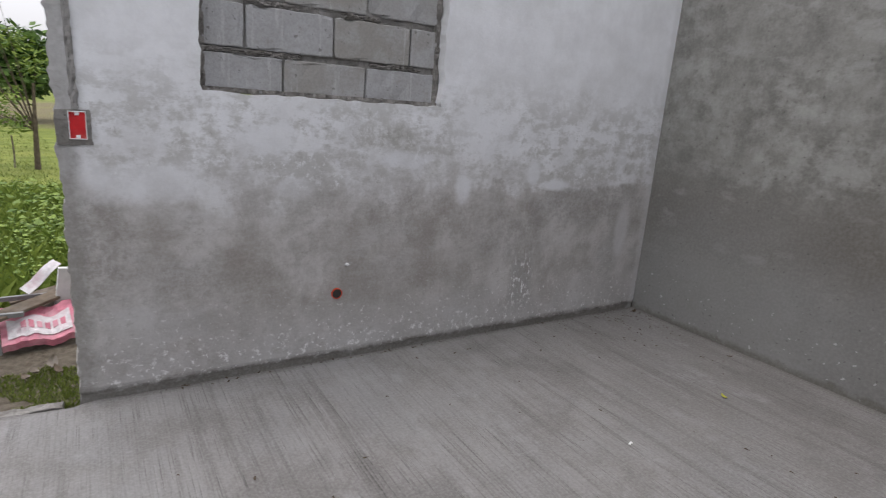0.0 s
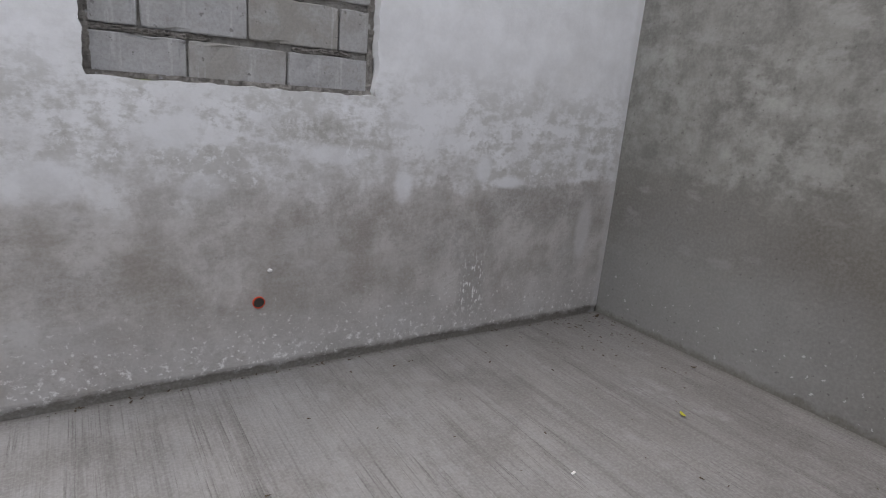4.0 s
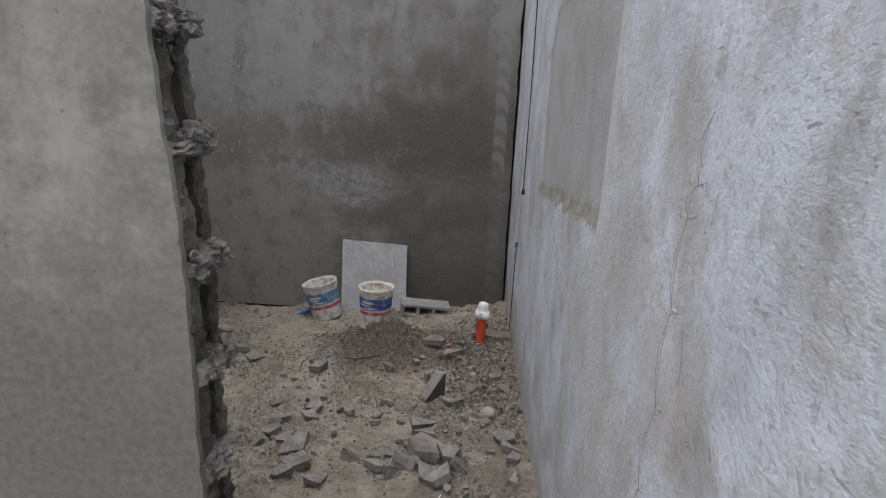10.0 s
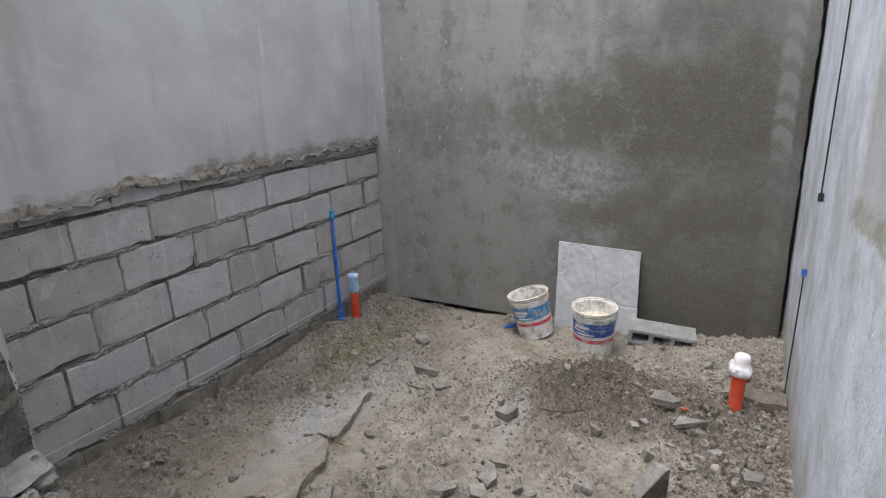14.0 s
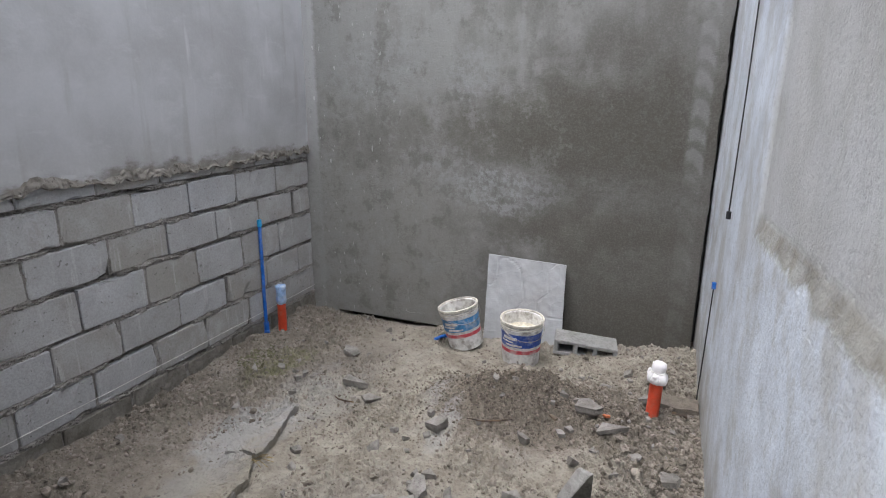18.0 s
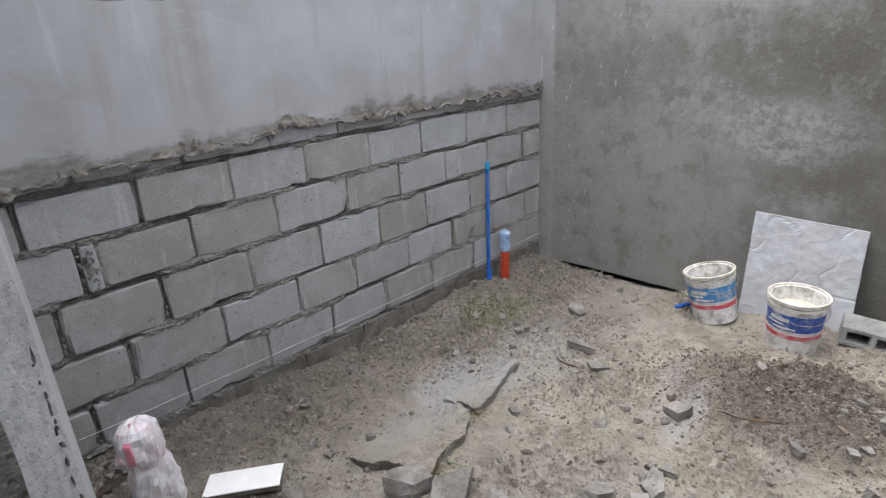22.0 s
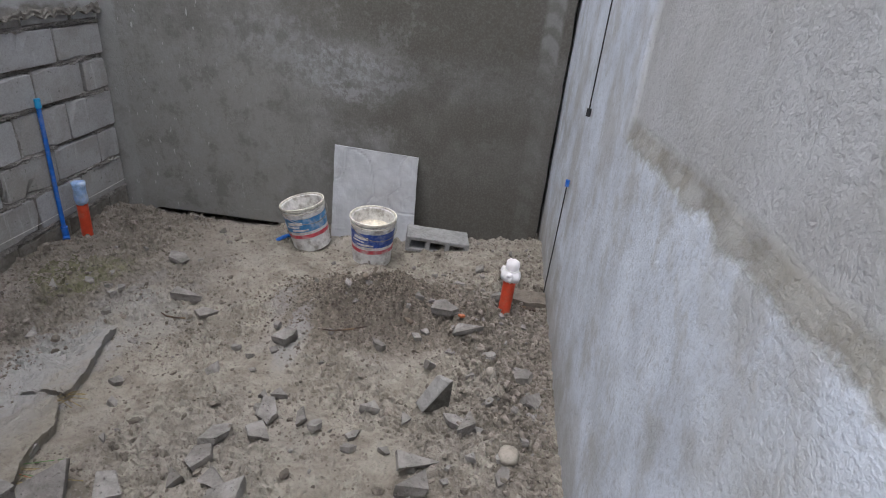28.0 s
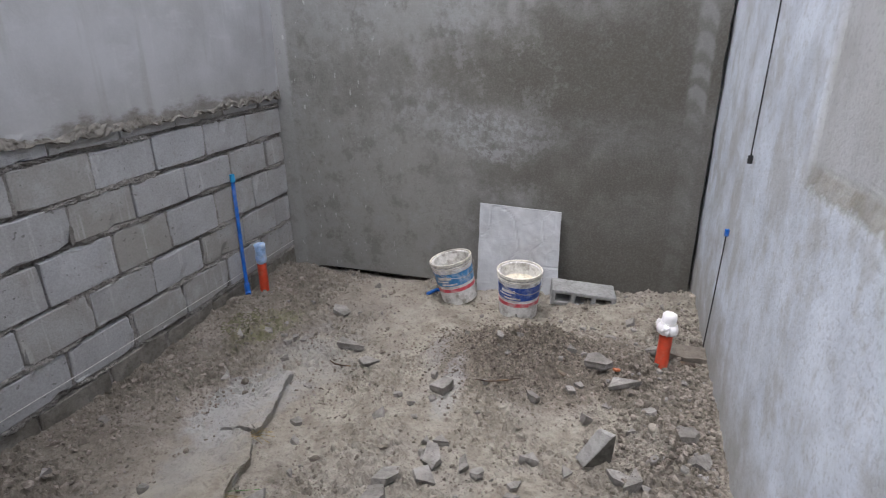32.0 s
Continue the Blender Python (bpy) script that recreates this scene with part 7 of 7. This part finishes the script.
flat_leaf("fallen_leaf", (-0.667, -1.193, 0.005), 0.022, (0, 0, 70), M_YELLOW, "small yellow leaf lying on the concrete slab")
flat_leaf("fallen_leaf", (-0.084, -0.09, 0.005), 0.028, (0, 0, 20), M_LITTER, "curled brown leaf lying in the slab corner")
flat_leaf("fallen_leaf", (-0.137, -0.888, 0.005), 0.018, (0, 0, -35), M_LITTER, "small dry leaf lying on the concrete slab")
bm = bmesh.new()
box(bm, -0.011, 0.011, -0.005, 0.005, 0, 0.005, 0.001)
solo("plaster_chip", bm, M_WHITE, (-1.482, -1.278, 0.003), "small white chip of plaster on the slab", "chip", turn=(0, 0, 15))


# ---- outdoors ----
def sawhorse(place, turn, length, height, label):
    ob = thing("sawhorse", place, label, "sawhorse", "steel sawhorses", turn=turn)
    bm = bmesh.new()
    box(bm, -length, 0.04, -0.025, 0.025, height - 0.045, height, 0.003)
    part("top_beam", bm, M_STEEL, ob)
    for x in (0.0, -length + 0.08):
        for side in (-1, 1):
            bm = bmesh.new()
            tube(bm, [(x - 0.02, side * 0.02, height - 0.02), (x + 0.04, side * 0.17, -0.02)], 0.017, 4)
            part("leg", bm, M_STEEL, ob)
        bm = bmesh.new()
        box(bm, x - 0.022, x + 0.022, -0.045, 0.045, height - 0.10, height - 0.045, 0.003)
        part("gusset", bm, M_STEEL, ob)
    for side in (-1, 1):
        bm = bmesh.new()
        tube(bm, [(0.36 if side > 0 else 0.02, side * 0.125, 0.20), (-length + 0.08, side * 0.125, 0.20)], 0.017, 4)
        part("lower_rail", bm, M_STEEL, ob)
    for x in (0.012,):
        bm = bmesh.new()
        tube(bm, [(x, -0.14, 0.13), (x, 0.14, 0.13)], 0.013, 4)
        part("cross_bar", bm, M_STEEL, ob)
    return ob


sawhorse((-4.15, 0.77, -0.075), (0, 0, -2), 1.9, 0.675, "grey steel sawhorse standing on trodden earth")
sawhorse((-3.955, 1.04, -0.075), (0, 0, 3), 2.2, 0.70, "rusty grey steel sawhorse behind another on earth")


def debris():
    r = random.Random(8)
    for n in range(7):
        l = r.uniform(0.35, 0.75)
        bm = bmesh.new()
        box(bm, -l / 2, l / 2, -0.045, 0.045, -0.01, 0.01, 0.003)
        solo("scrap_plank", bm, M_WOOD, (-3.66 + r.uniform(-0.14, 0.12), 1.16 + r.uniform(-0.10, 0.25), -0.05 + 0.03 * n), "weathered scrap plank on a rubbish heap", "plank", "scrap planks", turn=(r.uniform(-8, 8), r.uniform(-12, 6), r.uniform(10, 60)))
    ob = thing("cement_sack", (-3.73, 0.93, -0.06), "crumpled white and pink paper sack on the rubbish heap", "sack", turn=(0, 0, 8))
    bm = sheet(stops(-0.17, 0.17, 0.02), stops(-0.1, 0.13, 0.02), lambda u, v: (u, v, 0.05 + 0.5 * (v + 0.1) + 0.03 * nz(u, v, 1, 9.0) + 0.012 * nz(u, v, 4, 28.0)), lambda u, v: (0, 0.01, -0.04))
    body = part("sack_body", bm, M_PINK, ob, "pink printed paper")
    bm = sheet(stops(-0.14, 0.15, 0.02), stops(-0.07, 0.06, 0.0125), lambda u, v: (u, v - 0.004, 0.056 + 0.5 * (v + 0.1) + 0.03 * nz(u, v, 1, 9.0) + 0.012 * nz(u, v, 4, 28.0)), lambda u, v: (0, 0.006, -0.006))
    part("pale_band", bm, M_SACK, ob, "white unprinted band")
    for k in range(6):
        u0 = -0.08 + 0.036 * k
        bm = sheet(stops(u0, u0 + 0.024, 0.012), stops(-0.022, 0.014, 0.012), lambda u, v: (u, v - 0.007, 0.060 + 0.5 * (v + 0.1) + 0.03 * nz(u, v, 1, 9.0) + 0.012 * nz(u, v, 4, 28.0)), lambda u, v: (0, 0.004, -0.004))
        part("print_mark", bm, M_PINK, body, "pink printed mark")
    bm = bmesh.new()
    box(bm, -0.07, 0.07, -0.012, 0.012, -0.13, 0.13, 0.004)
    solo("foam_board", bm, M_WHITE, (-3.575, 1.12, 0.18), "broken white foam board on the rubbish heap", "foam board", turn=(12, 6, 12))
    bm = sheet(stops(-0.12, 0.12, 0.03), stops(-0.03, 0.03, 0.02), lambda u, v: (u, v, 0.02 * nz(u, v, 0, 9.0)), lambda u, v: (0, 0, -0.006))
    solo("torn_wrapper", bm, M_SACK, (-3.72, 1.22, 0.23), "torn white and red wrapper on scrap planks", "wrapper", turn=(30, -35, 35))
    bm = bmesh.new()
    box(bm, -0.4, 0.4, -0.05, 0.05, -0.02, 0.02, 0.004)
    solo("lying_timber", bm, M_STEEL, (-4.62, 0.52, -0.06), "pale timber lying on the grass", "timber", turn=(0, -3, 35))
    r = random.Random(18)
    for n in range(9):
        x, y = -3.75 + r.uniform(-0.25, 0.25), 0.45 + r.uniform(-0.15, 0.22)
        flat_leaf("dead_leaf", (x, y, -0.06), r.uniform(0.03, 0.06), (r.uniform(-20, 20), r.uniform(-20, 20), r.uniform(0, 360)), M_WOOD, "dry brown leaf lying on bare earth")


debris()

bm = sheet(stops(-7.4, -3.60, 0.03), stops(0, 1, 0.125), lambda u, v: (u, 0.035 + 0.02 * nz(u, 1, 0, 3.0) + 0.014 * nz(u, 4, 0, 11.0) + v * (0.14 + 0.06 * nz(u, 7, 0, 2.0)), -0.022 - 0.04 * v * v + 0.018 * nz(u, v, 3, 8.0) + 0.012 * nz(u, v, 6, 24.0)), lambda u, v: (0, 0, -0.09))
solo("concrete_spill", bm, M_BED, (0, 0, 0), "rough spilled concrete lip along the slab edge", "concrete", kind="structure")


def blades(name, count, seed, spot, tall, wide, material, label, leafy=False):
    r = random.Random(seed)
    verts, faces = [], []
    for n in range(count):
        x, y = spot(r)
        z = land_z(x, y)
        h, w = tall * r.uniform(0.5, 1.3), wide * r.uniform(0.6, 1.4)
        a, lean = r.uniform(0, 6.28), r.uniform(0.1, 0.9) * h
        dx, dy = math.cos(a), math.sin(a)
        k = len(verts)
        if leafy:
            zz = z + h * r.uniform(0.15, 1.0)
            tilt = r.uniform(-0.5, 0.5)
            for u, v in ((0, 0), (0.5, 0.45), (1.0, 0.0), (0.5, -0.45)):
                verts.append((x + w * (u * dx - v * dy), y + w * (u * dy + v * dx), zz + w * (tilt * u - 0.35 * abs(v))))
            faces += [(k, k + 1, k + 2), (k, k + 2, k + 3)]
        else:
            verts += [(x - dy * w, y + dx * w, z - 0.01), (x + dy * w, y - dx * w, z - 0.01), (x + dx * lean * 0.4 - dy * w * 0.6, y + dy * lean * 0.4 + dx * w * 0.6, z + h * 0.65), (x + dx * lean, y + dy * lean, z + h)]
            faces += [(k, k + 1, k + 2), (k + 1, k + 3, k + 2)]
    me = bpy.data.meshes.new(name)
    me.from_pydata(verts, [], faces)
    me.materials.append(material)
    tagged(new(name, me), label, "grass" if not leafy else "weeds", kind="stuff")


def wedge(r, y0, y1, power=1.0):
    y = y0 + (y1 - y0) * r.random() ** power
    return r.uniform(-4.75 - 0.42 * y, -3.25 - 0.08 * y), y


def short_grass(r):
    while True:
        x, y = wedge(r, 0.12, 2.2)
        if nz(x, y, 0, 3.2) + 0.5 * nz(x, y, 4, 11.0) > -0.10 + 0.5 * (1 - smooth01(abs(y - 0.85), 0.15, 0.45)):
            return x, y


blades("grass", 40000, 1, short_grass, 0.017, 0.002, M_GRASS, "short trodden grass beside the slab")
blades("grass", 9000, 2, lambda r: wedge(r, 4.0, 14.0, 1.3), 0.03, 0.006, M_GRASS, "bright green meadow grass")


def weed_patch(r):
    while True:
        x, y = wedge(r, 1.5, 5.6, 0.9)
        if nz(x, y, 6, 1.1) + 0.6 * nz(x, y, 2, 3.5) > -0.22 + 0.25 * smooth01(y, 3.8, 5.6):
            return x, y


def bushes(r):
    while True:
        y = r.uniform(5.6, 9.0)
        x = r.uniform(-1.3, 0.15) - 5.75 - 0.33 * (y - 6.5)
        if nz(x, y, 17, 1.6) > -0.1:
            return x, y


blades("weeds", 15000, 3, weed_patch, 0.26, 0.036, M_WEED, "dense broad-leaved weeds along the meadow edge", True)
blades("weeds", 15000, 7, weed_patch, 0.17, 0.028, M_FERN, "small light green weed leaves between the taller weeds", True)
blades("weeds", 5000, 11, bushes, 0.55, 0.04, M_FERN, "light green bushes along the meadow edge", True)
blades("weeds", 700, 8, lambda r: wedge(r, 2.6, 4.4, 0.9), 0.40, 0.07, M_WEED, "taller weed clumps", True)
blades("grass", 15000, 4, lambda r: wedge(r, 1.4, 5.4, 0.9), 0.21, 0.005, M_FERN, "tall thin grass between the weeds")


def leaf_cloud(bm_verts, faces, r, centre, radius, count, size):
    for n in range(count):
        d = Vector((r.gauss(0, 1), r.gauss(0, 1), r.gauss(0, 1))).normalized() * radius * r.random() ** 0.4
        p = Vector(centre) + Vector((d.x, d.y, d.z * 0.8))
        a, b = Vector((r.gauss(0, 1), r.gauss(0, 1), r.gauss(0, 0.5))).normalized(), Vector((r.gauss(0, 1), r.gauss(0, 1), r.gauss(0, 1))).normalized()
        s = size * r.uniform(0.6, 1.4)
        k = len(bm_verts)
        bm_verts += [tuple(p), tuple(p + a * s * 0.5 + b * s * 0.22), tuple(p + a * s), tuple(p + a * s * 0.5 - b * s * 0.22)]
        faces += [(k, k + 1, k + 2), (k, k + 2, k + 3)]


def tree(place, trunk_pts, radii, clumps, leaf, material, label, seed, count):
    ob = thing("tree", place, label, "tree")
    bm = bmesh.new()
    tube(bm, trunk_pts, radii, 9)
    top = Vector(trunk_pts[-1])
    fork = Vector(trunk_pts[-2])
    for c, rad_ in clumps:
        tube(bm, [fork, fork.lerp(Vector(c), 0.5) + Vector((0, 0, 0.05)), Vector(c)], [radii[-1] * 0.6, radii[-1] * 0.3, radii[-1] * 0.08], 6)
    part("trunk", bm, M_BARK, ob)
    r = random.Random(seed)
    verts, faces = [], []
    for c, rad_ in clumps:
        leaf_cloud(verts, faces, r, c, rad_, count, leaf)
    me = bpy.data.meshes.new("crown")
    me.from_pydata(verts, [], faces)
    me.materials.append(material)
    crown = new("crown", me)
    crown.parent = ob
    return ob


r = random.Random(40)
clumps = [((r.uniform(-1.1, 1.4), r.uniform(-1.0, 1.0), r.uniform(1.15, 2.35)), r.uniform(0.45, 0.75)) for k in range(26)]
tree((-6.05, 19.0, -0.08), [(0, 0, -0.1), (0.03, 0, 0.6), (0.1, 0.05, 1.3)], [0.16, 0.12, 0.09], clumps, 0.30, M_MANGO, "dense dark green fruit tree standing in the meadow", 6, 330)
clumps = [((-1.10, 0.1, 1.0), 0.22), ((-0.8, 0.0, 0.95), 0.25), ((-0.55, 0.1, 0.85), 0.28), ((-0.3, 0.1, 1.05), 0.28), ((-0.25, 0, 0.7), 0.25), ((-1.15, 0.0, 2.28), 0.20), ((-0.95, 0.0, 2.1), 0.22), ((-0.75, 0, 2.5), 0.25), ((-0.5, 0.1, 2.35), 0.25),
          ((-0.3, 0, 2.7), 0.3), ((-0.6, 0.1, 2.9), 0.3), ((0.1, 0, 1.6), 0.3), ((-0.15, 0.1, 1.9), 0.22), ((-0.9, 0, 2.75), 0.2)]
tree((-4.15, 8.0, -0.08), [(0, 0, -0.1), (0.02, 0, 0.6), (0.05, 0.0, 1.3)], [0.045, 0.035, 0.018], clumps, 0.085, M_SAP, "young tree with light yellow-green leaves by the wall", 16, 170)


def trellis():
    ob = thing("bamboo_trellis", (-6.95, 10.3, -0.1), "bamboo stick fence overgrown with light green vine", "fence")
    r = random.Random(2)
    for k in range(9):
        x = -0.9 + 0.16 * k + r.uniform(-0.03, 0.03)
        bm = bmesh.new()
        tube(bm, [(x, r.uniform(-0.1, 0.1), -0.1), (x + r.uniform(-0.06, 0.06), 0, 1.15 + r.uniform(-0.1, 0.2))], 0.017, 5)
        part("stick", bm, M_WOOD, ob)
    for z in (0.45, 0.95):
        bm = bmesh.new()
        tube(bm, [(-1.0, 0, z), (0.55, 0.02, z + 0.04)], 0.015, 5)
        part("rail", bm, M_WOOD, ob)
    verts, faces = [], []
    for k in range(9):
        leaf_cloud(verts, faces, r, (-0.9 + 0.17 * k, 0, r.uniform(0.35, 1.2)), 0.30, 260, 0.085)
    me = bpy.data.meshes.new("vine")
    me.from_pydata(verts, [], faces)
    me.materials.append(M_SAP)
    new("vine", me).parent = ob


trellis()
for x, y, h in ((-4.86, 8.35, 0.55), (-4.45, 8.2, 0.5)):
    bm = bmesh.new()
    tube(bm, [(0, 0, -0.1), (0.01, 0, h * 0.5), (0.0, 0, h)], 0.013, 6)
    solo("stake", bm, M_WOOD, (x, y, -0.08), "thin wooden stake standing in the meadow", "stake", "meadow stakes")


def farm_building():
    ob = thing("farm_building", (-22.5, 80.0, -0.1), "low grey concrete building with a tin roof far off", "building")
    bm = bmesh.new()
    box(bm, -4.0, 2.6, 0, 5, 0, 2.15)
    front = part("wall", bm, M_PATCH, ob)
    bm = bmesh.new()
    box(bm, -4.2, -0.8, -0.4, 5.3, 1.75, 1.9, 0.02, m=pose(0, 0, 0.1, 4, 0, 0))
    part("roof", bm, M_STEEL, ob)
    bm = bmesh.new()
    box(bm, -0.6, 2.8, -0.3, 5.3, 2.15, 2.35, 0.02)
    part("roof_slab", bm, M_PATCH, ob)
    bm = bmesh.new()
    box(bm, 3.2, 9.0, 3, 8, 0, 1.6)
    part("shed", bm, M_MORTAR, ob)


farm_building()


def far_woods():
    r = random.Random(14)
    verts, faces = [], []
    for k in range(150):
        x = r.uniform(-75, 20)
        y = r.uniform(105, 130)
        leaf_cloud(verts, faces, r, (x, y, r.uniform(0.6, 3.0) + (1.6 if -50 < x < -15 else 0.4)), r.uniform(1.5, 2.8), 60, 1.0)
    me = bpy.data.meshes.new("far_woods")
    me.from_pydata(verts, [], faces)
    me.materials.append(M_FAR)
    tagged(new("far_woods", me), "hazy line of trees on the horizon", "woods", kind="stuff")


far_woods()


# ---- pieces: bare blocks of the northeast wall ----
def bare_blocks():
    rnd = random.Random(12)
    beds = bmesh.new()
    # height of each bed joint at the partition, its rise along the wall, and the upright joints of the course below it
    courses = (
        (1.075, 0.0, (0.68, 1.09, 1.50, 1.89, 2.28, 2.67, 3.07, 3.45)),
        (0.924, 0.004, (0.479, 0.881, 1.284, 1.675, 2.076, 2.470, 2.870, 3.28)),
        (0.722, 0.002, (0.628, 0.698, 1.07, 1.48, 1.90, 2.277, 2.665, 3.068, 3.46)),
        (0.503, 0.006, (0.505, 0.898, 1.296, 1.705, 2.097, 2.475, 2.875, 3.275)),
        (0.271, 0.002, (0.711, 1.123, 1.53, 1.90, 2.302, 2.70, 3.11, 3.49)),
        (0.056, 0.004, (0.523, 0.906, 1.318, 1.715, 2.105, 2.49, 2.89, 3.28)),
        (-0.155, 0.0, (0.70, 1.10, 1.51, 1.90, 2.30, 2.70, 3.10, 3.49)),
        (-0.36, 0.0, ()),
    )
    open_joints = ((1, 0.479), (1, 0.881), (2, 0.628), (3, 0.505), (4, 0.711), (5, 0.523), (4, 2.70), (2, 3.46), (3, 0.898))
    for c, ((z0, s0, joints), (z1, s1, _)) in enumerate(zip(courses, courses[1:])):
        xs = [T_PART + 0.004, *joints, X_EAST - 0.004]
        slack = {x: (0.010 if (c, x) in open_joints else rnd.uniform(0.0012, 0.0045)) for x in xs}
        for a, b in zip(xs, xs[1:]):
            m = (a + b) / 2 - 0.3
            top, low = z0 + s0 * m - 0.011 + rnd.uniform(-0.005, 0.005), z1 + s1 * m + 0.011
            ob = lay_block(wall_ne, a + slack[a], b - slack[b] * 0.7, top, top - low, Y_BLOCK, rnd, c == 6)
            ob.matrix_world = ob.matrix_world @ pose(0, 0, 0, 0, -math.degrees(0.5 * (s0 + s1)), 0)
        for x in joints:
            top, low = z0 + s0 * (x - 0.3) - 0.012, z1 + s1 * (x - 0.3) + 0.012
            if slack[x] < 0.009:
                if rnd.random() < 0.8:
                    deep = rnd.choice((0.004, 0.007, 0.012))
                    join_into(beds, sheet(stops(-1, 1, 1.0), stops(low, top, 0.014), lambda u, v: (x + u * 0.011, Y_BLOCK + deep + 0.006 * nz(u, v, x, 26.0) + 0.003 * nz(u, v, x, 70.0), v), lambda u, v: (0, 0.03, 0)))
            else:
                for k in range(8):
                    lump(beds, (x + rnd.uniform(-0.005, 0.005), Y_BLOCK + 0.022 + rnd.uniform(-0.004, 0.006), low + (top - low) * rnd.random() ** (0.6 if k % 2 else 1.5)), (0.008, 0.012, rnd.uniform(0.005, 0.012)), rnd.random() * 90, 1, 0.9)
        if c:
            bed = mortar_bed(T_PART + 0.003, X_EAST - 0.003, 0.0, Y_BLOCK + 0.008, 0.036, c + 3.0, 0.008)
            for v in bed.verts:
                v.co.z += z0 + s0 * (v.co.x - 0.3)
            join_into(beds, bed)
    for k in range(60):
        lump(beds, (0.662 + rnd.uniform(-0.012, 0.02), Y_BLOCK + 0.006 + rnd.uniform(-0.006, 0.008), 0.60 + rnd.uniform(-0.085, 0.085)), (rnd.uniform(0.004, 0.011), 0.010, rnd.uniform(0.005, 0.014)), rnd.random() * 90, 1, 0.9)
    part("mortar", beds, M_JOINT, wall_ne, "rough squeezed mortar beds")


bare_blocks()
